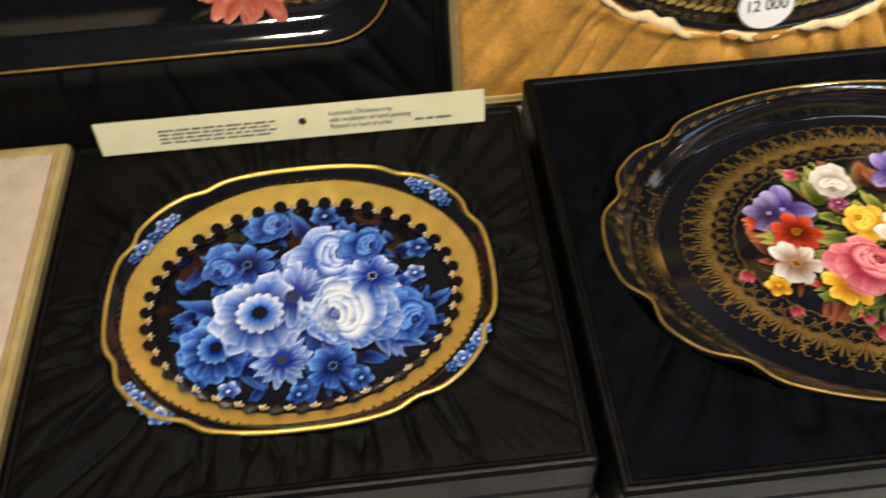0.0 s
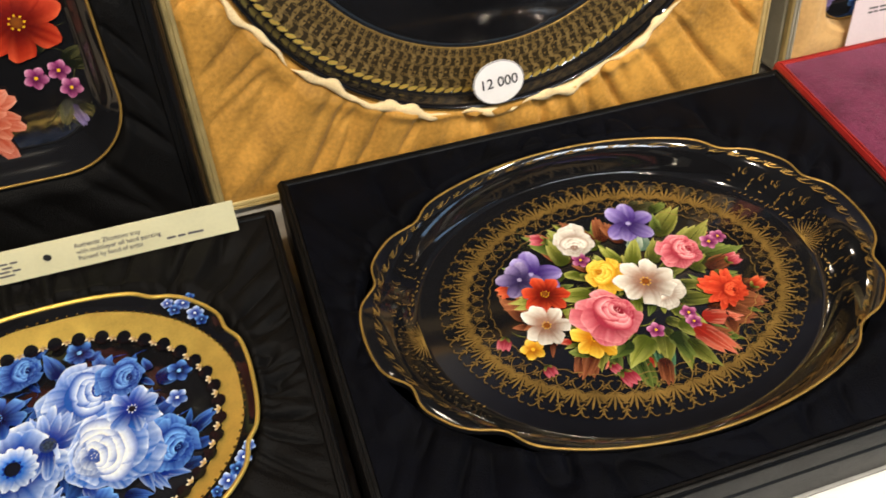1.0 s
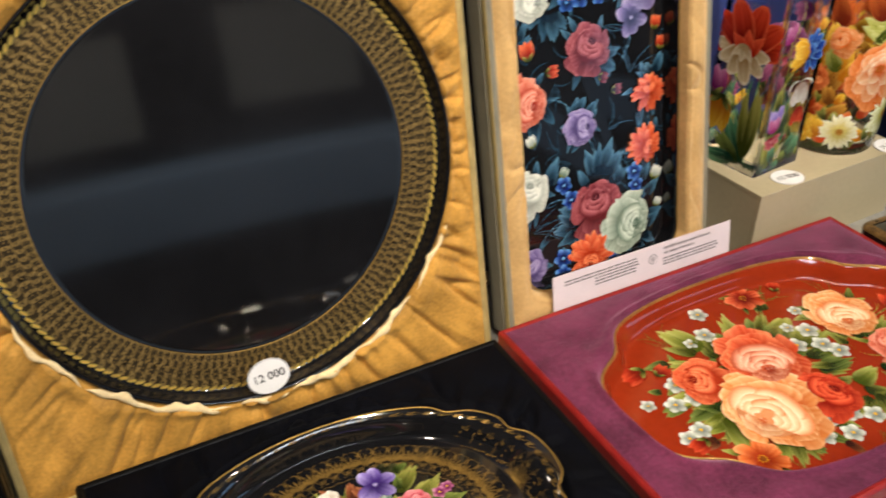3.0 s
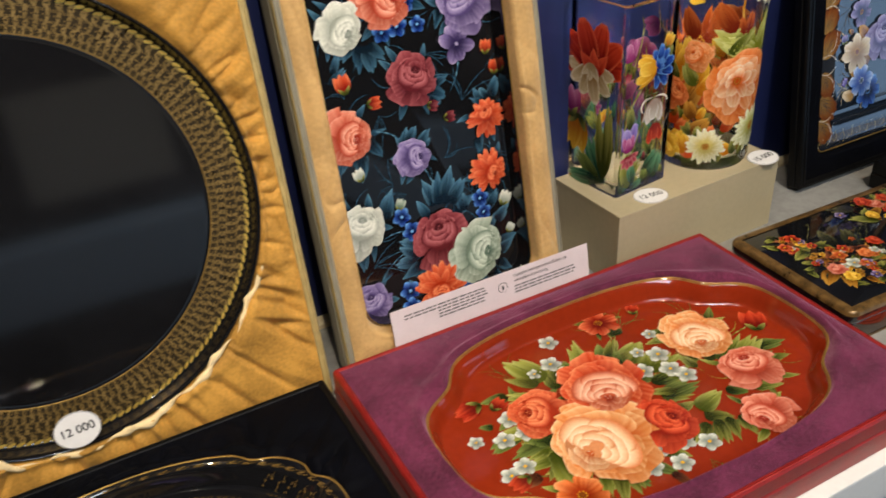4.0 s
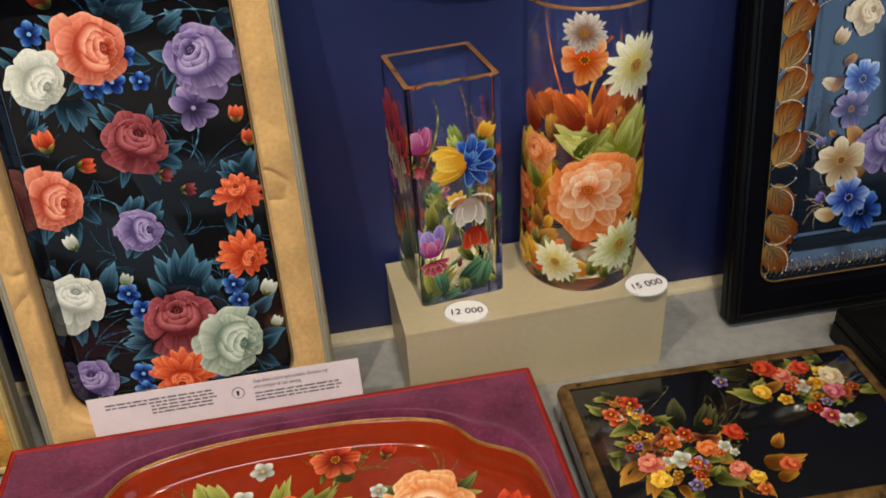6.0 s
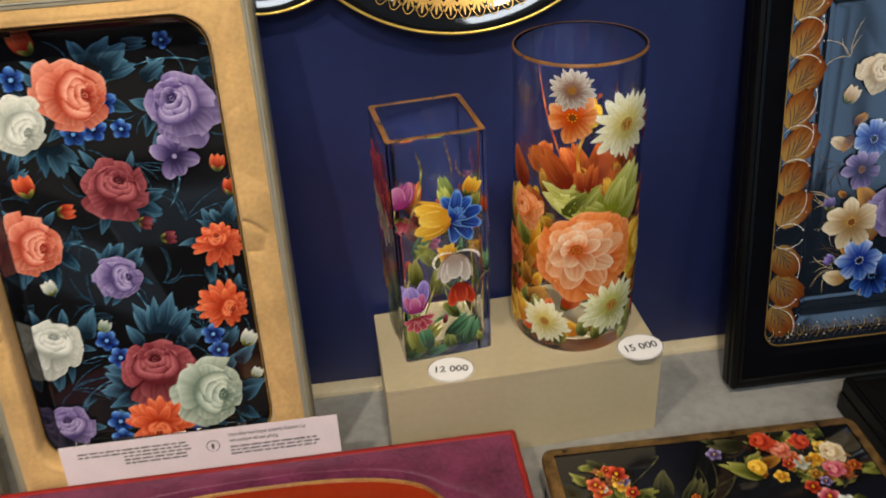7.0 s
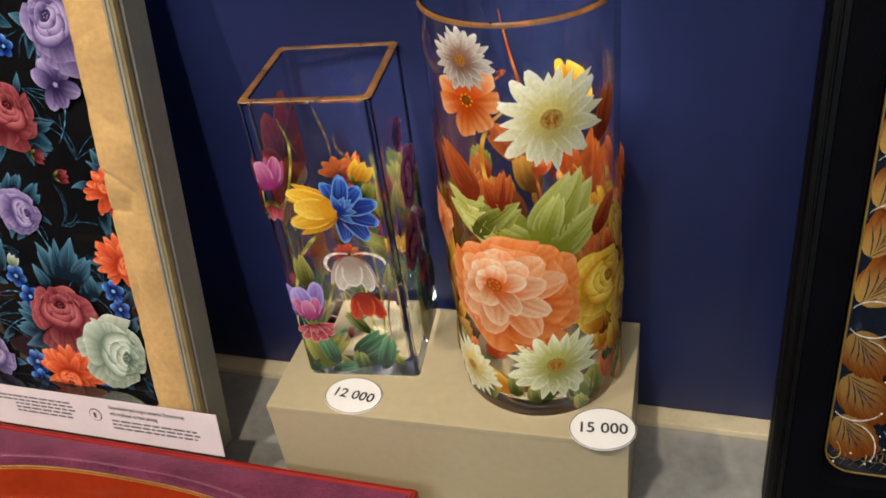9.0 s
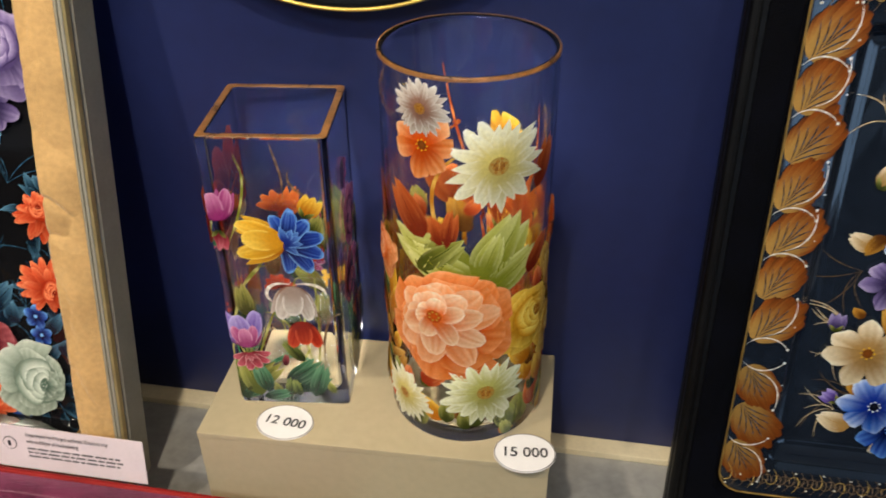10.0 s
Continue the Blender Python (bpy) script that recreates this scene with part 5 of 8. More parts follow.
big_art.f("bud", 0.3102, 0.5026, 0.0086, "pink", 160)
big_art.f("bud", 0.2478, 0.4177, 0.0078, "pink", 240)
big_art.f("bud", 0.2696, 0.3856, 0.0068, "pink", 280)
big_art.f("bud", 0.3202, 0.3634, 0.0092, "pink", 290)
big_art.f("bud", 0.3142, 0.3735, 0.0059, "pink", 290)
big_art.f("bud", 0.4456, 0.4355, 0.0085, "pink", 10)
big_art.f("bud", 0.4513, 0.4081, 0.0083, "coral", 20)
big_art.f("bud", 0.2674, 0.4624, 0.0091, "coral", 190)
big_art.f("small", 0.4385, 0.4580, 0.0077, "magenta")
big_art.f("small", 0.4483, 0.4609, 0.0068, "magenta")
big_art.f("small", 0.3880, 0.3997, 0.0067, "magenta")
big_art.f("small", 0.3878, 0.3912, 0.0062, "magenta")
big_art.f("small", 0.3574, 0.3929, 0.0070, "magenta")
big_art.f("small", 0.3331, 0.4728, 0.0075, "magenta")
big_art.f("iris", 0.2902, 0.4706, 0.0240, "violet")
big_art.f("iris", 0.2796, 0.4686, 0.0184, "purple")
big_art.f("iris", 0.3857, 0.4956, 0.0224, "violet")
big_art.f("rose", 0.3349, 0.4903, 0.0182, "snow")
big_art.f("rose", 0.4120, 0.4551, 0.0190, "pink")
big_art.f("aster", 0.4260, 0.4087, 0.0210, "red")
big_art.f("open", 0.2924, 0.4486, 0.0181, "red")
big_art.f("rose", 0.3445, 0.4508, 0.0194, "yellow")
big_art.f("open", 0.2821, 0.4209, 0.0193, "snow")
big_art.f("small", 0.2652, 0.4056, 0.0095, "yellow")
big_art.f("open", 0.3110, 0.3987, 0.0182, "yellow")
big_art.f("rose", 0.3303, 0.4135, 0.0275, "pink")
big_art.f("open", 0.3699, 0.4348, 0.0239, "snow")
big_art.f("rose", 0.3796, 0.4237, 0.0173, "snow")
big_art.done()

red_art = Picture(red_tray, -0.0296, spray=('lime', 'olive', 'green'))
red_art.leaf(0.9316, 0.3931, 0.9497, 0.3737, 0.26, "lime")
red_art.leaf(0.9266, 0.3834, 0.9425, 0.3435, 0.26, "green")
red_art.leaf(0.9082, 0.3749, 0.9201, 0.3606, 0.26, "lime")
red_art.leaf(0.8882, 0.3689, 0.9036, 0.3320, 0.26, "lime")
red_art.leaf(0.8786, 0.3607, 0.9021, 0.3411, 0.26, "green")
red_art.leaf(0.8518, 0.3562, 0.8284, 0.3309, 0.26, "lime")
red_art.leaf(0.8335, 0.3645, 0.8299, 0.3187, 0.26, "olive")
red_art.leaf(0.8283, 0.3644, 0.8050, 0.3261, 0.26, "olive")
red_art.leaf(0.8106, 0.3654, 0.7948, 0.3366, 0.26, "lime")
red_art.leaf(0.7927, 0.3765, 0.7683, 0.3506, 0.26, "olive")
red_art.leaf(0.7902, 0.3900, 0.7574, 0.3615, 0.26, "lime")
red_art.leaf(0.7864, 0.3932, 0.7582, 0.3940, 0.26, "lime")
red_art.leaf(0.7738, 0.4024, 0.7579, 0.3863, 0.26, "olive")
red_art.leaf(0.7811, 0.4096, 0.7410, 0.4138, 0.26, "lime")
red_art.leaf(0.7819, 0.4249, 0.7508, 0.4215, 0.26, "lime")
red_art.leaf(0.7936, 0.4411, 0.7421, 0.4327, 0.26, "green")
red_art.leaf(0.7828, 0.4494, 0.7585, 0.4456, 0.26, "olive")
red_art.leaf(0.7983, 0.4574, 0.7442, 0.4680, 0.26, "lime")
red_art.leaf(0.8019, 0.4748, 0.7827, 0.4893, 0.26, "green")
red_art.leaf(0.8270, 0.4928, 0.7825, 0.5205, 0.26, "lime")
red_art.leaf(0.8463, 0.5004, 0.8521, 0.5448, 0.26, "olive")
red_art.leaf(0.8562, 0.5086, 0.8690, 0.5514, 0.26, "olive")
red_art.leaf(0.8825, 0.5078, 0.8776, 0.5438, 0.26, "green")
red_art.leaf(0.8952, 0.4979, 0.9081, 0.5611, 0.26, "lime")
red_art.leaf(0.8953, 0.4991, 0.9114, 0.5592, 0.26, "lime")
red_art.leaf(0.9264, 0.5078, 0.9620, 0.5389, 0.26, "olive")
red_art.leaf(0.9355, 0.4960, 0.9482, 0.5213, 0.26, "green")
red_art.leaf(0.9578, 0.4819, 0.9821, 0.4951, 0.26, "green")
red_art.leaf(0.9548, 0.4731, 0.9827, 0.5016, 0.26, "lime")
red_art.leaf(0.9581, 0.4686, 1.0133, 0.4745, 0.26, "lime")
red_art.leaf(0.9470, 0.4493, 0.9955, 0.4486, 0.26, "green")
red_art.leaf(0.9405, 0.4246, 0.9744, 0.4078, 0.26, "lime")
red_art.leaf(0.9413, 0.4254, 0.9964, 0.4249, 0.26, "green")
red_art.leaf(0.9417, 0.4060, 0.9613, 0.3925, 0.26, "olive")
red_art.leaf(1.0404, 0.3824, 1.0771, 0.3689, 0.26, "lime")
red_art.leaf(1.0168, 0.3704, 1.0391, 0.3424, 0.26, "lime")
red_art.leaf(0.9955, 0.3568, 0.9886, 0.3250, 0.26, "olive")
red_art.leaf(0.9814, 0.3614, 0.9709, 0.3285, 0.26, "olive")
red_art.leaf(0.9690, 0.3639, 0.9500, 0.3276, 0.26, "olive")
red_art.leaf(0.9555, 0.3670, 0.9252, 0.3405, 0.26, "olive")
red_art.leaf(0.9436, 0.3817, 0.9037, 0.3581, 0.26, "olive")
red_art.leaf(0.9481, 0.3918, 0.8977, 0.3953, 0.26, "green")
red_art.leaf(0.9489, 0.4031, 0.8972, 0.4001, 0.26, "lime")
red_art.leaf(0.9618, 0.4247, 0.9337, 0.4382, 0.26, "olive")
red_art.leaf(0.9788, 0.4387, 0.9800, 0.4746, 0.26, "lime")
red_art.leaf(0.9932, 0.4382, 0.9874, 0.4663, 0.26, "green")
red_art.leaf(1.0117, 0.4432, 1.0092, 0.4755, 0.26, "olive")
red_art.leaf(1.0338, 0.4439, 1.0609, 0.4809, 0.26, "green")
red_art.leaf(1.0598, 0.4411, 1.1006, 0.4596, 0.26, "lime")
red_art.leaf(1.0619, 0.4252, 1.1174, 0.4500, 0.26, "lime")
red_art.leaf(1.0668, 0.4118, 1.1135, 0.4186, 0.26, "green")
red_art.leaf(1.0609, 0.3984, 1.0909, 0.3955, 0.26, "green")
red_art.leaf(0.8425, 0.5215, 0.8182, 0.5818, 0.39, "lime")
red_art.leaf(0.8327, 0.5207, 0.8024, 0.5444, 0.39, "olive")
red_art.leaf(0.8512, 0.5102, 0.8487, 0.5508, 0.39, "olive")
red_art.leaf(0.9244, 0.5076, 0.9368, 0.5418, 0.52, "green")
red_art.leaf(0.9432, 0.4969, 0.9865, 0.5206, 0.52, "lime")
red_art.leaf(0.9338, 0.5023, 0.9667, 0.5108, 0.52, "olive")
red_art.leaf(0.8072, 0.4400, 0.7650, 0.4208, 0.52, "olive")
red_art.leaf(0.7873, 0.4081, 0.7628, 0.3718, 0.45, "lime")
red_art.leaf(0.7880, 0.4183, 0.7789, 0.3627, 0.45, "lime")
red_art.leaf(0.7918, 0.4322, 0.7633, 0.4484, 0.39, "green")
red_art.leaf(0.9626, 0.3859, 1.0051, 0.3976, 0.45, "lime")
red_art.leaf(0.9604, 0.3756, 0.9894, 0.3591, 0.45, "olive")
red_art.leaf(0.9449, 0.3619, 0.9543, 0.3455, 0.39, "green")
red_art.leaf(0.8344, 0.3509, 0.8432, 0.3264, 0.39, "green")
red_art.leaf(0.8127, 0.3632, 0.7996, 0.3414, 0.39, "green")
red_art.leaf(0.7882, 0.5210, 0.7574, 0.5263, 0.45, "green")
red_art.leaf(0.7470, 0.4853, 0.7325, 0.4936, 0.52, "green")
red_art.leaf(0.9695, 0.5447, 0.9792, 0.5764, 0.52, "green")
red_art.leaf(1.0271, 0.4903, 1.0041, 0.5177, 0.39, "green")
red_art.leaf(1.0111, 0.3942, 1.0351, 0.3805, 0.45, "green")
red_art.leaf(1.0942, 0.4380, 1.1361, 0.4279, 0.39, "green")
red_art.leaf(0.7669, 0.4628, 0.7260, 0.4534, 0.39, "green")
red_art.leaf(0.8724, 0.3294, 0.8806, 0.3053, 0.33, "russet")
red_art.leaf(0.7527, 0.3971, 0.7198, 0.3961, 0.39, "russet")
red_art.sprig(0.9832, 0.5590, 36, 0.0438, "green")
red_art.sprig(1.0660, 0.5266, 22, 0.0427, "green")
red_art.sprig(0.8090, 0.5471, 108, 0.0343, "green")
red_art.sprig(0.9190, 0.3232, -73, 0.0256, "green")
red_art.sprig(1.0997, 0.4076, -119, 0.0339, "green")
red_art.twig([(0.9349, 0.4884), (0.9651, 0.5400), (0.9633, 0.5704)], "green", .0008)
red_art.twig([(1.0721, 0.4646), (1.1116, 0.4707), (1.1351, 0.4720)], "green", .0008)
red_art.twig([(0.7935, 0.5058), (0.7662, 0.5153), (0.7514, 0.5297)], "green", .0008)
red_art.twig([(0.7303, 0.3806), (0.7198, 0.3961), (0.7200, 0.4156)], "green", .0008)
red_art.f("bud", 0.7391, 0.5247, 0.0218, "red", 190)
red_art.f("bud", 0.7692, 0.5136, 0.0146, "red", 20)
red_art.f("bud", 1.1351, 0.4720, 0.0257, "red", 60)
red_art.f("bud", 1.0205, 0.5759, 0.0133, "red", 60)
red_art.f("small", 0.8859, 0.5781, 0.0135, "white")
red_art.f("small", 0.8645, 0.5418, 0.0139, "white")
red_art.f("small", 0.8718, 0.5178, 0.0137, "white")
red_art.f("small", 0.8375, 0.5373, 0.0091, "white")
red_art.f("small", 0.7692, 0.4865, 0.0136, "white")
red_art.f("small", 0.7469, 0.4609, 0.0132, "white")
red_art.f("small", 0.7738, 0.4589, 0.0133, "white")
red_art.f("small", 0.7177, 0.4742, 0.0097, "white")
red_art.f("small", 0.7450, 0.4166, 0.0128, "white")
red_art.f("small", 0.7254, 0.4126, 0.0126, "white")
red_art.f("small", 0.9883, 0.4874, 0.0147, "white")
red_art.f("small", 0.9829, 0.4583, 0.0144, "white")
red_art.f("small", 0.9916, 0.4404, 0.0142, "white")
red_art.f("small", 0.9525, 0.4718, 0.0136, "white")
red_art.f("small", 0.9687, 0.5027, 0.0093, "white")
red_art.f("small", 0.8889, 0.3611, 0.0129, "white")
red_art.f("small", 0.9140, 0.3575, 0.0137, "white")
red_art.f("small", 0.9367, 0.3425, 0.0137, "white")
red_art.f("small", 0.8908, 0.3341, 0.0134, "white")
red_art.f("small", 0.8587, 0.3452, 0.0133, "white")
red_art.f("small", 0.8398, 0.3479, 0.0093, "white")
red_art.f("small", 1.0055, 0.5241, 0.0096, "white")
red_art.f("bud", 0.7307, 0.3997, 0.0158, "red", 200)
red_art.f("bud", 0.7623, 0.3625, 0.0130, "red", 250)
red_art.f("open", 0.9645, 0.5772, 0.0277, "coral")
red_art.f("rose", 1.0213, 0.3410, 0.0353, "pinkcoral")
red_art.f("rose", 1.0665, 0.4133, 0.0423, "pinkcoral")
red_art.f("peony", 1.0528, 0.4898, 0.0491, "peach", 250)
red_art.f("open", 0.7728, 0.3519, 0.0297, "orange")
red_art.f("rose", 0.8038, 0.4761, 0.0432, "coral")
red_art.f("rose", 0.9134, 0.3909, 0.0450, "red")
red_art.f("peony", 0.8922, 0.4717, 0.0577, "coral", 250)
red_art.f("peony", 0.8367, 0.4013, 0.0675, "peach", 200)
red_art.done()

tall_art = Picture(tall_tray, -0.0036, spray=('teal',))
tall_art.leaf(0.7385, 0.4032, 0.7236, 0.3872, 0.44, "teal")
tall_art.leaf(0.7492, 0.4021, 0.7425, 0.3734, 0.44, "teal")
tall_art.leaf(0.7573, 0.4012, 0.7603, 0.3655, 0.44, "teal")
tall_art.leaf(0.7600, 0.4009, 0.7779, 0.3815, 0.44, "teal")
tall_art.leaf(0.7411, 0.4145, 0.7210, 0.3992, 0.44, "teal")
tall_art.leaf(0.8053, 0.4810, 0.7943, 0.5036, 0.44, "teal")
tall_art.leaf(0.8106, 0.4805, 0.8310, 0.5003, 0.56, "teal")
tall_art.leaf(0.8189, 0.4688, 0.8532, 0.4766, 0.44, "teal")
tall_art.leaf(0.8201, 0.4742, 0.8484, 0.4934, 0.50, "teal")
tall_art.leaf(0.8404, 0.4941, 0.8675, 0.4943, 0.31, "teal")
tall_art.leaf(0.8553, 0.4598, 0.8800, 0.4741, 0.38, "teal")
tall_art.leaf(0.8596, 0.4255, 0.8497, 0.4033, 0.44, "teal")
tall_art.leaf(0.8840, 0.4057, 0.8864, 0.3878, 0.50, "teal")
tall_art.leaf(0.9222, 0.4307, 0.9342, 0.4006, 0.31, "teal")
tall_art.leaf(0.9115, 0.4656, 0.9506, 0.4675, 0.38, "teal")
tall_art.leaf(0.8247, 0.3341, 0.8507, 0.3188, 0.56, "teal")
tall_art.leaf(0.8372, 0.3389, 0.8552, 0.3430, 0.50, "teal")
tall_art.leaf(0.8279, 0.3213, 0.8438, 0.3133, 0.50, "teal")
tall_art.leaf(0.7397, 0.2876, 0.7525, 0.2668, 0.50, "teal")
tall_art.leaf(0.7256, 0.2765, 0.7240, 0.2442, 0.50, "teal")
tall_art.leaf(0.6934, 0.2867, 0.6899, 0.2484, 0.38, "teal")
tall_art.leaf(0.7824, 0.2696, 0.7905, 0.2943, 0.50, "teal")
tall_art.leaf(0.7894, 0.2752, 0.8019, 0.2929, 0.50, "teal")
tall_art.leaf(0.8025, 0.2672, 0.8206, 0.2843, 0.38, "teal")
tall_art.leaf(0.8192, 0.1847, 0.8210, 0.2253, 0.38, "teal")
tall_art.leaf(0.8252, 0.1840, 0.8399, 0.2297, 0.44, "teal")
tall_art.leaf(0.8342, 0.1828, 0.8605, 0.2102, 0.44, "teal")
tall_art.leaf(0.8133, 0.1855, 0.8021, 0.2210, 0.38, "teal")
tall_art.leaf(0.8407, 0.1680, 0.8684, 0.1852, 0.50, "teal")
tall_art.leaf(0.8527, 0.1664, 0.8516, 0.1943, 0.50, "teal")
tall_art.leaf(0.8892, 0.1615, 0.9047, 0.1805, 0.50, "teal")
tall_art.leaf(0.8980, 0.1390, 0.9198, 0.1575, 0.44, "teal")
tall_art.leaf(0.8975, 0.0955, 0.9216, 0.1068, 0.56, "teal")
tall_art.leaf(0.8952, 0.0809, 0.9118, 0.0635, 0.50, "teal")
tall_art.leaf(0.8865, 0.0672, 0.8980, 0.0579, 0.50, "teal")
tall_art.leaf(0.7771, 0.1270, 0.7530, 0.1446, 0.50, "teal")
tall_art.leaf(0.7757, 0.1200, 0.7456, 0.1242, 0.50, "teal")
tall_art.leaf(0.7859, 0.1401, 0.7574, 0.1511, 0.44, "teal")
tall_art.leaf(0.7803, 0.1121, 0.7532, 0.1013, 0.50, "teal")
tall_art.leaf(0.6912, 0.1672, 0.6759, 0.1411, 0.44, "teal")
tall_art.leaf(0.7042, 0.1584, 0.7038, 0.1301, 0.44, "teal")
tall_art.leaf(0.9070, 0.3061, 0.8976, 0.3197, 0.50, "teal")
tall_art.leaf(0.9128, 0.3054, 0.9284, 0.3287, 0.44, "teal")
tall_art.leaf(0.9002, 0.3005, 0.8839, 0.3087, 0.38, "teal")
tall_art.leaf(0.8868, 0.2570, 0.8894, 0.2368, 0.50, "teal")
tall_art.leaf(0.7411, 0.1882, 0.7541, 0.2204, 0.50, "teal")
tall_art.leaf(0.7381, 0.1181, 0.7230, 0.1057, 0.38, "teal")
tall_art.leaf(0.9162, 0.4927, 0.9266, 0.4890, 0.50, "teal")
tall_art.leaf(0.8904, 0.5004, 0.8830, 0.4902, 0.62, "teal")
tall_art.leaf(0.7044, 0.3656, 0.7276, 0.3809, 0.25, "teal")
tall_art.leaf(0.7100, 0.3769, 0.7210, 0.3992, 0.25, "teal")
tall_art.sprig(0.7192, 0.3459, 102, 0.0252, "teal")
tall_art.sprig(0.7579, 0.3169, -67, 0.0289, "teal")
tall_art.sprig(0.8724, 0.3100, 89, 0.0371, "teal")
tall_art.sprig(0.9132, 0.2339, -69, 0.0304, "teal")
tall_art.sprig(0.7613, 0.2262, 147, 0.0308, "teal")
tall_art.sprig(0.8364, 0.2434, 31, 0.0316, "teal")
tall_art.sprig(0.6981, 0.2342, -135, 0.0333, "teal")
tall_art.sprig(0.7760, 0.2109, -159, 0.0281, "teal")
tall_art.sprig(0.8330, 0.3756, -16, 0.0337, "teal")
tall_art.sprig(0.9352, 0.3708, -88, 0.0305, "teal")
tall_art.sprig(0.8684, 0.1852, 97, 0.0418, "teal")
tall_art.sprig(0.7157, 0.1284, 39, 0.0385, "teal")
tall_art.sprig(0.6726, 0.1273, -125, 0.0322, "teal")
tall_art.twig([(0.7352, 0.1612), (0.7617, 0.1716), (0.7827, 0.1547)], "teal", .0007)
tall_art.twig([(0.7321, 0.1189), (0.7620, 0.1434), (0.7846, 0.1331)], "teal", .0007)
tall_art.twig([(0.8172, 0.2056), (0.8073, 0.2470), (0.7928, 0.2488)], "teal", .0007)
tall_art.twig([(0.7425, 0.2999), (0.7707, 0.2966), (0.7837, 0.2759)], "teal", .0007)
tall_art.twig([(0.8467, 0.4717), (0.8820, 0.4849), (0.9179, 0.4706)], "teal", .0007)
tall_art.twig([(0.9016, 0.2552), (0.9073, 0.2346), (0.8970, 0.2090)], "teal", .0007)
tall_art.twig([(0.8731, 0.3773), (0.8801, 0.3525), (0.8575, 0.3242)], "teal", .0007)
tall_art.f("bud", 0.7200, 0.3609, 0.0151, "coral", 100)
tall_art.f("bud", 0.7529, 0.3329, 0.0118, "coral", 0)
tall_art.f("bud", 0.8292, 0.3131, 0.0103, "wine", 340)
tall_art.f("bud", 0.8500, 0.2936, 0.0104, "wine", 0)
tall_art.f("bud", 0.9143, 0.3670, 0.0115, "coral", 80)
tall_art.f("bud", 0.9233, 0.3404, 0.0116, "coral", 80)
tall_art.f("bud", 0.9147, 0.1652, 0.0131, "white", 60)
tall_art.f("bud", 0.9175, 0.1220, 0.0093, "white", 60)
tall_art.f("bud", 0.7194, 0.2500, 0.0109, "white", 110)
tall_art.f("bud", 0.7645, 0.1988, 0.0100, "mint", 60)
tall_art.f("bud", 0.7365, 0.0516, 0.0119, "purple", 200)
tall_art.f("bud", 0.7515, 0.5022, 0.0165, "coral", 120)
tall_art.f("small", 0.7331, 0.4703, 0.0133, "blue")
tall_art.f("small", 0.8142, 0.4413, 0.0138, "blue")
tall_art.f("small", 0.7992, 0.4154, 0.0139, "blue")
tall_art.f("small", 0.8264, 0.4127, 0.0105, "blue")
tall_art.f("small", 0.7791, 0.4117, 0.0127, "deepblue")
tall_art.f("small", 0.7643, 0.1837, 0.0126, "blue")
tall_art.f("small", 0.7749, 0.1614, 0.0134, "blue")
tall_art.f("small", 0.8781, 0.1770, 0.0129, "blue")
tall_art.f("small", 0.8809, 0.1570, 0.0117, "blue")
tall_art.f("small", 0.7586, 0.0821, 0.0144, "blue")
tall_art.f("small", 0.7572, 0.0598, 0.0132, "blue")
tall_art.f("small", 0.8429, 0.0569, 0.0128, "blue")
tall_art.f("small", 0.8814, 0.4958, 0.0091, "blue")
tall_art.f("iris", 0.8737, 0.3802, 0.0250, "purple")
tall_art.f("rose", 0.8892, 0.4300, 0.0400, "purple", 130)
tall_art.f("rose", 0.7875, 0.4495, 0.0409, "pinkcoral", 0)
tall_art.f("rose", 0.7298, 0.4242, 0.0317, "white")
tall_art.f("rose", 0.8081, 0.3512, 0.0369, "wine", 60)
tall_art.f("rose", 0.7139, 0.3001, 0.0357, "pinkcoral", -20)
tall_art.f("aster", 0.9022, 0.2843, 0.0299, "coral", 100)
tall_art.f("aster", 0.8982, 0.2088, 0.0321, "coral", -30)
tall_art.f("rose", 0.7941, 0.2552, 0.0271, "purple", 0)
tall_art.f("rose", 0.7075, 0.1858, 0.0361, "white", 70)
tall_art.f("rose", 0.7024, 0.0829, 0.0323, "purple", 90)
tall_art.f("aster", 0.8009, 0.0722, 0.0411, "coral", -100)
tall_art.f("rose", 0.8114, 0.1437, 0.0439, "wine", 90)
tall_art.f("rose", 0.8644, 0.1075, 0.0464, "mint", -20)
tall_art.done()

vase_art = Picture(vase, 0.0, lambda u, v, w: (max(-0.0495, min(0.0495, u)), -0.0515 - w, v), mat=VASE_PAINT)
vase_art.leaf(-0.0542, 0.0090, -0.0612, 0.0501, 0.30, "emerald")
vase_art.leaf(-0.0542, 0.0090, -0.0370, 0.0576, 0.25, "green")
vase_art.leaf(-0.0489, 0.0092, -0.0206, 0.0243, 0.20, "emerald")
vase_art.leaf(-0.0426, 0.0165, -0.0070, 0.0521, 0.18, "olive")
vase_art.leaf(0.0049, 0.0183, 0.0380, 0.0403, 0.20, "emerald")
vase_art.leaf(-0.0586, 0.0502, -0.0597, 0.0765, 0.30, "green")
vase_art.leaf(-0.0276, 0.0100, -0.0003, 0.0181, 0.20, "emerald")
vase_art.twig([(-0.0489, 0.0092), (-0.0267, 0.0580), (0.0155, 0.0726), (0.0232, 0.0465)], "emerald", .0022)
vase_art.twig([(-0.0109, 0.0177), (0.0265, 0.0261), (0.0238, 0.0532), (0.0040, 0.0591)], "emerald", .0020)
vase_art.twig([(-0.0532, 0.0161), (-0.0508, 0.1021), (-0.0284, 0.1563), (-0.0093, 0.1568)], "olive", .0012)
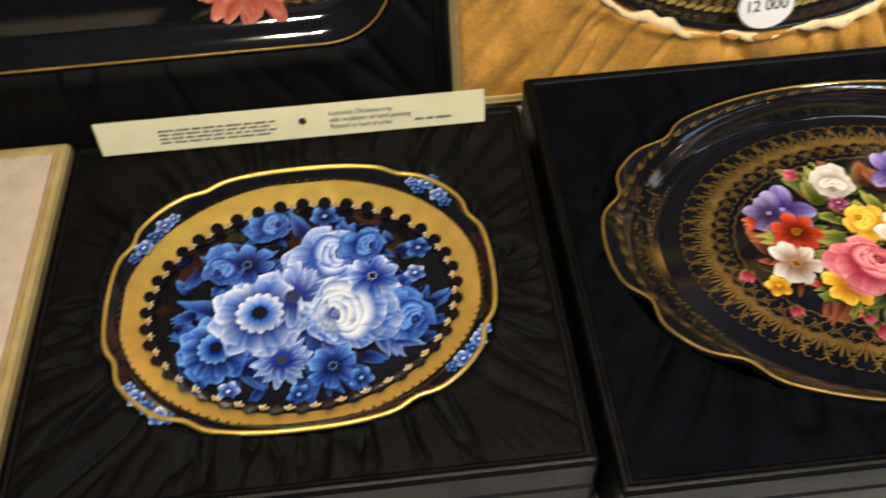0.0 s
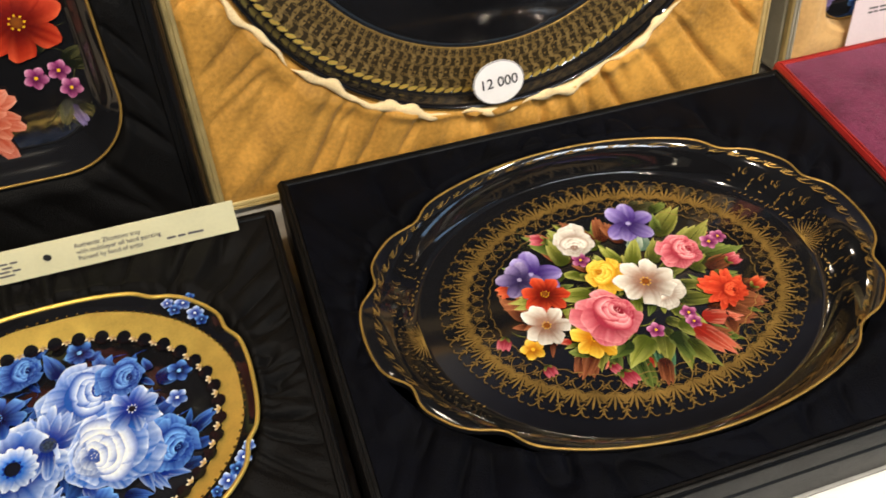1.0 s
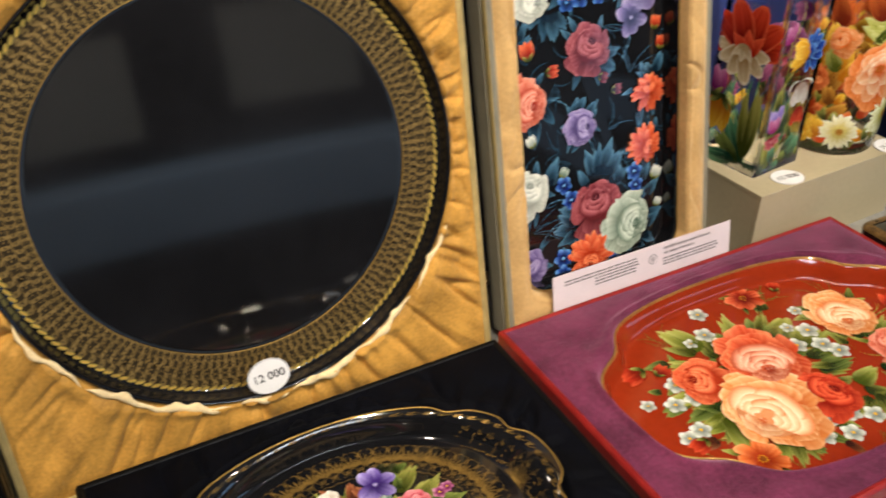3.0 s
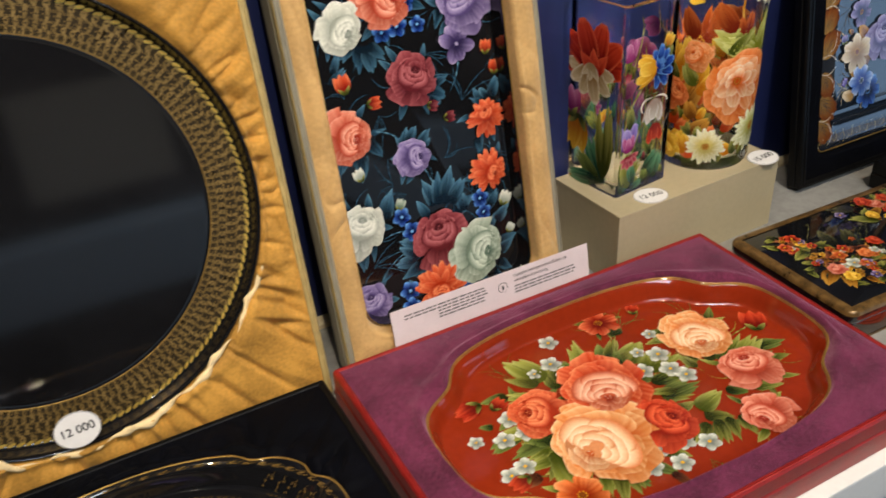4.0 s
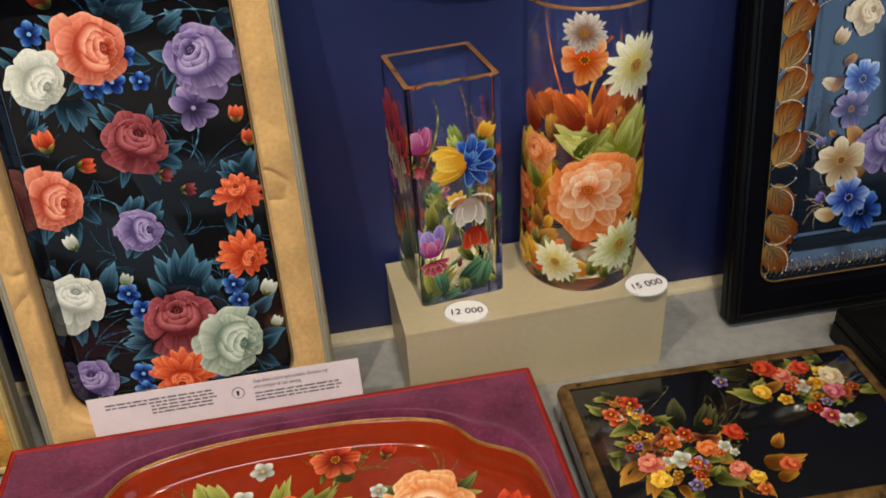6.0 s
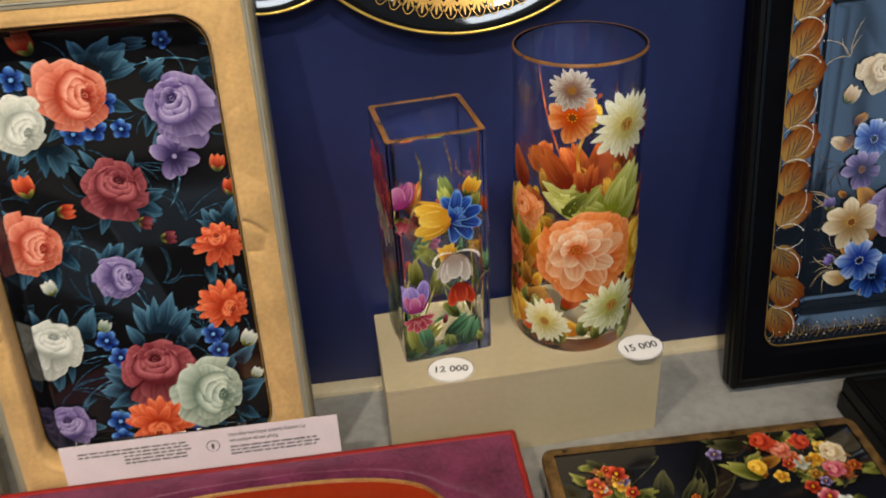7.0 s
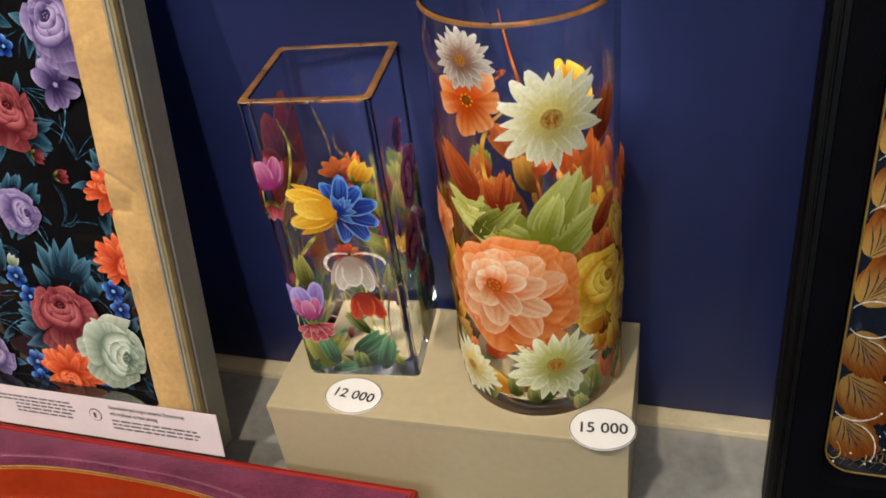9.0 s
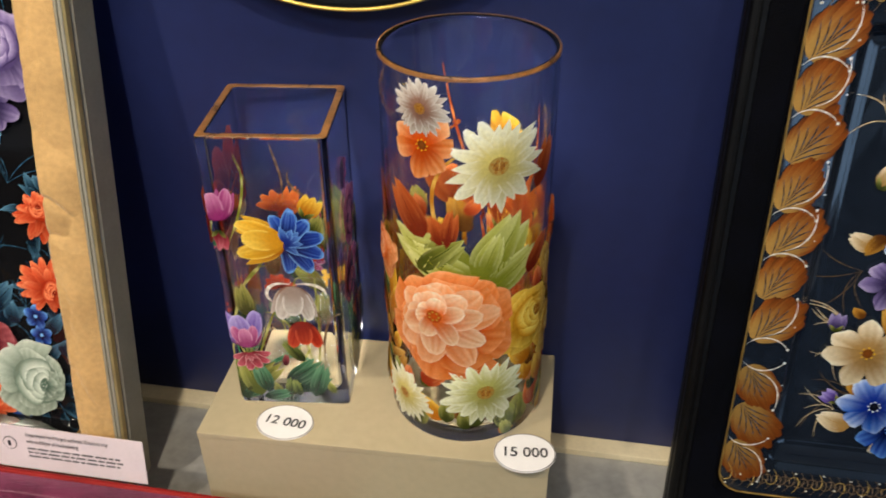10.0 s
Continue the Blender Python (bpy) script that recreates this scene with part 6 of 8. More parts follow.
vase_art.twig([(-0.0373, 0.1269), (-0.0196, 0.1508), (-0.0039, 0.1626), (-0.0112, 0.1792)], "olive", .0012)
vase_art.twig([(-0.0436, 0.0094), (-0.0192, 0.0778), (-0.0018, 0.1397), (0.0113, 0.1283)], "olive", .0010)
vase_art.twig([(-0.0547, 0.0766), (-0.0550, 0.1382), (-0.0525, 0.1836), (-0.0458, 0.2106)], "olive", .0010)
vase_art.twig([(-0.0401, 0.1729), (-0.0214, 0.2059), (-0.0113, 0.2468), (-0.0231, 0.2564)], "olive", .0010)
vase_art.twig([(0.0123, 0.2222), (0.0152, 0.2474), (0.0075, 0.2570), (0.0071, 0.2713)], "sepia", .0010)
vase_art.twig([(0.0325, 0.2226), (0.0218, 0.2275), (0.0140, 0.2374), (0.0196, 0.2474)], "sepia", .0010)
vase_art.twig([(0.0262, 0.1578), (0.0203, 0.1689), (0.0255, 0.1746), (0.0338, 0.1636)], "olive", .0012)
vase_art.twig([(-0.0665, 0.0156), (-0.0648, 0.0763), (-0.0545, 0.1263), (-0.0514, 0.1614)], "olive", .0009)
vase_art.twig([(-0.0585, 0.0159), (-0.0241, 0.0379), (-0.0055, 0.0653), (0.0262, 0.0794)], "emerald", .0014)
vase_art.twig([(0.0207, 0.0189), (0.0337, 0.0796), (0.0296, 0.1168), (0.0304, 0.1522)], "olive", .0009)
vase_art.twig([(0.0333, 0.1580), (0.0233, 0.1520), (0.0246, 0.1405), (0.0323, 0.1465)], "sepia", .0008)
vase_art.twig([(-0.0133, 0.2318), (-0.0202, 0.2467), (-0.0209, 0.2564), (-0.0224, 0.2612)], "sepia", .0008)
vase_art.leaf(0.0200, 0.0119, 0.0315, 0.0534, 0.20, "emerald")
vase_art.leaf(-0.0214, 0.0173, -0.0302, 0.0512, 0.25, "emerald")
vase_art.leaf(0.0135, 0.0528, -0.0040, 0.0783, 0.20, "green")
vase_art.leaf(-0.0309, 0.1027, -0.0332, 0.1388, 0.25, "olive")
vase_art.leaf(0.0312, 0.1857, 0.0401, 0.2073, 0.30, "olive")
vase_art.f("bud", 0.0325, 0.1748, 0.0128, "red", 270)
vase_art.f("bud", 0.0315, 0.2123, 0.0136, "yellow", 60)
vase_art.leaf(-0.0525, 0.1836, -0.0468, 0.1755, 0.50, "emerald")
vase_art.f("tulip", -0.0425, 0.2080, 0.0240, "magenta", 97)
vase_art.f("bud", -0.0440, 0.1830, 0.0120, "pink", 265)
vase_art.f("tulip", 0.0160, 0.0930, 0.0240, "red", 272)
vase_art.f("tulip", 0.0116, 0.1290, 0.0290, "snow", 268)
vase_art.twig([(0.0090, 0.1380), (-0.0120, 0.1430), (-0.0160, 0.1250), (-0.0080, 0.1200)], "snow", .0016)
vase_art.twig([(0.0140, 0.1380), (0.0300, 0.1420), (0.0420, 0.1320), (0.0380, 0.1270)], "snow", .0014)
vase_art.f("tulip", -0.0370, 0.0820, 0.0310, "violet", 95)
vase_art.f("tulip", -0.0350, 0.0760, 0.0200, "magenta", 92)
vase_art.f("fan", -0.0340, 0.0640, 0.0200, "pink", 280)
vase_art.f("fan", 0.0090, 0.1824, 0.0350, "blue", -5)
vase_art.f("fan", 0.0110, 0.1830, 0.0300, "blue", 62)
vase_art.f("tulip", 0.0000, 0.1830, 0.0320, "yellow", 178)
vase_art.leaf(-0.0300, 0.0120, -0.0420, 0.0600, 0.26, "lime")
vase_art.leaf(-0.0050, 0.0280, 0.0300, 0.0560, 0.20, "emerald")
for k in range(11):
    fu, fv, fl = random.uniform(-0.044, 0.044), random.uniform(0.004, 0.08), random.uniform(0.03, 0.10)
    vase_art.twig([(fu, fv), (fu + random.uniform(-0.02, 0.02), fv + 0.5 * fl), (fu + random.uniform(-0.025, 0.025), fv + fl), (fu + random.uniform(-0.03, 0.03), fv + 0.9 * fl)], random.choice(("olive", "green", "emerald", "sepia", "lime")), random.uniform(0.0005, 0.0011))
for k in range(7):
    fu, fv, ft, fl = random.uniform(-0.044, 0.044), random.uniform(0.006, 0.05), random.uniform(0.6, 2.5), random.uniform(0.012, 0.03)
    vase_art.leaf(fu, fv, fu + fl * math.cos(ft), fv + fl * math.sin(ft), 0.22, random.choice(("emerald", "green", "olive", "wine", "lime")))
vase_art.done()

vase_back_art = Picture(vase, 0.0, lambda u, v, w: (max(-0.0495, min(0.0495, u)), 0.0515 + w, v), mat=VASE_PAINT)
for k in range(16):
    fu, fv, ft, fl = random.uniform(-0.044, 0.044), random.uniform(0.006, 0.15), random.uniform(0.8, 2.3), random.uniform(0.02, 0.05)
    vase_back_art.leaf(fu, fv, fu + fl * math.cos(ft), fv + fl * math.sin(ft), 0.22, random.choice(("emerald", "green", "olive", "wine", "rust", "sepia", "lime")))
for fu, fv, fr, fp, fa in ((-0.022, 0.150, 0.022, "rust", 80), (0.020, 0.130, 0.020, "wine", 110), (0.0, 0.09, 0.020, "magenta", 60), (0.028, 0.07, 0.018, "yellow", 120), (-0.03, 0.06, 0.018, "red", 95)):
    vase_back_art.f("fan", fu, fv, fr, fp, fa)
vase_back_art.done()

vase_side_art = Picture(vase, 0.0, lambda u, v, w: (-0.0515 - w, max(-0.0495, min(0.0495, -u)), v), mat=VASE_PAINT)
vase_side_art.leaf(0.0245, 0.0138, -0.0134, 0.0824, 0.18, "emerald")
vase_side_art.leaf(0.0187, 0.0112, -0.0306, 0.0505, 0.20, "green")
vase_side_art.leaf(0.0241, 0.0222, 0.0243, 0.1359, 0.12, "olive")
vase_side_art.leaf(0.0126, 0.0171, -0.0486, 0.0080, 0.20, "emerald")
vase_side_art.twig([(0.0241, 0.0222), (0.0092, 0.0991), (-0.0043, 0.1568)], "olive", .0012)
vase_side_art.twig([(0.0184, 0.0197), (-0.0245, 0.0529), (-0.0313, 0.0839)], "olive", .0012)
vase_side_art.twig([(0.0302, 0.0163), (0.0207, 0.0954), (0.0322, 0.1905)], "emerald", .0014)
vase_side_art.f("fan", 0.0006, 0.1735, 0.0792, "red", 95)
vase_side_art.f("fan", -0.0054, 0.1865, 0.0526, "cream", 265)
vase_side_art.f("bud", -0.0313, 0.0839, 0.0353, "yellow", 260)
vase_side_art.f("bud", -0.0440, 0.1201, 0.0291, "magenta", 90)
vase_side_art.done()

vase_right_art = Picture(vase, 0.0, lambda u, v, w: (0.0515 + w, max(-0.0495, min(0.0495, u)), v), mat=VASE_PAINT)
vase_right_art.leaf(0.0000, 0.0053, -0.0067, 0.1000, 0.12, "emerald")
vase_right_art.leaf(0.0067, 0.0053, 0.0200, 0.0789, 0.15, "green")
vase_right_art.leaf(-0.0067, 0.0053, -0.0200, 0.0684, 0.15, "olive")
vase_right_art.twig([(0.0000, 0.0053), (-0.0067, 0.1316), (0.0067, 0.1947)], "olive", .0012)
vase_right_art.f("rose", 0.0067, 0.1737, 0.0300, "magenta")
vase_right_art.f("rose", -0.0133, 0.1211, 0.0260, "wine")
vase_right_art.f("bud", 0.0133, 0.0789, 0.0200, "rust")
vase_right_art.f("bud", -0.0067, 0.2211, 0.0200, "magenta")
for k in range(15):
    fu, fv, ft, fl = random.uniform(-0.044, 0.044), random.uniform(0.006, 0.16), random.uniform(0.8, 2.3), random.uniform(0.02, 0.05)
    vase_right_art.leaf(fu, fv, fu + fl * math.cos(ft), fv + fl * math.sin(ft), 0.2, random.choice(("emerald", "green", "olive", "wine", "rust", "magenta", "violet")))
vase_right_art.done()

cylinder_art = Picture(tall_vase, 0.0, lambda u, v, w: ((0.0674 + w) * math.sin(u / 0.0672), -(0.0674 + w) * math.cos(u / 0.0672), v), mat=VASE_PAINT)
cylinder_art.leaf(0.0159, 0.1805, -0.0549, 0.2130, 0.32, "leafy")
cylinder_art.leaf(0.0205, 0.1694, -0.0411, 0.2017, 0.26, "leafy")
cylinder_art.leaf(0.0204, 0.1748, 0.0540, 0.2328, 0.38, "leafy")
cylinder_art.leaf(0.0250, 0.1662, 0.0693, 0.1959, 0.30, "leafy")
cylinder_art.leaf(0.0203, 0.1802, 0.0349, 0.2187, 0.30, "leafy")
cylinder_art.leaf(-0.0695, 0.0583, -0.0881, 0.0692, 0.35, "olive")
cylinder_art.leaf(-0.0882, 0.0947, -0.0600, 0.1507, 0.30, "gold")
cylinder_art.leaf(0.0606, 0.1735, 0.0812, 0.2053, 0.25, "rust")
cylinder_art.leaf(0.0649, 0.2479, 0.0799, 0.2880, 0.20, "rust")
cylinder_art.leaf(-0.0101, 0.2044, -0.0188, 0.2322, 0.30, "rust")
cylinder_art.leaf(-0.0057, 0.2052, -0.0013, 0.2402, 0.20, "rust")
cylinder_art.leaf(-0.0241, 0.2108, -0.0519, 0.2539, 0.30, "rust")
cylinder_art.leaf(0.1071, 0.0041, 0.0767, 0.0697, 0.30, "olive")
cylinder_art.twig([(0.0204, 0.1748), (-0.0290, 0.2192), (-0.0273, 0.2767), (0.0146, 0.2886)], "gold", .0016)
cylinder_art.twig([(0.0296, 0.1626), (0.0242, 0.2056), (0.0194, 0.2357)], "rust", .0012)
cylinder_art.twig([(-0.0011, 0.3096), (0.0104, 0.3142), (-0.0051, 0.3029)], "rust", .0012)
cylinder_art.f("open", -0.0231, 0.2889, 0.0263, "sunset", 0)
cylinder_art.f("daisy", -0.0238, 0.3166, 0.0219, "snow")
cylinder_art.f("rose", -0.0695, 0.1755, 0.0158, "sunset")
cylinder_art.f("rose", 0.0638, 0.1269, 0.0368, "yellow", 20)
cylinder_art.f("daisy", -0.0473, 0.0422, 0.0289, "daisy")
cylinder_art.leaf(0.0536, 0.0118, 0.0583, 0.0495, 0.50, "olive")
cylinder_art.leaf(0.0503, 0.0136, 0.0403, 0.0487, 0.40, "lime")
cylinder_art.leaf(0.0081, 0.0315, -0.0066, 0.0558, 0.30, "gold")
cylinder_art.f("daisy", 0.0261, 0.0628, 0.0368, "palegreen")
cylinder_art.f("fullpeony", -0.0070, 0.1337, 0.0560, "sunset", 135)
cylinder_art.f("daisy", 0.0310, 0.2760, 0.0368, "daisy")
cylinder_art.f("rose", -0.0726, 0.1797, 0.0233, "sunset")
cylinder_art.f("rose", -0.1047, 0.0334, 0.0219, "yellow")
cylinder_art.leaf(-0.0979, 0.1330, -0.1250, 0.1722, 0.30, "olive")
cylinder_art.leaf(-0.0986, 0.0878, -0.1450, 0.1119, 0.30, "olive")
cylinder_art.leaf(-0.0839, 0.0860, -0.1115, 0.0897, 0.30, "lime")
cylinder_art.leaf(-0.0303, 0.1810, 0.0075, 0.2157, 0.30, "lime")
cylinder_art.f("rose", -0.0723, 0.1786, 0.0177, "sunset")
cylinder_art.leaf(-0.0769, 0.2002, -0.0950, 0.2446, 0.35, "rust")
for k in range(46):
    fa, fv, ft, fl = random.uniform(-0.105, 0.105), random.uniform(0.006, 0.085), random.uniform(0.6, 2.5), random.uniform(0.018, 0.034)
    cylinder_art.leaf(fa, fv, fa + fl * math.cos(ft), fv + fl * math.sin(ft), 0.36, random.choice(("olive", "gold", "yellow", "lime", "orange")))
cylinder_art.done()

cylinder_back_art = Picture(tall_vase, 0.0, lambda u, v, w: ((0.0674 + w) * math.sin(u / 0.0672), -(0.0674 + w) * math.cos(u / 0.0672), v), mat=VASE_PAINT)
cylinder_back_art.leaf(0.1788, 0.1445, 0.2000, 0.2017, 0.25, "rust")
cylinder_back_art.leaf(0.1721, 0.1455, 0.1542, 0.2140, 0.20, "rust")
cylinder_back_art.leaf(0.2054, 0.1512, 0.2339, 0.1782, 0.30, "rust")
cylinder_back_art.leaf(0.2193, 0.1677, 0.2604, 0.2083, 0.30, "rust")
cylinder_back_art.leaf(0.2036, 0.0653, 0.2505, 0.1168, 0.30, "olive")
cylinder_back_art.leaf(0.1617, 0.0706, 0.1200, 0.1271, 0.30, "gold")
cylinder_back_art.leaf(0.2166, -0.0091, 0.2612, 0.0585, 0.30, "gold")
cylinder_back_art.leaf(0.1582, -0.0032, 0.1115, 0.0630, 0.30, "olive")
cylinder_back_art.leaf(0.1948, -0.0109, 0.2408, -0.0369, 0.35, "yellow")
cylinder_back_art.leaf(0.1867, -0.0460, 0.2027, 0.0237, 0.30, "orange")
cylinder_back_art.leaf(0.1602, 0.0385, 0.1282, 0.0926, 0.35, "orange")
cylinder_back_art.leaf(0.2611, 0.0746, 0.2736, 0.1351, 0.35, "orange")
cylinder_back_art.leaf(0.2415, 0.0977, 0.2606, 0.1585, 0.35, "rust")
cylinder_back_art.leaf(0.1416, 0.1395, 0.1267, 0.1888, 0.30, "orange")
cylinder_back_art.leaf(0.2044, 0.1053, 0.1788, 0.1445, 0.35, "orange")
cylinder_back_art.leaf(0.2248, 0.0356, 0.2038, 0.0734, 0.35, "gold")
cylinder_back_art.leaf(0.1169, -0.0148, 0.1092, 0.0485, 0.35, "yellow")
cylinder_back_art.leaf(0.2760, -0.0168, 0.2852, 0.0401, 0.35, "gold")
cylinder_back_art.leaf(0.1926, 0.1656, 0.2130, 0.1956, 0.35, "orange")
cylinder_back_art.twig([(0.2057, 0.1660), (0.2345, 0.2412), (0.2425, 0.3018)], "rust", .0012)
cylinder_back_art.twig([(0.1662, 0.1688), (0.1398, 0.2318), (0.1473, 0.2819)], "rust", .0012)
cylinder_back_art.f("rose", 0.1871, 0.2364, 0.0272, "yellow")
cylinder_back_art.f("rose", 0.2341, 0.1926, 0.0177, "orange")
cylinder_back_art.f("rose", 0.1967, 0.0651, 0.0355, "orange")
cylinder_back_art.f("rose", 0.1482, -0.0338, 0.0272, "yellow")
# side_fill: strokes that go on round the sides and the back
for k in range(140):
    fa = random.choice((-1, 1)) * random.uniform(0.062, 0.205)
    fv = random.uniform(0.010, 0.160)
    ft = random.uniform(0.7, 2.4)
    fl = random.uniform(0.022, 0.048)
    cylinder_back_art.leaf(fa, fv, fa + fl * math.cos(ft), fv + fl * math.sin(ft), 0.36, random.choice(("yellow", "orange", "yellow", "gold", "lime", "peach", "orange", "yellow")))
for fa, fv, fr, fp in ((0.105, 0.10, 0.030, "yellow"), (0.125, 0.19, 0.024, "orange"), (-0.10, 0.12, 0.026, "orange"), (-0.13, 0.06, 0.026, "yellow"), (0.15, 0.05, 0.024, "daisy")):
    cylinder_back_art.f("rose", fa, fv, fr, fp)
cylinder_back_art.done()

casket_art = Picture(casket, 0.0552, lambda u, v, w: (max(0.014, min(0.338, u)), max(0.014, min(0.202, v)), w), spray=('gold', 'russet', 'olive'))
casket_art.leaf(0.0932, 0.0759, 0.0778, 0.0748, 0.36, "gold")
casket_art.leaf(0.1406, 0.0602, 0.1192, 0.0461, 0.36, "gold")
casket_art.leaf(0.0883, 0.0602, 0.0778, 0.0519, 0.36, "gold")
casket_art.leaf(0.0576, 0.0476, 0.0738, 0.0366, 0.36, "olive")
casket_art.leaf(0.1157, 0.0923, 0.0973, 0.0825, 0.36, "olive")
casket_art.leaf(0.1294, 0.0527, 0.1318, 0.0677, 0.36, "olive")
casket_art.leaf(0.0868, 0.0704, 0.1113, 0.0669, 0.36, "darkleaf")
casket_art.leaf(0.1024, 0.0855, 0.0848, 0.0736, 0.36, "olive")
casket_art.leaf(0.1387, 0.0900, 0.1168, 0.0906, 0.36, "russet")
casket_art.leaf(0.0709, 0.0933, 0.0560, 0.0782, 0.36, "gold")
casket_art.leaf(0.1405, 0.0548, 0.1248, 0.0433, 0.36, "russet")
casket_art.leaf(0.1005, 0.0975, 0.1027, 0.1088, 0.36, "olive")
casket_art.leaf(0.0855, 0.1128, 0.0818, 0.0967, 0.36, "darkleaf")
casket_art.leaf(0.0621, 0.0741, 0.0767, 0.0754, 0.36, "gold")
casket_art.leaf(0.1034, 0.1028, 0.0916, 0.1212, 0.36, "gold")
casket_art.leaf(0.0794, 0.0805, 0.0662, 0.0838, 0.36, "gold")
casket_art.leaf(0.1950, 0.0772, 0.2112, 0.0964, 0.36, "gold")
casket_art.leaf(0.0734, 0.0781, 0.0739, 0.0610, 0.36, "darkleaf")
casket_art.leaf(0.0978, 0.0944, 0.0917, 0.1143, 0.36, "olive")
casket_art.leaf(0.1102, 0.0611, 0.1275, 0.0568, 0.36, "gold")
casket_art.leaf(0.0609, 0.0832, 0.0376, 0.0778, 0.36, "olive")
casket_art.leaf(0.0709, 0.1109, 0.0631, 0.0906, 0.36, "gold")
casket_art.leaf(0.1082, 0.0772, 0.1059, 0.0600, 0.36, "olive")
casket_art.leaf(0.0749, 0.1168, 0.0667, 0.1289, 0.36, "gold")
casket_art.leaf(0.1166, 0.0547, 0.1304, 0.0662, 0.36, "olive")
casket_art.leaf(0.0711, 0.0965, 0.0570, 0.0958, 0.36, "russet")
casket_art.leaf(0.0426, 0.0996, 0.0270, 0.1009, 0.36, "olive")
casket_art.leaf(0.1236, 0.0696, 0.1147, 0.0589, 0.36, "olive")
casket_art.leaf(0.0689, 0.0899, 0.0463, 0.0798, 0.36, "olive")
casket_art.leaf(0.0152, 0.1577, -0.0114, 0.1559, 0.36, "gold")
casket_art.leaf(0.0827, 0.0930, 0.0742, 0.0734, 0.36, "olive")
casket_art.leaf(0.0535, 0.0762, 0.0711, 0.0878, 0.36, "russet")
casket_art.leaf(0.0510, 0.1152, 0.0534, 0.1285, 0.36, "russet")
casket_art.leaf(0.1139, 0.0799, 0.1397, 0.0727, 0.36, "olive")
casket_art.leaf(0.1624, 0.0386, 0.1668, 0.0196, 0.36, "gold")
casket_art.leaf(0.1544, 0.0868, 0.1353, 0.0917, 0.36, "russet")
casket_art.leaf(0.1259, 0.0795, 0.1489, 0.0682, 0.36, "gold")
casket_art.leaf(0.0848, 0.1041, 0.0603, 0.1029, 0.36, "russet")
casket_art.leaf(0.1454, 0.0844, 0.1626, 0.0874, 0.36, "darkleaf")
casket_art.leaf(0.0362, 0.0713, 0.0487, 0.0828, 0.36, "darkleaf")
casket_art.leaf(0.0831, 0.0895, 0.0863, 0.1001, 0.36, "darkleaf")
casket_art.leaf(0.1477, 0.0878, 0.1496, 0.0734, 0.36, "darkleaf")
casket_art.leaf(0.1310, 0.0814, 0.1178, 0.0768, 0.36, "darkleaf")
casket_art.leaf(0.0727, 0.0935, 0.0900, 0.0872, 0.36, "russet")
casket_art.leaf(0.1336, 0.0880, 0.1461, 0.0706, 0.36, "olive")
casket_art.leaf(0.0622, 0.1052, 0.0854, 0.1117, 0.36, "gold")
casket_art.leaf(0.0654, 0.1469, 0.0618, 0.1689, 0.36, "russet")
casket_art.leaf(0.0304, 0.0981, 0.0291, 0.0778, 0.36, "olive")
casket_art.leaf(0.1036, 0.1050, 0.1206, 0.1092, 0.36, "gold")
casket_art.leaf(0.0990, 0.0872, 0.0822, 0.0781, 0.36, "russet")
casket_art.leaf(0.1304, 0.1032, 0.1149, 0.1143, 0.36, "russet")
casket_art.leaf(0.1307, 0.0894, 0.1495, 0.1066, 0.36, "gold")
casket_art.leaf(0.0956, 0.1181, 0.0729, 0.1055, 0.36, "russet")
casket_art.leaf(0.1280, 0.1033, 0.1494, 0.1008, 0.36, "russet")
casket_art.leaf(0.0800, 0.1121, 0.0827, 0.0930, 0.36, "olive")
casket_art.leaf(0.1328, 0.0706, 0.1102, 0.0729, 0.36, "darkleaf")
casket_art.leaf(0.1024, 0.0357, 0.0820, 0.0326, 0.36, "olive")
casket_art.leaf(0.0928, 0.1357, 0.1043, 0.1195, 0.36, "olive")
casket_art.leaf(0.0699, 0.0787, 0.0674, 0.0590, 0.36, "darkleaf")
casket_art.leaf(0.1799, 0.0376, 0.2042, 0.0465, 0.36, "gold")
casket_art.f("small", 0.1067, 0.0564, 0.0059, "red")
casket_art.f("small", 0.1424, 0.1255, 0.0049, "rust")
casket_art.f("small", 0.0953, 0.1217, 0.0069, "rust")
casket_art.f("small", 0.1461, 0.0898, 0.0075, "white")
casket_art.f("small", 0.1523, 0.0799, 0.0054, "white")
casket_art.f("small", 0.1153, 0.1061, 0.0062, "rust")
casket_art.f("small", 0.1334, 0.0813, 0.0054, "orange")
casket_art.f("small", 0.0782, 0.0725, 0.0040, "yellow")
casket_art.f("small", 0.1371, 0.0817, 0.0061, "orange")
casket_art.f("small", 0.0647, 0.0888, 0.0040, "gold")
casket_art.f("small", 0.1611, 0.0297, 0.0079, "orange")
casket_art.f("small", 0.0836, 0.1047, 0.0047, "rust")
casket_art.f("small", 0.0510, 0.1053, 0.0060, "red")
casket_art.f("small", 0.1050, 0.0690, 0.0053, "coral")
casket_art.f("small", 0.1076, 0.0476, 0.0065, "gold")
casket_art.f("small", 0.1065, 0.1093, 0.0041, "white")
casket_art.f("small", 0.1014, 0.0751, 0.0040, "orange")
casket_art.f("small", 0.1156, 0.0681, 0.0073, "rust")
casket_art.f("small", 0.0762, 0.1174, 0.0048, "yellow")
casket_art.f("small", 0.0815, 0.1413, 0.0076, "red")
casket_art.f("small", 0.0606, 0.1172, 0.0068, "gold")
casket_art.f("small", 0.1050, 0.0626, 0.0046, "rust")
casket_art.f("small", 0.0861, 0.0902, 0.0047, "rust")
casket_art.f("small", 0.0599, 0.1064, 0.0054, "purple")
casket_art.f("small", 0.0723, 0.0786, 0.0059, "coral")
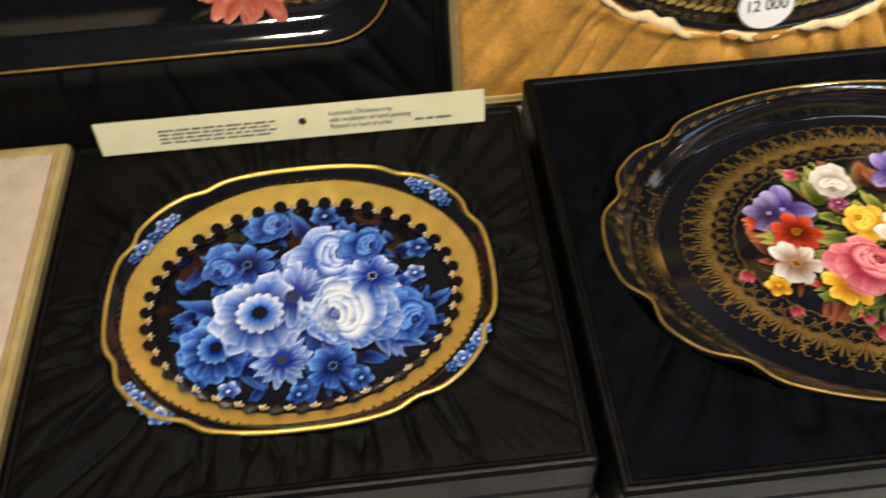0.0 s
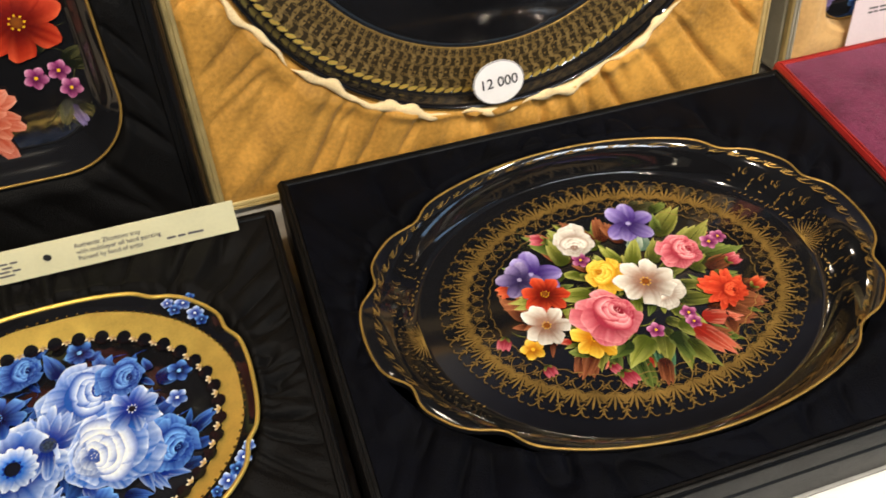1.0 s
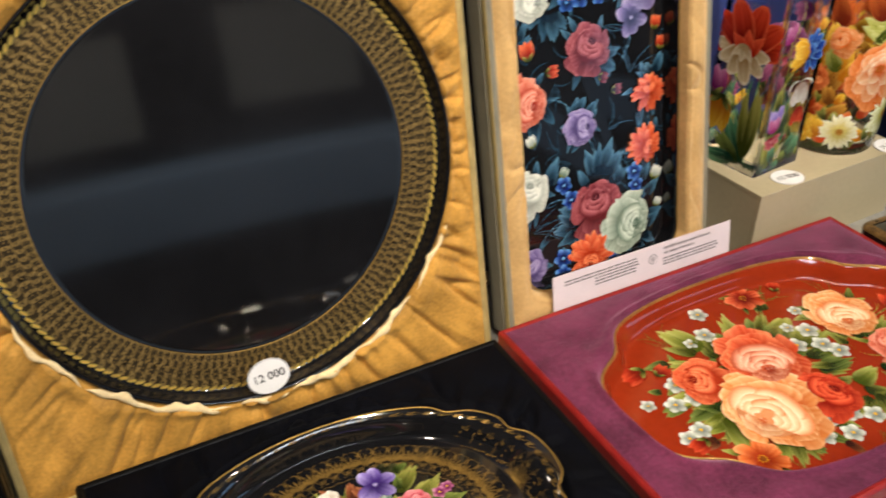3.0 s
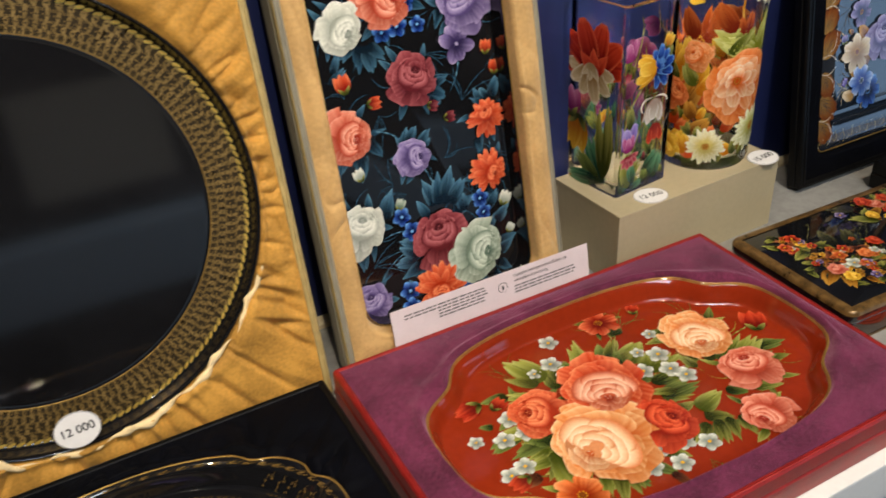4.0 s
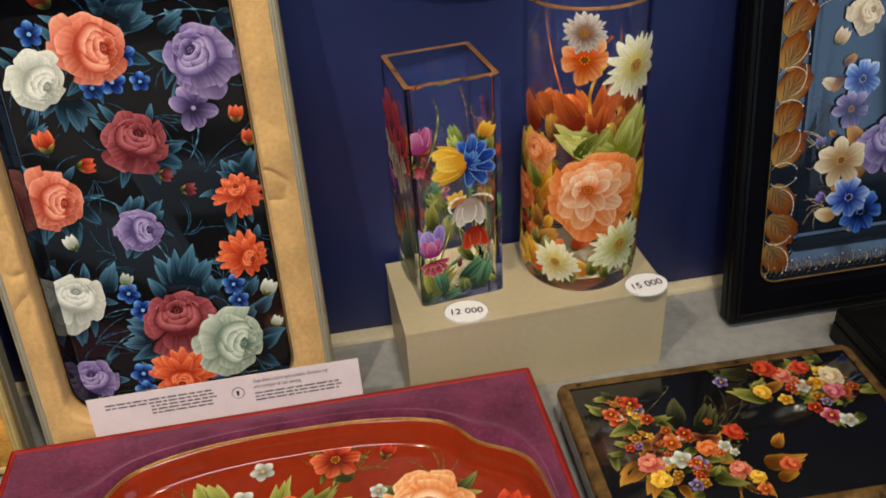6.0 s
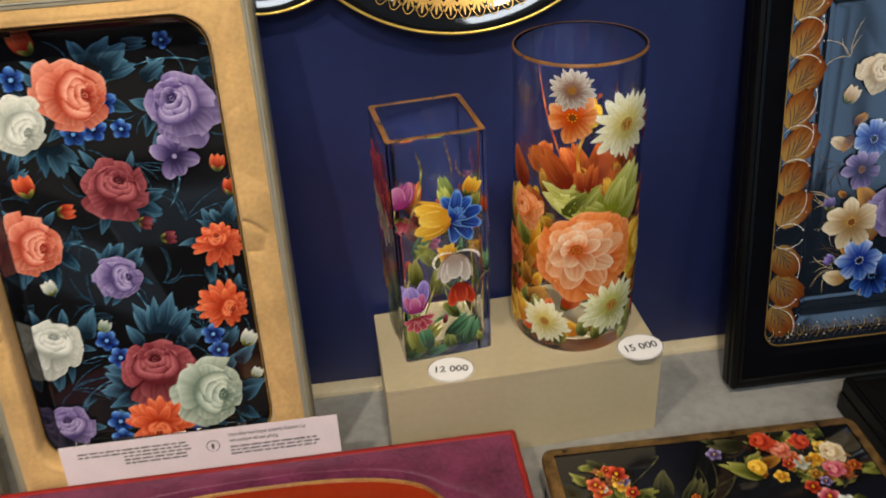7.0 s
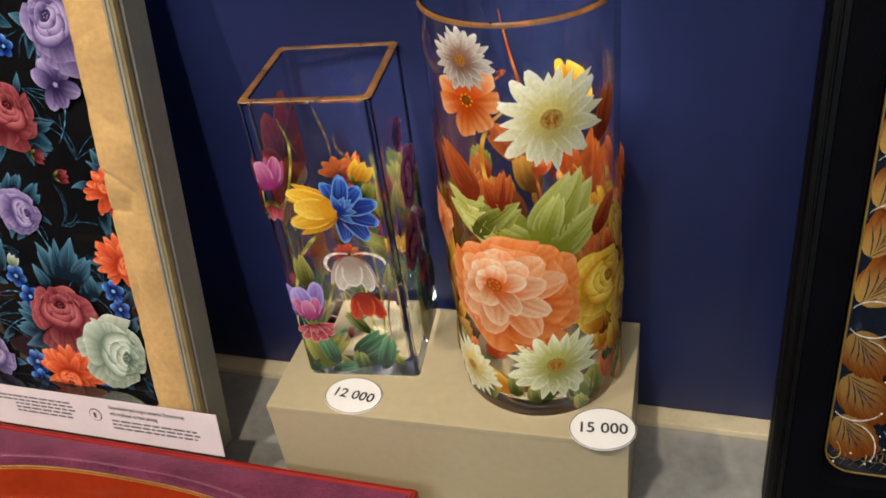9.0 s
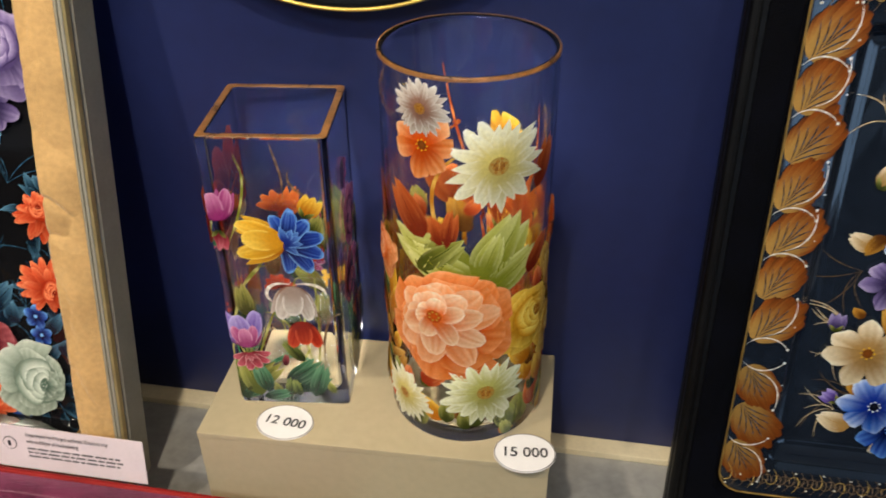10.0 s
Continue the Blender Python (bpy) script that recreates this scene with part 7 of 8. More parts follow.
casket_art.f("small", 0.0702, 0.0659, 0.0052, "yellow")
casket_art.f("small", 0.1091, 0.0745, 0.0067, "coral")
casket_art.f("small", 0.0863, 0.0633, 0.0059, "gold")
casket_art.f("small", 0.0988, 0.0467, 0.0078, "purple")
casket_art.f("small", 0.0813, 0.0817, 0.0060, "white")
casket_art.leaf(0.2921, 0.1299, 0.3127, 0.1305, 0.36, "russet")
casket_art.leaf(0.2677, 0.1651, 0.2665, 0.1796, 0.36, "darkleaf")
casket_art.leaf(0.2218, 0.1411, 0.2198, 0.1565, 0.36, "gold")
casket_art.leaf(0.3416, 0.1535, 0.3708, 0.1577, 0.36, "gold")
casket_art.leaf(0.2534, 0.1847, 0.2716, 0.1770, 0.36, "gold")
casket_art.leaf(0.2722, 0.1533, 0.2505, 0.1667, 0.36, "olive")
casket_art.leaf(0.3101, 0.1317, 0.2856, 0.1226, 0.36, "olive")
casket_art.leaf(0.2741, 0.1688, 0.3006, 0.1598, 0.36, "darkleaf")
casket_art.leaf(0.2829, 0.1603, 0.2721, 0.1465, 0.36, "gold")
casket_art.leaf(0.3611, 0.1524, 0.3821, 0.1406, 0.36, "olive")
casket_art.leaf(0.2094, 0.1551, 0.2279, 0.1752, 0.36, "olive")
casket_art.leaf(0.3155, 0.1623, 0.2958, 0.1608, 0.36, "russet")
casket_art.leaf(0.3259, 0.1376, 0.3476, 0.1435, 0.36, "olive")
casket_art.leaf(0.3057, 0.1757, 0.2874, 0.1776, 0.36, "gold")
casket_art.leaf(0.2385, 0.1727, 0.2561, 0.1667, 0.36, "russet")
casket_art.leaf(0.3485, 0.1360, 0.3189, 0.1355, 0.36, "olive")
casket_art.leaf(0.2539, 0.1422, 0.2663, 0.1321, 0.36, "olive")
casket_art.leaf(0.2703, 0.1876, 0.2671, 0.2035, 0.36, "olive")
casket_art.leaf(0.2527, 0.1920, 0.2730, 0.1905, 0.36, "olive")
casket_art.leaf(0.3105, 0.1563, 0.3138, 0.1408, 0.36, "russet")
casket_art.leaf(0.2580, 0.1726, 0.2650, 0.1555, 0.36, "gold")
casket_art.leaf(0.3068, 0.1042, 0.2847, 0.0921, 0.36, "olive")
casket_art.leaf(0.2858, 0.1575, 0.3043, 0.1636, 0.36, "gold")
casket_art.leaf(0.3007, 0.1853, 0.3060, 0.2017, 0.36, "darkleaf")
casket_art.leaf(0.2485, 0.1529, 0.2704, 0.1447, 0.36, "olive")
casket_art.leaf(0.2907, 0.1509, 0.3024, 0.1617, 0.36, "gold")
casket_art.leaf(0.3223, 0.1435, 0.3370, 0.1390, 0.36, "olive")
casket_art.leaf(0.2801, 0.1869, 0.2973, 0.1928, 0.36, "olive")
casket_art.leaf(0.2947, 0.1684, 0.2894, 0.1866, 0.36, "olive")
casket_art.leaf(0.2225, 0.1565, 0.2499, 0.1670, 0.36, "gold")
casket_art.leaf(0.2715, 0.1402, 0.2534, 0.1294, 0.36, "olive")
casket_art.leaf(0.3223, 0.1463, 0.2965, 0.1426, 0.36, "gold")
casket_art.leaf(0.2941, 0.1534, 0.2616, 0.1424, 0.36, "olive")
casket_art.leaf(0.2863, 0.1503, 0.2631, 0.1364, 0.36, "olive")
casket_art.leaf(0.3115, 0.1488, 0.3236, 0.1373, 0.36, "russet")
casket_art.leaf(0.2819, 0.0948, 0.2793, 0.1101, 0.36, "gold")
casket_art.leaf(0.2541, 0.1636, 0.2727, 0.1490, 0.36, "russet")
casket_art.leaf(0.2658, 0.1430, 0.2619, 0.1543, 0.36, "gold")
casket_art.leaf(0.1871, 0.1941, 0.1741, 0.2033, 0.36, "darkleaf")
casket_art.leaf(0.2608, 0.1454, 0.2794, 0.1322, 0.36, "russet")
casket_art.leaf(0.2124, 0.1734, 0.2131, 0.1611, 0.36, "olive")
casket_art.leaf(0.2611, 0.1739, 0.2761, 0.1918, 0.36, "olive")
casket_art.leaf(0.2736, 0.1404, 0.2791, 0.1594, 0.36, "darkleaf")
casket_art.leaf(0.2982, 0.1527, 0.2735, 0.1432, 0.36, "darkleaf")
casket_art.leaf(0.2794, 0.1322, 0.3035, 0.1391, 0.36, "gold")
casket_art.leaf(0.3008, 0.1310, 0.2934, 0.1174, 0.36, "darkleaf")
casket_art.f("small", 0.2803, 0.1811, 0.0045, "orange")
casket_art.f("small", 0.2832, 0.1587, 0.0090, "yellow")
casket_art.f("small", 0.2543, 0.1717, 0.0045, "rust")
casket_art.f("small", 0.2958, 0.1580, 0.0075, "rust")
casket_art.f("small", 0.2309, 0.1847, 0.0045, "yellow")
casket_art.f("small", 0.2524, 0.1483, 0.0044, "gold")
casket_art.f("small", 0.2402, 0.2011, 0.0061, "white")
casket_art.f("small", 0.2600, 0.1620, 0.0067, "coral")
casket_art.f("small", 0.2377, 0.1397, 0.0087, "yellow")
casket_art.f("small", 0.2622, 0.1224, 0.0087, "red")
casket_art.f("small", 0.2745, 0.1576, 0.0060, "gold")
casket_art.f("small", 0.2634, 0.1645, 0.0067, "orange")
casket_art.f("small", 0.2691, 0.1853, 0.0068, "gold")
casket_art.f("small", 0.2791, 0.1526, 0.0052, "yellow")
casket_art.f("small", 0.3487, 0.1528, 0.0068, "gold")
casket_art.f("small", 0.2517, 0.1553, 0.0074, "red")
casket_art.f("small", 0.2477, 0.1847, 0.0075, "coral")
casket_art.f("small", 0.2784, 0.1275, 0.0066, "purple")
casket_art.f("small", 0.2952, 0.1738, 0.0091, "yellow")
casket_art.f("small", 0.2416, 0.1780, 0.0052, "rust")
casket_art.f("small", 0.2731, 0.1380, 0.0073, "gold")
casket_art.f("small", 0.3035, 0.1391, 0.0089, "rust")
casket_art.f("small", 0.3176, 0.1445, 0.0075, "rust")
casket_art.leaf(0.0694, 0.1531, 0.0686, 0.1302, 0.36, "olive")
casket_art.leaf(0.0660, 0.1668, 0.0612, 0.1814, 0.36, "olive")
casket_art.leaf(0.0410, 0.1438, 0.0548, 0.1533, 0.36, "olive")
casket_art.leaf(0.0613, 0.1501, 0.0732, 0.1442, 0.36, "gold")
casket_art.leaf(0.0830, 0.1359, 0.1069, 0.1406, 0.36, "olive")
casket_art.leaf(0.0581, 0.1481, 0.0767, 0.1425, 0.36, "olive")
casket_art.leaf(0.0549, 0.1796, 0.0334, 0.1817, 0.36, "olive")
casket_art.leaf(0.0654, 0.1575, 0.0741, 0.1496, 0.36, "olive")
casket_art.leaf(0.0404, 0.1569, 0.0235, 0.1758, 0.36, "olive")
casket_art.leaf(0.0390, 0.1670, 0.0426, 0.1523, 0.36, "gold")
casket_art.leaf(0.0709, 0.1656, 0.0467, 0.1763, 0.36, "russet")
casket_art.leaf(0.0575, 0.1579, 0.0578, 0.1413, 0.36, "darkleaf")
casket_art.leaf(0.0608, 0.1527, 0.0494, 0.1431, 0.36, "russet")
casket_art.leaf(0.0494, 0.1559, 0.0691, 0.1581, 0.36, "russet")
casket_art.f("small", 0.0627, 0.1745, 0.0057, "red")
casket_art.f("small", 0.0699, 0.1601, 0.0056, "gold")
casket_art.f("small", 0.0774, 0.1612, 0.0063, "orange")
casket_art.f("small", 0.0765, 0.1568, 0.0070, "purple")
casket_art.f("small", 0.0545, 0.1487, 0.0042, "white")
casket_art.f("small", 0.0550, 0.1698, 0.0049, "gold")
casket_art.f("small", 0.0504, 0.1519, 0.0062, "red")
casket_art.leaf(0.0574, 0.0838, 0.0223, 0.0598, 0.36, "gold")
casket_art.leaf(0.0680, 0.0681, 0.0491, 0.0368, 0.36, "gold")
casket_art.leaf(0.0840, 0.0499, 0.0879, 0.0277, 0.36, "gold")
casket_art.leaf(0.1194, 0.0534, 0.1475, 0.0396, 0.36, "olive")
casket_art.leaf(0.0529, 0.1076, 0.0357, 0.1161, 0.36, "olive")
casket_art.leaf(0.0665, 0.1347, 0.0361, 0.1269, 0.36, "olive")
casket_art.leaf(0.1086, 0.1256, 0.1191, 0.1689, 0.36, "darkleaf")
casket_art.leaf(0.1323, 0.1139, 0.1558, 0.1508, 0.36, "darkleaf")
casket_art.leaf(0.1746, 0.0588, 0.2187, 0.0598, 0.36, "gold")
casket_art.leaf(0.2210, 0.1441, 0.1838, 0.1625, 0.36, "olive")
casket_art.leaf(0.2997, 0.1873, 0.2925, 0.2204, 0.36, "olive")
casket_art.leaf(0.2705, 0.1196, 0.2776, 0.0906, 0.36, "olive")
casket_art.leaf(0.2148, 0.1872, 0.1748, 0.1934, 0.36, "darkleaf")
casket_art.leaf(0.2580, 0.1937, 0.2566, 0.2233, 0.36, "darkleaf")
casket_art.leaf(0.0565, 0.1751, 0.0450, 0.1931, 0.36, "darkleaf")
casket_art.twig([(0.0731, 0.1431), (0.1417, 0.1965), (0.1142, 0.1841)], "darkleaf", .0007)
casket_art.sprig(0.1382, 0.1110, 43, 0.0709, "darkleaf")
casket_art.sprig(0.1419, 0.0423, -71, 0.0265, "gold")
casket_art.f("small", 0.0464, 0.1562, 0.0097, "coral")
casket_art.f("small", 0.0716, 0.1677, 0.0113, "red")
casket_art.f("small", 0.0737, 0.1522, 0.0098, "yellow")
casket_art.f("small", 0.0507, 0.1459, 0.0110, "coral")
casket_art.f("small", 0.0790, 0.1402, 0.0069, "gold")
casket_art.f("small", 0.0966, 0.0807, 0.0120, "white")
casket_art.f("small", 0.1125, 0.0729, 0.0093, "purple")
casket_art.f("small", 0.0944, 0.1039, 0.0109, "orange")
casket_art.f("small", 0.1119, 0.1147, 0.0083, "red")
casket_art.f("small", 0.1428, 0.0880, 0.0095, "orange")
casket_art.f("small", 0.1809, 0.1797, 0.0088, "purple")
casket_art.f("small", 0.2644, 0.1558, 0.0104, "white")
casket_art.f("small", 0.2727, 0.1082, 0.0115, "pink")
casket_art.f("small", 0.2863, 0.0989, 0.0100, "white")
casket_art.f("rose", 0.0631, 0.0810, 0.0144, "pinkcoral")
casket_art.f("rose", 0.0674, 0.0580, 0.0120, "yellow")
casket_art.f("rose", 0.1263, 0.0882, 0.0113, "orange")
casket_art.f("rose", 0.1625, 0.1049, 0.0117, "red")
casket_art.f("rose", 0.1467, 0.0561, 0.0123, "pinkcoral")
casket_art.f("rose", 0.1602, 0.0440, 0.0089, "yellow")
casket_art.f("rose", 0.1985, 0.0527, 0.0102, "coral")
casket_art.f("rose", 0.2158, 0.1532, 0.0110, "yellow")
casket_art.f("rose", 0.2344, 0.1885, 0.0139, "red")
casket_art.f("rose", 0.2510, 0.1761, 0.0126, "pinkcoral")
casket_art.f("rose", 0.2774, 0.1840, 0.0114, "red")
casket_art.f("rose", 0.3017, 0.1649, 0.0152, "cream")
casket_art.f("rose", 0.2928, 0.1417, 0.0124, "pink")
casket_art.done()

leaf_art = Picture(leaf_tray, LEAF_FLOOR + 0.0004)
leaf_art.leaf(1.6145, 0.3027, 1.5932, 0.3148, 0.40, "cream")
leaf_art.leaf(1.6201, 0.3153, 1.6083, 0.2967, 0.40, "gold")
leaf_art.leaf(1.6188, 0.3285, 1.6345, 0.3399, 0.40, "gold")
leaf_art.leaf(1.6202, 0.2411, 1.6091, 0.2492, 0.40, "gold")
leaf_art.leaf(1.6577, 0.2159, 1.6094, 0.2072, 0.30, "amber")
leaf_art.leaf(1.6569, 0.2230, 1.6329, 0.2535, 0.35, "gold")
leaf_art.leaf(1.6620, 0.2083, 1.6478, 0.1740, 0.35, "amber")
leaf_art.leaf(1.6304, 0.1319, 1.6008, 0.1430, 0.40, "cream")
leaf_art.leaf(1.6341, 0.1684, 1.6191, 0.1774, 0.50, "gold")
leaf_art.sprig(1.6049, 0.4058, 121, 0.0299, "cream")
leaf_art.sprig(1.6095, 0.2832, -126, 0.0311, "sepia")
leaf_art.sprig(1.6075, 0.2286, 149, 0.0337, "cream")
leaf_art.sprig(1.6094, 0.2072, -167, 0.0211, "cream")
leaf_art.sprig(1.6146, 0.1487, 173, 0.0290, "cream")
leaf_art.sprig(1.6276, 0.1618, 149, 0.0350, "sepia")
leaf_art.f("bud", 1.6110, 0.3614, 0.0135, "cream", 60)
leaf_art.f("bud", 1.6002, 0.2329, 0.0106, "purple", 90)
leaf_art.f("bud", 1.6100, 0.1603, 0.0101, "violet", 150)
leaf_art.f("rose", 1.6396, 0.3871, 0.0241, "cream")
leaf_art.f("open", 1.6444, 0.3095, 0.0262, "paleblue")
leaf_art.f("open", 1.6343, 0.2738, 0.0237, "purple")
leaf_art.f("open", 1.6647, 0.1352, 0.0295, "blue")
leaf_art.f("rose", 1.6912, 0.2253, 0.0410, "purple")
leaf_art.f("rose", 1.7814, 0.1879, 0.0539, "cream")
leaf_art.f("open", 1.6453, 0.1573, 0.0296, "paleblue")
leaf_art.f("open", 1.6287, 0.2093, 0.0331, "cream")
leaf_art.leaf(1.7201, 0.0983, 1.7593, 0.0715, 0.40, "cream")
leaf_art.leaf(1.6710, 0.1266, 1.6513, 0.1054, 0.40, "cream")
for k in range(8):
    leaf_art.f(random.choice(("rose", "open", "daisy")), random.uniform(1.70, 1.80), 0.14 + 0.04 * k, random.uniform(0.012, 0.020), random.choice(("cream", "purple", "gold", "paleblue")))
leaf_art.done()

fruit_art = Picture(fruit_tray, -0.0136)
fruit_art.leaf(-0.0043, 0.1969, 0.0191, 0.1964, 0.25, "darkleaf")
fruit_art.leaf(-0.0066, 0.2018, 0.0112, 0.2089, 0.25, "darkleaf")
fruit_art.leaf(-0.0102, 0.1664, -0.0045, 0.1460, 0.20, "purple")
fruit_art.leaf(-0.0125, 0.1716, -0.0197, 0.1497, 0.25, "darkleaf")
fruit_art.leaf(-0.0065, 0.1656, 0.0091, 0.1500, 0.20, "darkleaf")
fruit_art.leaf(-0.0232, 0.2096, -0.0072, 0.2233, 0.25, "darkleaf")
fruit_art.sprig(0.0006, 0.2003, -34, 0.0236, "darkleaf")
fruit_art.sprig(-0.0176, 0.1682, -89, 0.0239, "darkleaf")
fruit_art.sprig(-0.0218, 0.2136, 33, 0.0233, "darkleaf")
fruit_art.f("small", -0.0277, 0.1909, 0.0088, "magenta")
fruit_art.f("small", -0.0111, 0.1940, 0.0082, "magenta")
fruit_art.f("small", -0.0068, 0.1795, 0.0083, "magenta")
fruit_art.f("open", -0.0261, 0.2332, 0.0316, "red")
fruit_art.f("aster", -0.0816, 0.1765, 0.0468, "pinkcoral")
fruit_art.f("rose", -0.0167, 0.2847, 0.0240, "orange")
fruit_art.f("rose", -0.0006, 0.3670, 0.0228, "gold")
fruit_art.f("bud", 0.0106, 0.3781, 0.0228, "orange", 120)
fruit_art.leaf(-0.0096, 0.3367, 0.0056, 0.3472, 0.50, "olive")
fruit_art.leaf(-0.0175, 0.2747, 0.0002, 0.2851, 0.25, "darkleaf")
fruit_art.leaf(-0.0130, 0.2683, 0.0094, 0.2723, 0.25, "darkleaf")
for fu, fv, fr, fp in ((-0.235, 0.245, 0.060, "gold"), (-0.185, 0.262, 0.045, "olive"), (-0.32, 0.24, 0.055, "yellow"), (-0.40, 0.28, 0.05, "gold")):
    fruit = Brush()
    for k in range(14):
        fruit.petal(fu + 0.5 * fr, fv - 0.6 * fr, math.pi * 0.5 + 0.14 * (k - 6.5), fr * 1.9, fr * 0.34, PALETTES[fp], -0.0128 + k * STEP, "round", 0.03 * (k - 6.5))
    fruit.put("painted_fruit", fruit_tray)
for k in range(12):
    fruit_art.f(random.choice(("rose", "open", "aster")), random.uniform(-0.45, -0.06), 0.33 + 0.014 * k, random.uniform(0.025, 0.045), random.choice(("coral", "red", "gold", "pinkcoral")))
fruit_art.done()


# ---- gold work ----
def on_wall(outer, inner, rim, floor, flare=0.35):
    """Maps (angle, share of the wall, lift) to the sloping wall of a tray."""
    def place(t, k, w):
        a, b = between(outer, inner, k)(t)
        q = min(1.0, max(0.0, (k - 0.08) / 0.92))
        drop = q * q * (3 - 2 * q) if q > flare else q * flare * (3 - 2 * flare)
        return a, b, rim + (floor - rim) * min(1, drop) + w + 0.0009
    return place


def round_oval(cu, cv, a, b, level):
    """Maps (angle, share outwards) between the middle and an oval outline."""
    return lambda t, k, w: (cu + a(k) * math.cos(t), cv + b(k) * math.sin(t), level + w)


# lace band of the large oval tray
gp = PALETTES["gilt"]
lace = Brush(round_oval(0.354, 0.438, lambda k: 0.110 + 0.034 * k, lambda k: 0.080 + 0.031 * k, -0.0216), 0.11, 0.033)
for i in range(54):
    t, d = 2 * math.pi * i / 54, 2 * math.pi / 54
    for j in range(-3, 4):
        lace.petal(t + 0.03 * j * d, 0.36, math.pi / 2 - 0.30 * j, 0.0150 - 0.0018 * abs(j), 0.0008, gp, 0.0005, "round", 0, 1, 5, 3)
    for j in (-1, 1):
        lace.line([(t, 0.36), (t + 0.7 * j * d, 0.30), (t + 0.62 * j * d, 0.72), (t + 0.30 * j * d, 0.62)], 0.00034, gp, 0.0006, False, 10)
        lace.line([(t, 0.34), (t + 0.45 * j * d, 0.20), (t + 0.45 * j * d, 0.02), (t + 0.12 * j * d, 0.06)], 0.00034, gp, 0.0006, False, 10)
        lace.line([(t + 0.5 * j * d, 0.80), (t + 0.4 * j * d, 1.1), (t + 0.1 * j * d, 1.0)], 0.00030, gp, 0.0006, False, 7)
    for q in (0.22, 0.5, 0.78):
        for j in range(4):
            lace.petal(t + (0.5 - 0.04) * d, q, 0.4 + 1.57 * j, 0.0034, 0.0006, gp, 0.0007, "round", 0.2, 1, 4, 3)
    lace.line([(t - 0.5 * d, -0.06), (t, -0.16), (t + 0.5 * d, -0.06)], 0.0003, gp, 0.0006, False, 5)
    lace.dot(t + 0.5 * d, 0.92, 0.0007, gp[1], 0.0006, 6)
    lace.dot(t + 0.5 * d, 0.16, 0.0006, gp[1], 0.0006, 6)
lace.put("gold_lace_band", big_tray, LACE_GOLD, "gold lace band")

wall = Brush(on_wall(big_mid, big_in, 0.004, -0.022), 0.17, 0.045)
for i in range(64):
    t, d = 2 * math.pi * i / 64, 2 * math.pi / 64
    s = 1 if i % 2 else -1
    for j in range(3):
        wall.petal(t + 0.2 * j * d, 0.13, 0.5 + 0.5 * j, 0.0050, 0.0005, gp, 0.0003, "round", 0.2, 1, 5, 3)
    wall.line([(t - 0.4 * d, 0.14), (t, 0.14 + 0.12), (t + 0.5 * d, 0.30), (t + 0.55 * d, 0.16)], 0.0003, gp, 0.0003, True, 9)
    wall.dot(t + 0.5 * d, 0.24, 0.0006, gp[1], 0.0003, 6)
    if abs(math.cos(t)) > 0.80:
        wall.line([(t, 0.40), (t + 0.4 * d, 0.55), (t - 0.3 * d, 0.62), (t, 0.48)], 0.0003, gp, 0.0003, True, 9)
        for j in range(3):
            wall.petal(t + 0.3 * d, 0.55 + 0.1 * j, 1.2 * s + 0.5 * j, 0.0042, 0.0004, gp, 0.0003, "round", 0.1, 1, 5, 3)
wall.put("gold_scrollwork", big_tray, GOLD_LINE, "gold scrollwork on the rim")
for t0 in (0.0, math.pi):
    tuft = Brush(on_wall(big_mid, big_in, 0.004, -0.022), 0.19, 0.045)
    for j in range(17):
        a = (j - 8) * 0.19
        tuft.line([(t0, 0.98), (t0 + 0.07 * math.sin(a), 0.98 - 0.2 * math.cos(a)), (t0 + 0.13 * math.sin(a), 0.96 - 0.36 * math.cos(a))], 0.0004, gp, 0.0006, True, 6)
        tuft.dot(t0 + 0.145 * math.sin(a), 0.95 - 0.42 * math.cos(a), 0.0006, gp[1], 0.0006, 6)
    for s in (-1, 1):
        for j in range(12):
            tuft.petal(t0 + s * (0.16 + 0.035 * j), 0.80 + 0.012 * j, (1.57 - s * 1.0) + 0.5 * (j % 3), 0.006 - 0.0003 * j, 0.0006, gp, 0.0006, "round", 0.1, 1, 5, 3)
    tuft.put("gold_tuft", big_tray, GOLD_LINE, "gold feathery tuft")

# scalloped edge of the blue tray's gold band
ring = round_oval(-0.056, 0.4205, lambda k: 0.1005 + k * 0.016, lambda k: 0.0805 + k * 0.015, 0)
for i in range(40):
    t = 2 * math.pi * i / 40
    u, v, _ = ring(t, 0.06, 0)
    scallop = Brush(lambda a, b, w: (a, b, w + 0.0006 + 0.36 * 0.09 * max(0.0, math.hypot((a + 0.056) / 0.1005, (b - 0.4205) / 0.0805) - 1)))
    scallop.dot(u, v, 0.0050, (0.004, 0.004, 0.006), -0.0029, 14)
    star_u, star_v, _ = ring(t + math.pi / 40, 0.10, 0)
    for j in range(3):
        scallop.petal(star_u, star_v, t + math.pi + (j - 1) * 0.9, 0.0040, 0.0009, PALETTES["cream"], -0.0024, "round", 0, 1, 4, 3)
    scallop.dot(star_u, star_v, 0.0009, PALETTES["gilt"][2], -0.0020, 6)
    scallop.put("scallop", blue_tray)
for i in range(110):
    t = 2 * math.pi * i / 110
    if i == 0:
        bead_row = Brush()
    bead_row.dot(-0.056 + 0.1188 * math.cos(t), 0.424 + 0.0978 * math.sin(t), 0.0011, (0.10, 0.055, 0.01), 0.0024, 6)
bead_row.put("bead_edge", blue_tray, None, "dark beaded edge of the gold band")

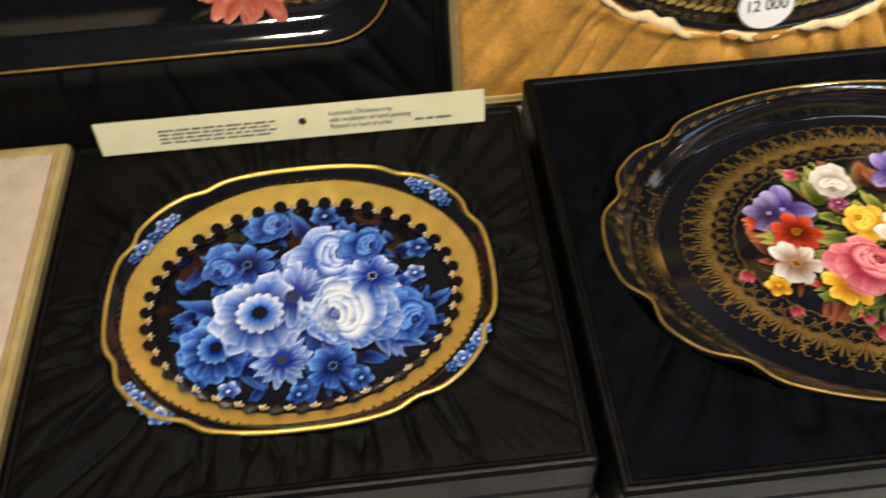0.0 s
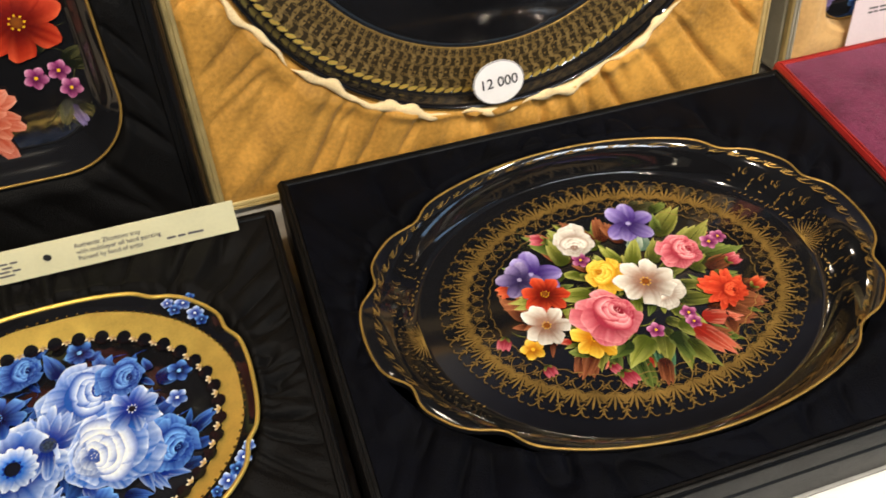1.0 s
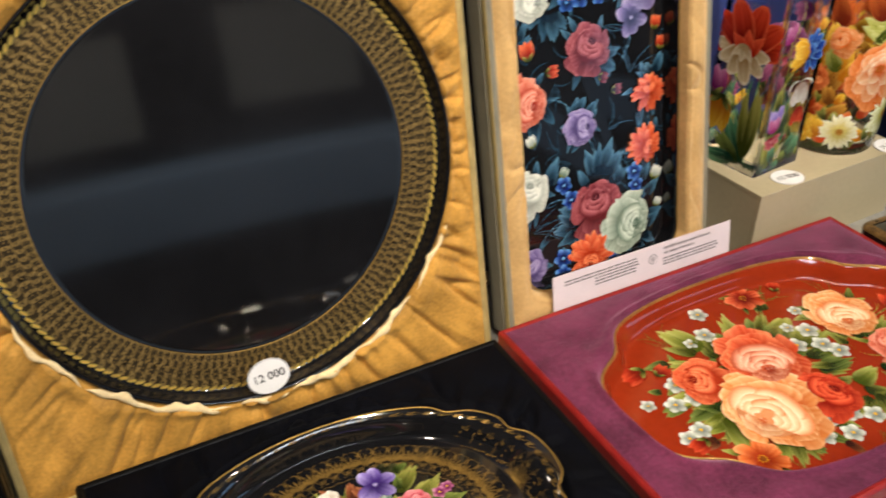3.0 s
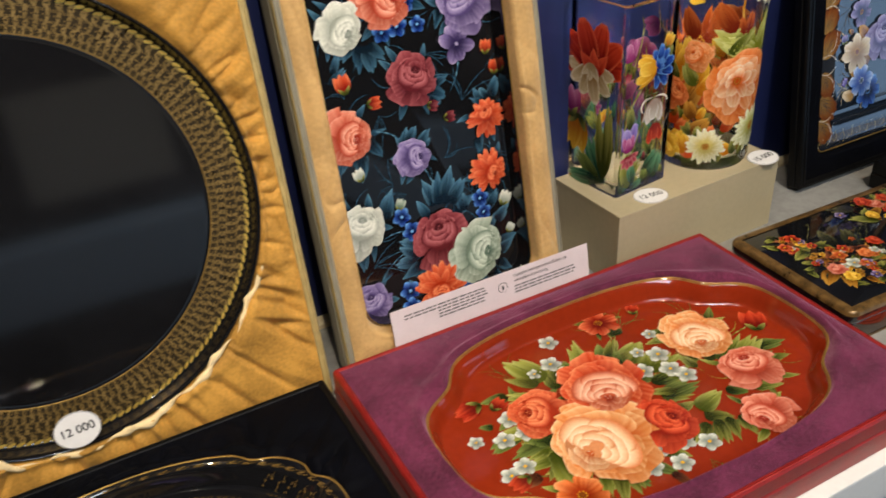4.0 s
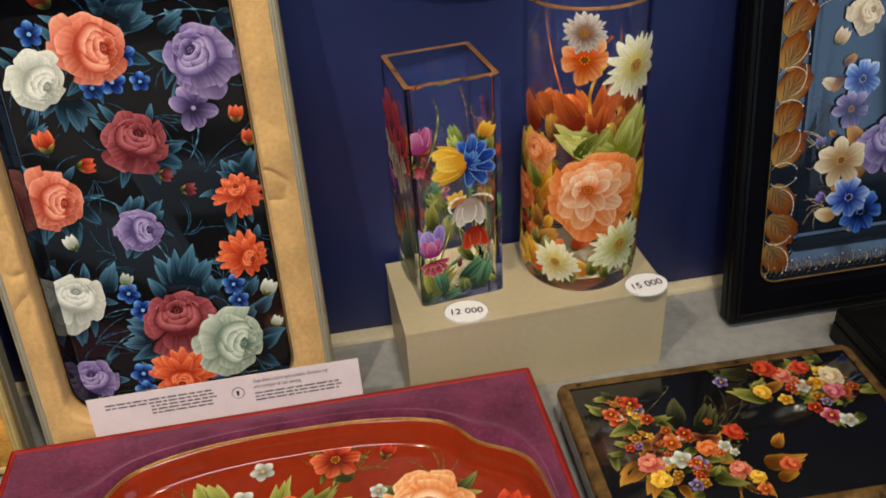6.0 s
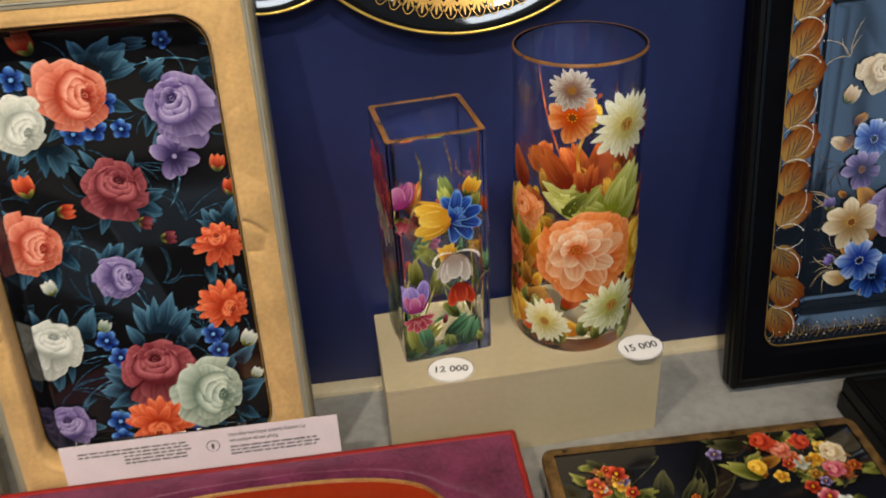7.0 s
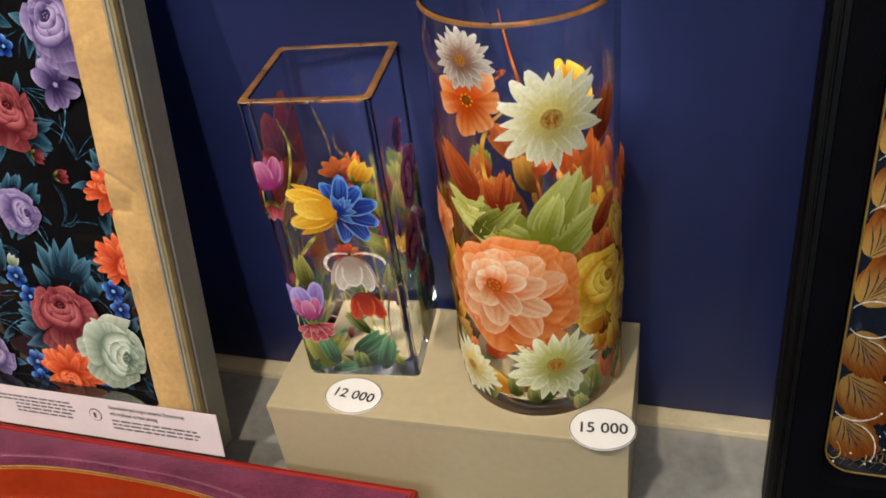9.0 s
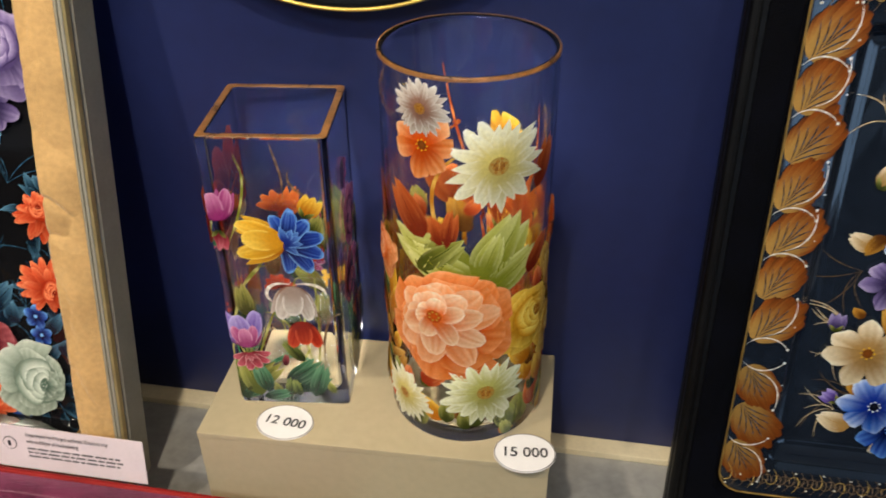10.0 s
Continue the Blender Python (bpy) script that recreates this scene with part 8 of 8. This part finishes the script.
# braided border of the round tray
def braid_place(t, k, w):
    """Maps (angle, share inwards, lift) to the flat border of the round tray."""
    q = (k - 0.25) / 0.74
    r = ROUND - 0.0085 - 0.0415 * q
    return RC[0] + r * math.cos(t), RC[1] + r * math.sin(t), -0.0132 - 0.0018 * q + w + 0.0003


for row, (k0, k1, count, fat) in enumerate(((0.29, 0.50, 128, 1.2), (0.50, 0.70, 140, 1.1), (0.70, 0.86, 156, 0.9), (0.86, 0.99, 170, 0.75))):
    loops("braid_ground", [[braid_place(2 * math.pi * j / 240, k0 + (k1 - k0) * q / 4, 0.0002) for j in range(240)] for q in range(5)], BRONZE, round_tray, "dull bronze ground of the braid")
    braid = Brush(braid_place, 0.205, 0.064)
    m = (k0 + k1) / 2
    for i in range(count):
        t, d = 2 * math.pi * (i + 0.5 * (row % 2)) / count, 2 * math.pi / count
        for j in (-1, 1):
            tone = PALETTES[random.choice(("gilt", "gilt", "sepia"))]
            lean_a = (1.0 if row % 2 else 2.14) + random.uniform(-0.16, 0.16)
            braid.petal(t - 0.2 * d, m, j * lean_a, 0.0074 * fat * random.uniform(0.8, 1.1), 0.0014 * fat, tone, 0.0006 + 0.0002 * (i % 3), "round", 0.25 * j, 1, 6, 3)
            braid.petal(t + 0.2 * d, m, j * (math.pi - lean_a), 0.0048 * fat, 0.0008 * fat, tone, 0.0014, "round", -0.3 * j, 1, 5, 3)
            braid.line([(t - 0.5 * d, m + j * 0.4 * (k1 - k0)), (t, m + j * 0.52 * (k1 - k0)), (t + 0.5 * d, m + j * 0.4 * (k1 - k0))], 0.00034, PALETTES["sepia"], 0.0007, False, 5)
        braid.dot(t + 0.4 * d, m + random.uniform(-0.03, 0.03), 0.0010 * fat * random.uniform(0.7, 1.2), gp[2], 0.0018, 7)
    braid.put("gold_braid", round_tray, SILVER_GOLD, "gold braided border")
edge_line = Brush(braid_place, 0.205, 0.064)
for i in range(168):
    t, d = 2 * math.pi * i / 168, 2 * math.pi / 168
    edge_line.petal(t, 0.262, 0.40 + 0.1 * (i % 2), 0.0092, 0.0021, PALETTES["gold"], 0.0009 + 0.0003 * (i % 2), "round", 0.1, 1, 6, 5)
edge_line.put("gold_edge_line", round_tray, GOLD, "bright gold edge line")
tube_along(round_tray, "inner_bead_line", ring_of(oval(*RC, 0.1945, 0.1945), -0.0150), 0.0006, GOLD_LINE)

# bunched velvet where the round tray sits in its lining; paler colour paints its highlight
for a0, a1, fat in ((-2.80, -2.42, 0.0036), (-2.40, -2.12, 0.0050), (-2.16, -1.78, 0.0058), (-1.74, -1.52, 0.0042), (-1.50, -1.12, 0.0060), (-1.14, -0.80, 0.0048), (-0.76, -0.40, 0.0036)):
    rings = []
    for k in range(41):
        t = a0 + (a1 - a0) * k / 40
        r = 0.62 * fat * max(0.03, math.sin(math.pi * k / 40)) ** 0.7 * (1 + 0.22 * math.sin(61 * t))
        q = 0.2490 + 0.0026 * math.sin(23 * t) + 0.0010 * math.sin(57 * t + 1)
        rings.append([(RC[0] + (q + 1.5 * r * math.cos(j * 0.6283)) * math.cos(t), RC[1] + (q + 1.5 * r * math.cos(j * 0.6283)) * math.sin(t), 0.0058 + r * math.sin(j * 0.6283)) for j in range(10)])
    loops("lit_velvet_fold", rings, LIT_VELVET, gold_case, "crushed velvet fold with its highlight in the colour")

# red tray: second thin line inside the rim
tube_along(red_tray, "inner_gold_line", ring_of(between(red_out, red_in, 0.14), -0.0050), 0.0006, GOLD_LINE)

# border of amber leaves
def border_leaf(x, y, size, ang):
    """A lobed leaf, pale at its base, with branching dark veins."""
    b = Brush()
    w = LEAF_RIM + 0.0004 + random.uniform(0, 0.0003)
    for j in (0, 8, 1, 7, 2, 6, 3, 5, 4):
        a = ang + (j - 4) * 0.140
        b.petal(x, y, a, size * (1.0 - 0.024 * (j - 4) ** 2) * random.uniform(0.92, 1.07), size * 0.135, PALETTES["amber"], w + (4 - abs(j - 4)) * 0.00008, "round", 0, 0.85, 12, 9)
    for j in range(-3, 4):
        a = ang + j * 0.19
        s0 = 0.10 * (3 - abs(j)) * size
        st = (x + s0 * math.cos(ang), y + s0 * math.sin(ang))
        n = size * (0.74 - 0.06 * abs(j))
        b.line([st, (st[0] + 0.5 * n * math.cos(ang + 0.12 * j), st[1] + 0.5 * n * math.sin(ang + 0.12 * j)), (x + n * math.cos(a), y + n * math.sin(a))], size * 0.011, PALETTES["dark"], w + 0.0006, True, 7)
    b.put("painted_leaf", leaf_tray, MATT_PAINT, "amber leaf with dark veins")


def scroll_line(mirror, v, s):
    """A white curl that closes one leaf off from the next."""
    q = (lambda a: LU1 - a) if mirror else (lambda a: LU0 + a)
    curl = Brush()
    curl.line([(q(0.003), v - 0.002 * s), (q(0.012), v + 0.010 * s), (q(0.030), v + 0.006 * s), (q(0.036), v - 0.004 * s)], 0.00055, PALETTES["snow"], LEAF_RIM + 0.0014, True, 14)
    curl.line([(q(0.018), v + 0.008 * s), (q(0.034), v + 0.012 * s), (q(0.040), v + 0.030 * s), (q(0.035), v + 0.044 * s)], 0.00055, PALETTES["snow"], LEAF_RIM + 0.0014, True, 14)
    curl.dot(q(0.036), v - 0.004 * s, 0.0012, PALETTES["snow"][2], LEAF_RIM + 0.0015, 8)
    curl.dot(q(0.035), v + 0.044 * s, 0.0011, PALETTES["snow"][2], LEAF_RIM + 0.0015, 8)
    curl.dot(q(0.038), v + 0.018 * s, 0.0007, PALETTES["snow"][2], LEAF_RIM + 0.0015, 8)
    curl.put("white_scroll", leaf_tray, MATT_PAINT, "fine white scroll line")


SPAN = LV1 - LV0 - 0.072
n_leaf = 10
for mirror in (False, True):
    for i in range(n_leaf):
        v = LV0 + 0.036 + SPAN * (i + 0.4) / n_leaf
        up = v > LV0 + 0.145
        a = radians(62 - 8 * (i % 2)) * (1 if up else -1)
        x, a = (LU1 - 0.008, math.pi - a) if mirror else (LU0 + 0.008, a)
        border_leaf(x, v - (0.008 if up else -0.006), 0.047 + 0.005 * (i % 2), a)
        if i % 3 != 1:
            scroll_line(mirror, v - (0.010 if up else -0.008), 1 if up else -1)
for v_mid in (LV0 + 0.019, LV1 - 0.019):
    fil = Brush()
    for i in range(92):
        u = LU0 + 0.008 + (LU1 - LU0 - 0.016) * i / 91
        s = 1 if i % 2 else -1
        fil.line([(u, v_mid - s * 0.012), (u + 0.010, v_mid), (u, v_mid + s * 0.013), (u - 0.006, v_mid)], 0.00045, PALETTES["sepia"] if i % 5 else PALETTES["gilt"], LEAF_RIM + 0.0007, True, 8)
        if i % 3 == 0:
            fil.dot(u, v_mid + s * 0.010 * random.uniform(0.2, 1.1), 0.0010, PALETTES["cream"][2], LEAF_RIM + 0.0009, 7)
    fil.put("filigree_border", leaf_tray, MATT_PAINT, "fine dark filigree with pale dots")
tube_along(leaf_tray, "rim_line", ring_of(leaf_edge(0.0012), LEAF_RIM + 0.0008, 280), 0.0009, GOLD_LINE)

# lace on the hung tray
hl = on_wall(oval(0, 0, 0.19, 0.18), oval(0, 0, 0.145, 0.135), 0.022, 0.002)
hung_lace = Brush(hl, 0.18, 0.045)
for i in range(72):
    t, d = 2 * math.pi * i / 72, 2 * math.pi / 72
    for j in range(-2, 3):
        hung_lace.petal(t, 0.78, -math.pi / 2 + 0.42 * j, 0.016 - 0.002 * abs(j), 0.0016, gp, 0.0004 + 0.0001 * abs(j), "round", 0, 1, 5, 3)
    hung_lace.line([(t - 0.5 * d, 0.55), (t, 0.16), (t + 0.5 * d, 0.55)], 0.0004, gp, 0.0008, False, 8)
hung_lace.put("gold_lace", hung, GOLD_LINE, "gold lace border")


# ---- price labels, cards and the sticker ----
def words(text, size, parent, x, y, z, mat=INK, align="CENTER", name="lettering", squash=1.0):
    data = bpy.data.curves.new(name, "FONT")
    data.body, data.size, data.align_x, data.align_y, data.offset = text, size, align, "CENTER", size * 0.014
    tmp = bpy.data.objects.new(name, data)
    scene.collection.objects.link(tmp)
    bpy.context.view_layer.update()
    me = bpy.data.meshes.new_from_object(tmp.evaluated_get(bpy.context.evaluated_depsgraph_get()))
    bpy.data.objects.remove(tmp)
    me.materials.clear()
    me.materials.append(mat)
    ob = new(name, me)
    ob.parent = parent
    ob.matrix_local = pose(x, y, z) @ Matrix.Diagonal((squash, 1, 1, 1))
    return ob


def price_label(m, text, a, b, label):
    ob = thing("price_label", m, label, "price label", "price labels")
    ell = lambda k, w: [(a * k * math.cos(2 * math.pi * i / 48), b * k * math.sin(2 * math.pi * i / 48), w) for i in range(48)]
    loops("paper_oval", [ell(1, 0), ell(1, 0.0006), ell(0.985, 0.0008)], LABEL_WHITE, ob, cap_first=True, cap_last=True, smooth=False)
    loops("oval_outline", [ell(0.99, 0.00095), ell(0.955, 0.00095)], GREY_INK, ob)
    words(text, a * 0.54, ob, 0, 0, 0.0011)
    return ob


price_label(pose(1.135, 0.6845, 1.0170, 0, 0, -5), "12 000", 0.0265, 0.0215, "white oval price label reading 12 000 on the plinth")
price_label(pose(1.3525, 0.6830, 1.0174, 3, 0, 6), "15 000", 0.0270, 0.0215, "white oval price label reading 15 000 at the plinth edge")
price_label(M_ROUND @ pose(0.335, 0.086, 0.009, -6, 0, 3), "12 000", 0.0245, 0.0205, "white oval price label reading 12 000 on the round tray")


def text_bars(card, x0, x1, y, h, n, mat, z):
    """Rows of unreadable print."""
    for k in range(n):
        bm = bmesh.new()
        x = x0
        while x < x1 - 0.004:
            w = random.uniform(0.004, 0.012)
            e = min(x + w, x1 - random.uniform(0, 0.006) if k == n - 1 else x1)
            if e > x:
                block(bm, x, y - k * h * 2.3, z, e, y - k * h * 2.3 + h, z + 0.0003)
            x += w + 0.0018
        part("print_line", bm, mat, card)


card1 = thing("caption_card", pose(-0.205, 0.5665, 0.9780, 80, 0, -0.2), "long cream caption card standing behind the tray case", "caption card", "caption cards")
solid("card", 0, 0, 0, 0.289, 0.0280, 0.0008, CARD_YELLOW, card1)
text_bars(card1, 0.045, 0.132, 0.0165, 0.0015, 4, GREY_INK, 0.0009)
for k, line in enumerate(("Authentic Zhostovo tray", "with multilayer oil hand painting", "Painted by hand of artist")):
    words(line, 0.0056, card1, 0.172, 0.0195 - 0.0058 * k, 0.0012, GREY_INK, "LEFT", "lettering", 0.84)
text_bars(card1, 0.236, 0.264, 0.0070, 0.0018, 1, GREY_INK, 0.0009)
mark = bmesh.new()
bmesh.ops.create_circle(mark, cap_ends=True, radius=0.0030, segments=20, matrix=pose(0.152, 0.0150, 0.0012))
part("round_mark", mark, INK, card1)

card2 = thing("caption_card", pose(0.706, 0.651, 0.948, 80, 0, 0), "long pale pink caption card standing by the red case", "caption card", "caption cards")
solid("card", 0, 0, 0, 0.298, 0.048, 0.0008, CARD_PINK, card2)
for k, line in enumerate(("Unparalleled hand forged, authentic Zhostovo tray", "with multilayer oil hand painting")):
    words(line, 0.0062, card2, 0.298 * 0.60, 0.048 - 0.0085 - 0.0074 * k, 0.0012, GREY_INK, "LEFT", "lettering", 0.66)
text_bars(card2, 0.298 * 0.60, 0.298 * 0.93, 0.048 - 0.0250, 0.0019, 3, GREY_INK, 0.0009)
text_bars(card2, 0.298 * 0.06, 0.298 * 0.46, 0.048 - 0.0120, 0.0019, 2, GREY_INK, 0.0009)
text_bars(card2, 0.298 * 0.22, 0.298 * 0.46, 0.048 - 0.0207, 0.0019, 3, GREY_INK, 0.0009)
mark = bmesh.new()
bmesh.ops.create_circle(mark, cap_ends=True, radius=0.0072, segments=24, matrix=pose(0.298 * 0.54, 0.048 * 0.58, 0.0010))
part("round_mark", mark, INK, card2)
mark = bmesh.new()
bmesh.ops.create_circle(mark, cap_ends=True, radius=0.0064, segments=24, matrix=pose(0.298 * 0.54, 0.048 * 0.58, 0.0014))
part("mark_ground", mark, CARD_PINK, card2)
mark = bmesh.new()
block(mark, 0.298 * 0.54 - 0.0016, 0.048 * 0.58 - 0.003, 0.0016, 0.298 * 0.54 + 0.0012, 0.048 * 0.58 + 0.003, 0.0018)
part("mark_figure", mark, INK, card2)

sticker = thing("warning_sticker", pose(1.298, 0.343, 0.9004, 0, 0, -2), "round orange do-not-touch sticker on the shelf", "sticker")
disc = lambda r, w: [(r * math.cos(2 * math.pi * i / 56), r * math.sin(2 * math.pi * i / 56), w) for i in range(56)]
loops("disc", [disc(0.037, 0), disc(0.037, 0.0005), disc(0.0365, 0.0006)], ORANGE, sticker, cap_first=True, cap_last=True, smooth=False)
for x0, y0, x1, y1, q in ((-0.022, 0.014, 0.012, -0.006, 0.0030), (0.004, -0.004, 0.014, -0.020, 0.0042), (-0.006, -0.006, -0.002, -0.022, 0.0030), (0.012, 0.004, 0.022, -0.012, 0.0026)):
    b = bmesh.new()
    n = math.hypot(x1 - x0, y1 - y0)
    block(b, 0, -q, 0.0008, n, q, 0.0010, 0)
    bmesh.ops.transform(b, matrix=pose(x0, y0, 0, 0, 0, math.degrees(math.atan2(y1 - y0, x1 - x0))), verts=b.verts)
    part("black_bar", b, INK, sticker)
loops("ring", [disc(0.0335, 0.0009), disc(0.0315, 0.0009)], RED_CASE, sticker)
b = bmesh.new()
block(b, -0.031, -0.0014, 0.0012, 0.031, 0.0014, 0.0014, 0)
bmesh.ops.transform(b, matrix=pose(0, 0, 0, 0, 0, 40), verts=b.verts)
part("cross_bar", b, RED_CASE, sticker)

# ---- gilt edges of the vases ----
loops("gilt_rim", [square_ring(0.0508, 0.2737), square_ring(0.0503, 0.2742), square_ring(0.0480, 0.2744), square_ring(0.0455, 0.2743), square_ring(0.0449, 0.2737)], AMBER_RIM, vase, "amber gilt rim", smooth=False)
loops("gilt_rim", [round_ring(0.0674, 0.3380), round_ring(0.0674, 0.3400), round_ring(0.0666, 0.3412), round_ring(0.0658, 0.3410)], AMBER_RIM, tall_vase, "amber gilt rim")
price_label(pose(0.566, 0.318, 0.9800, 0, 0, -4), "12 000", 0.0245, 0.0205, "white oval price label on the corner of the black case")

for holder in (vase, tall_vase):
    for piece in holder.children:
        if piece.name.startswith("glass_body"):
            piece.visible_shadow = False
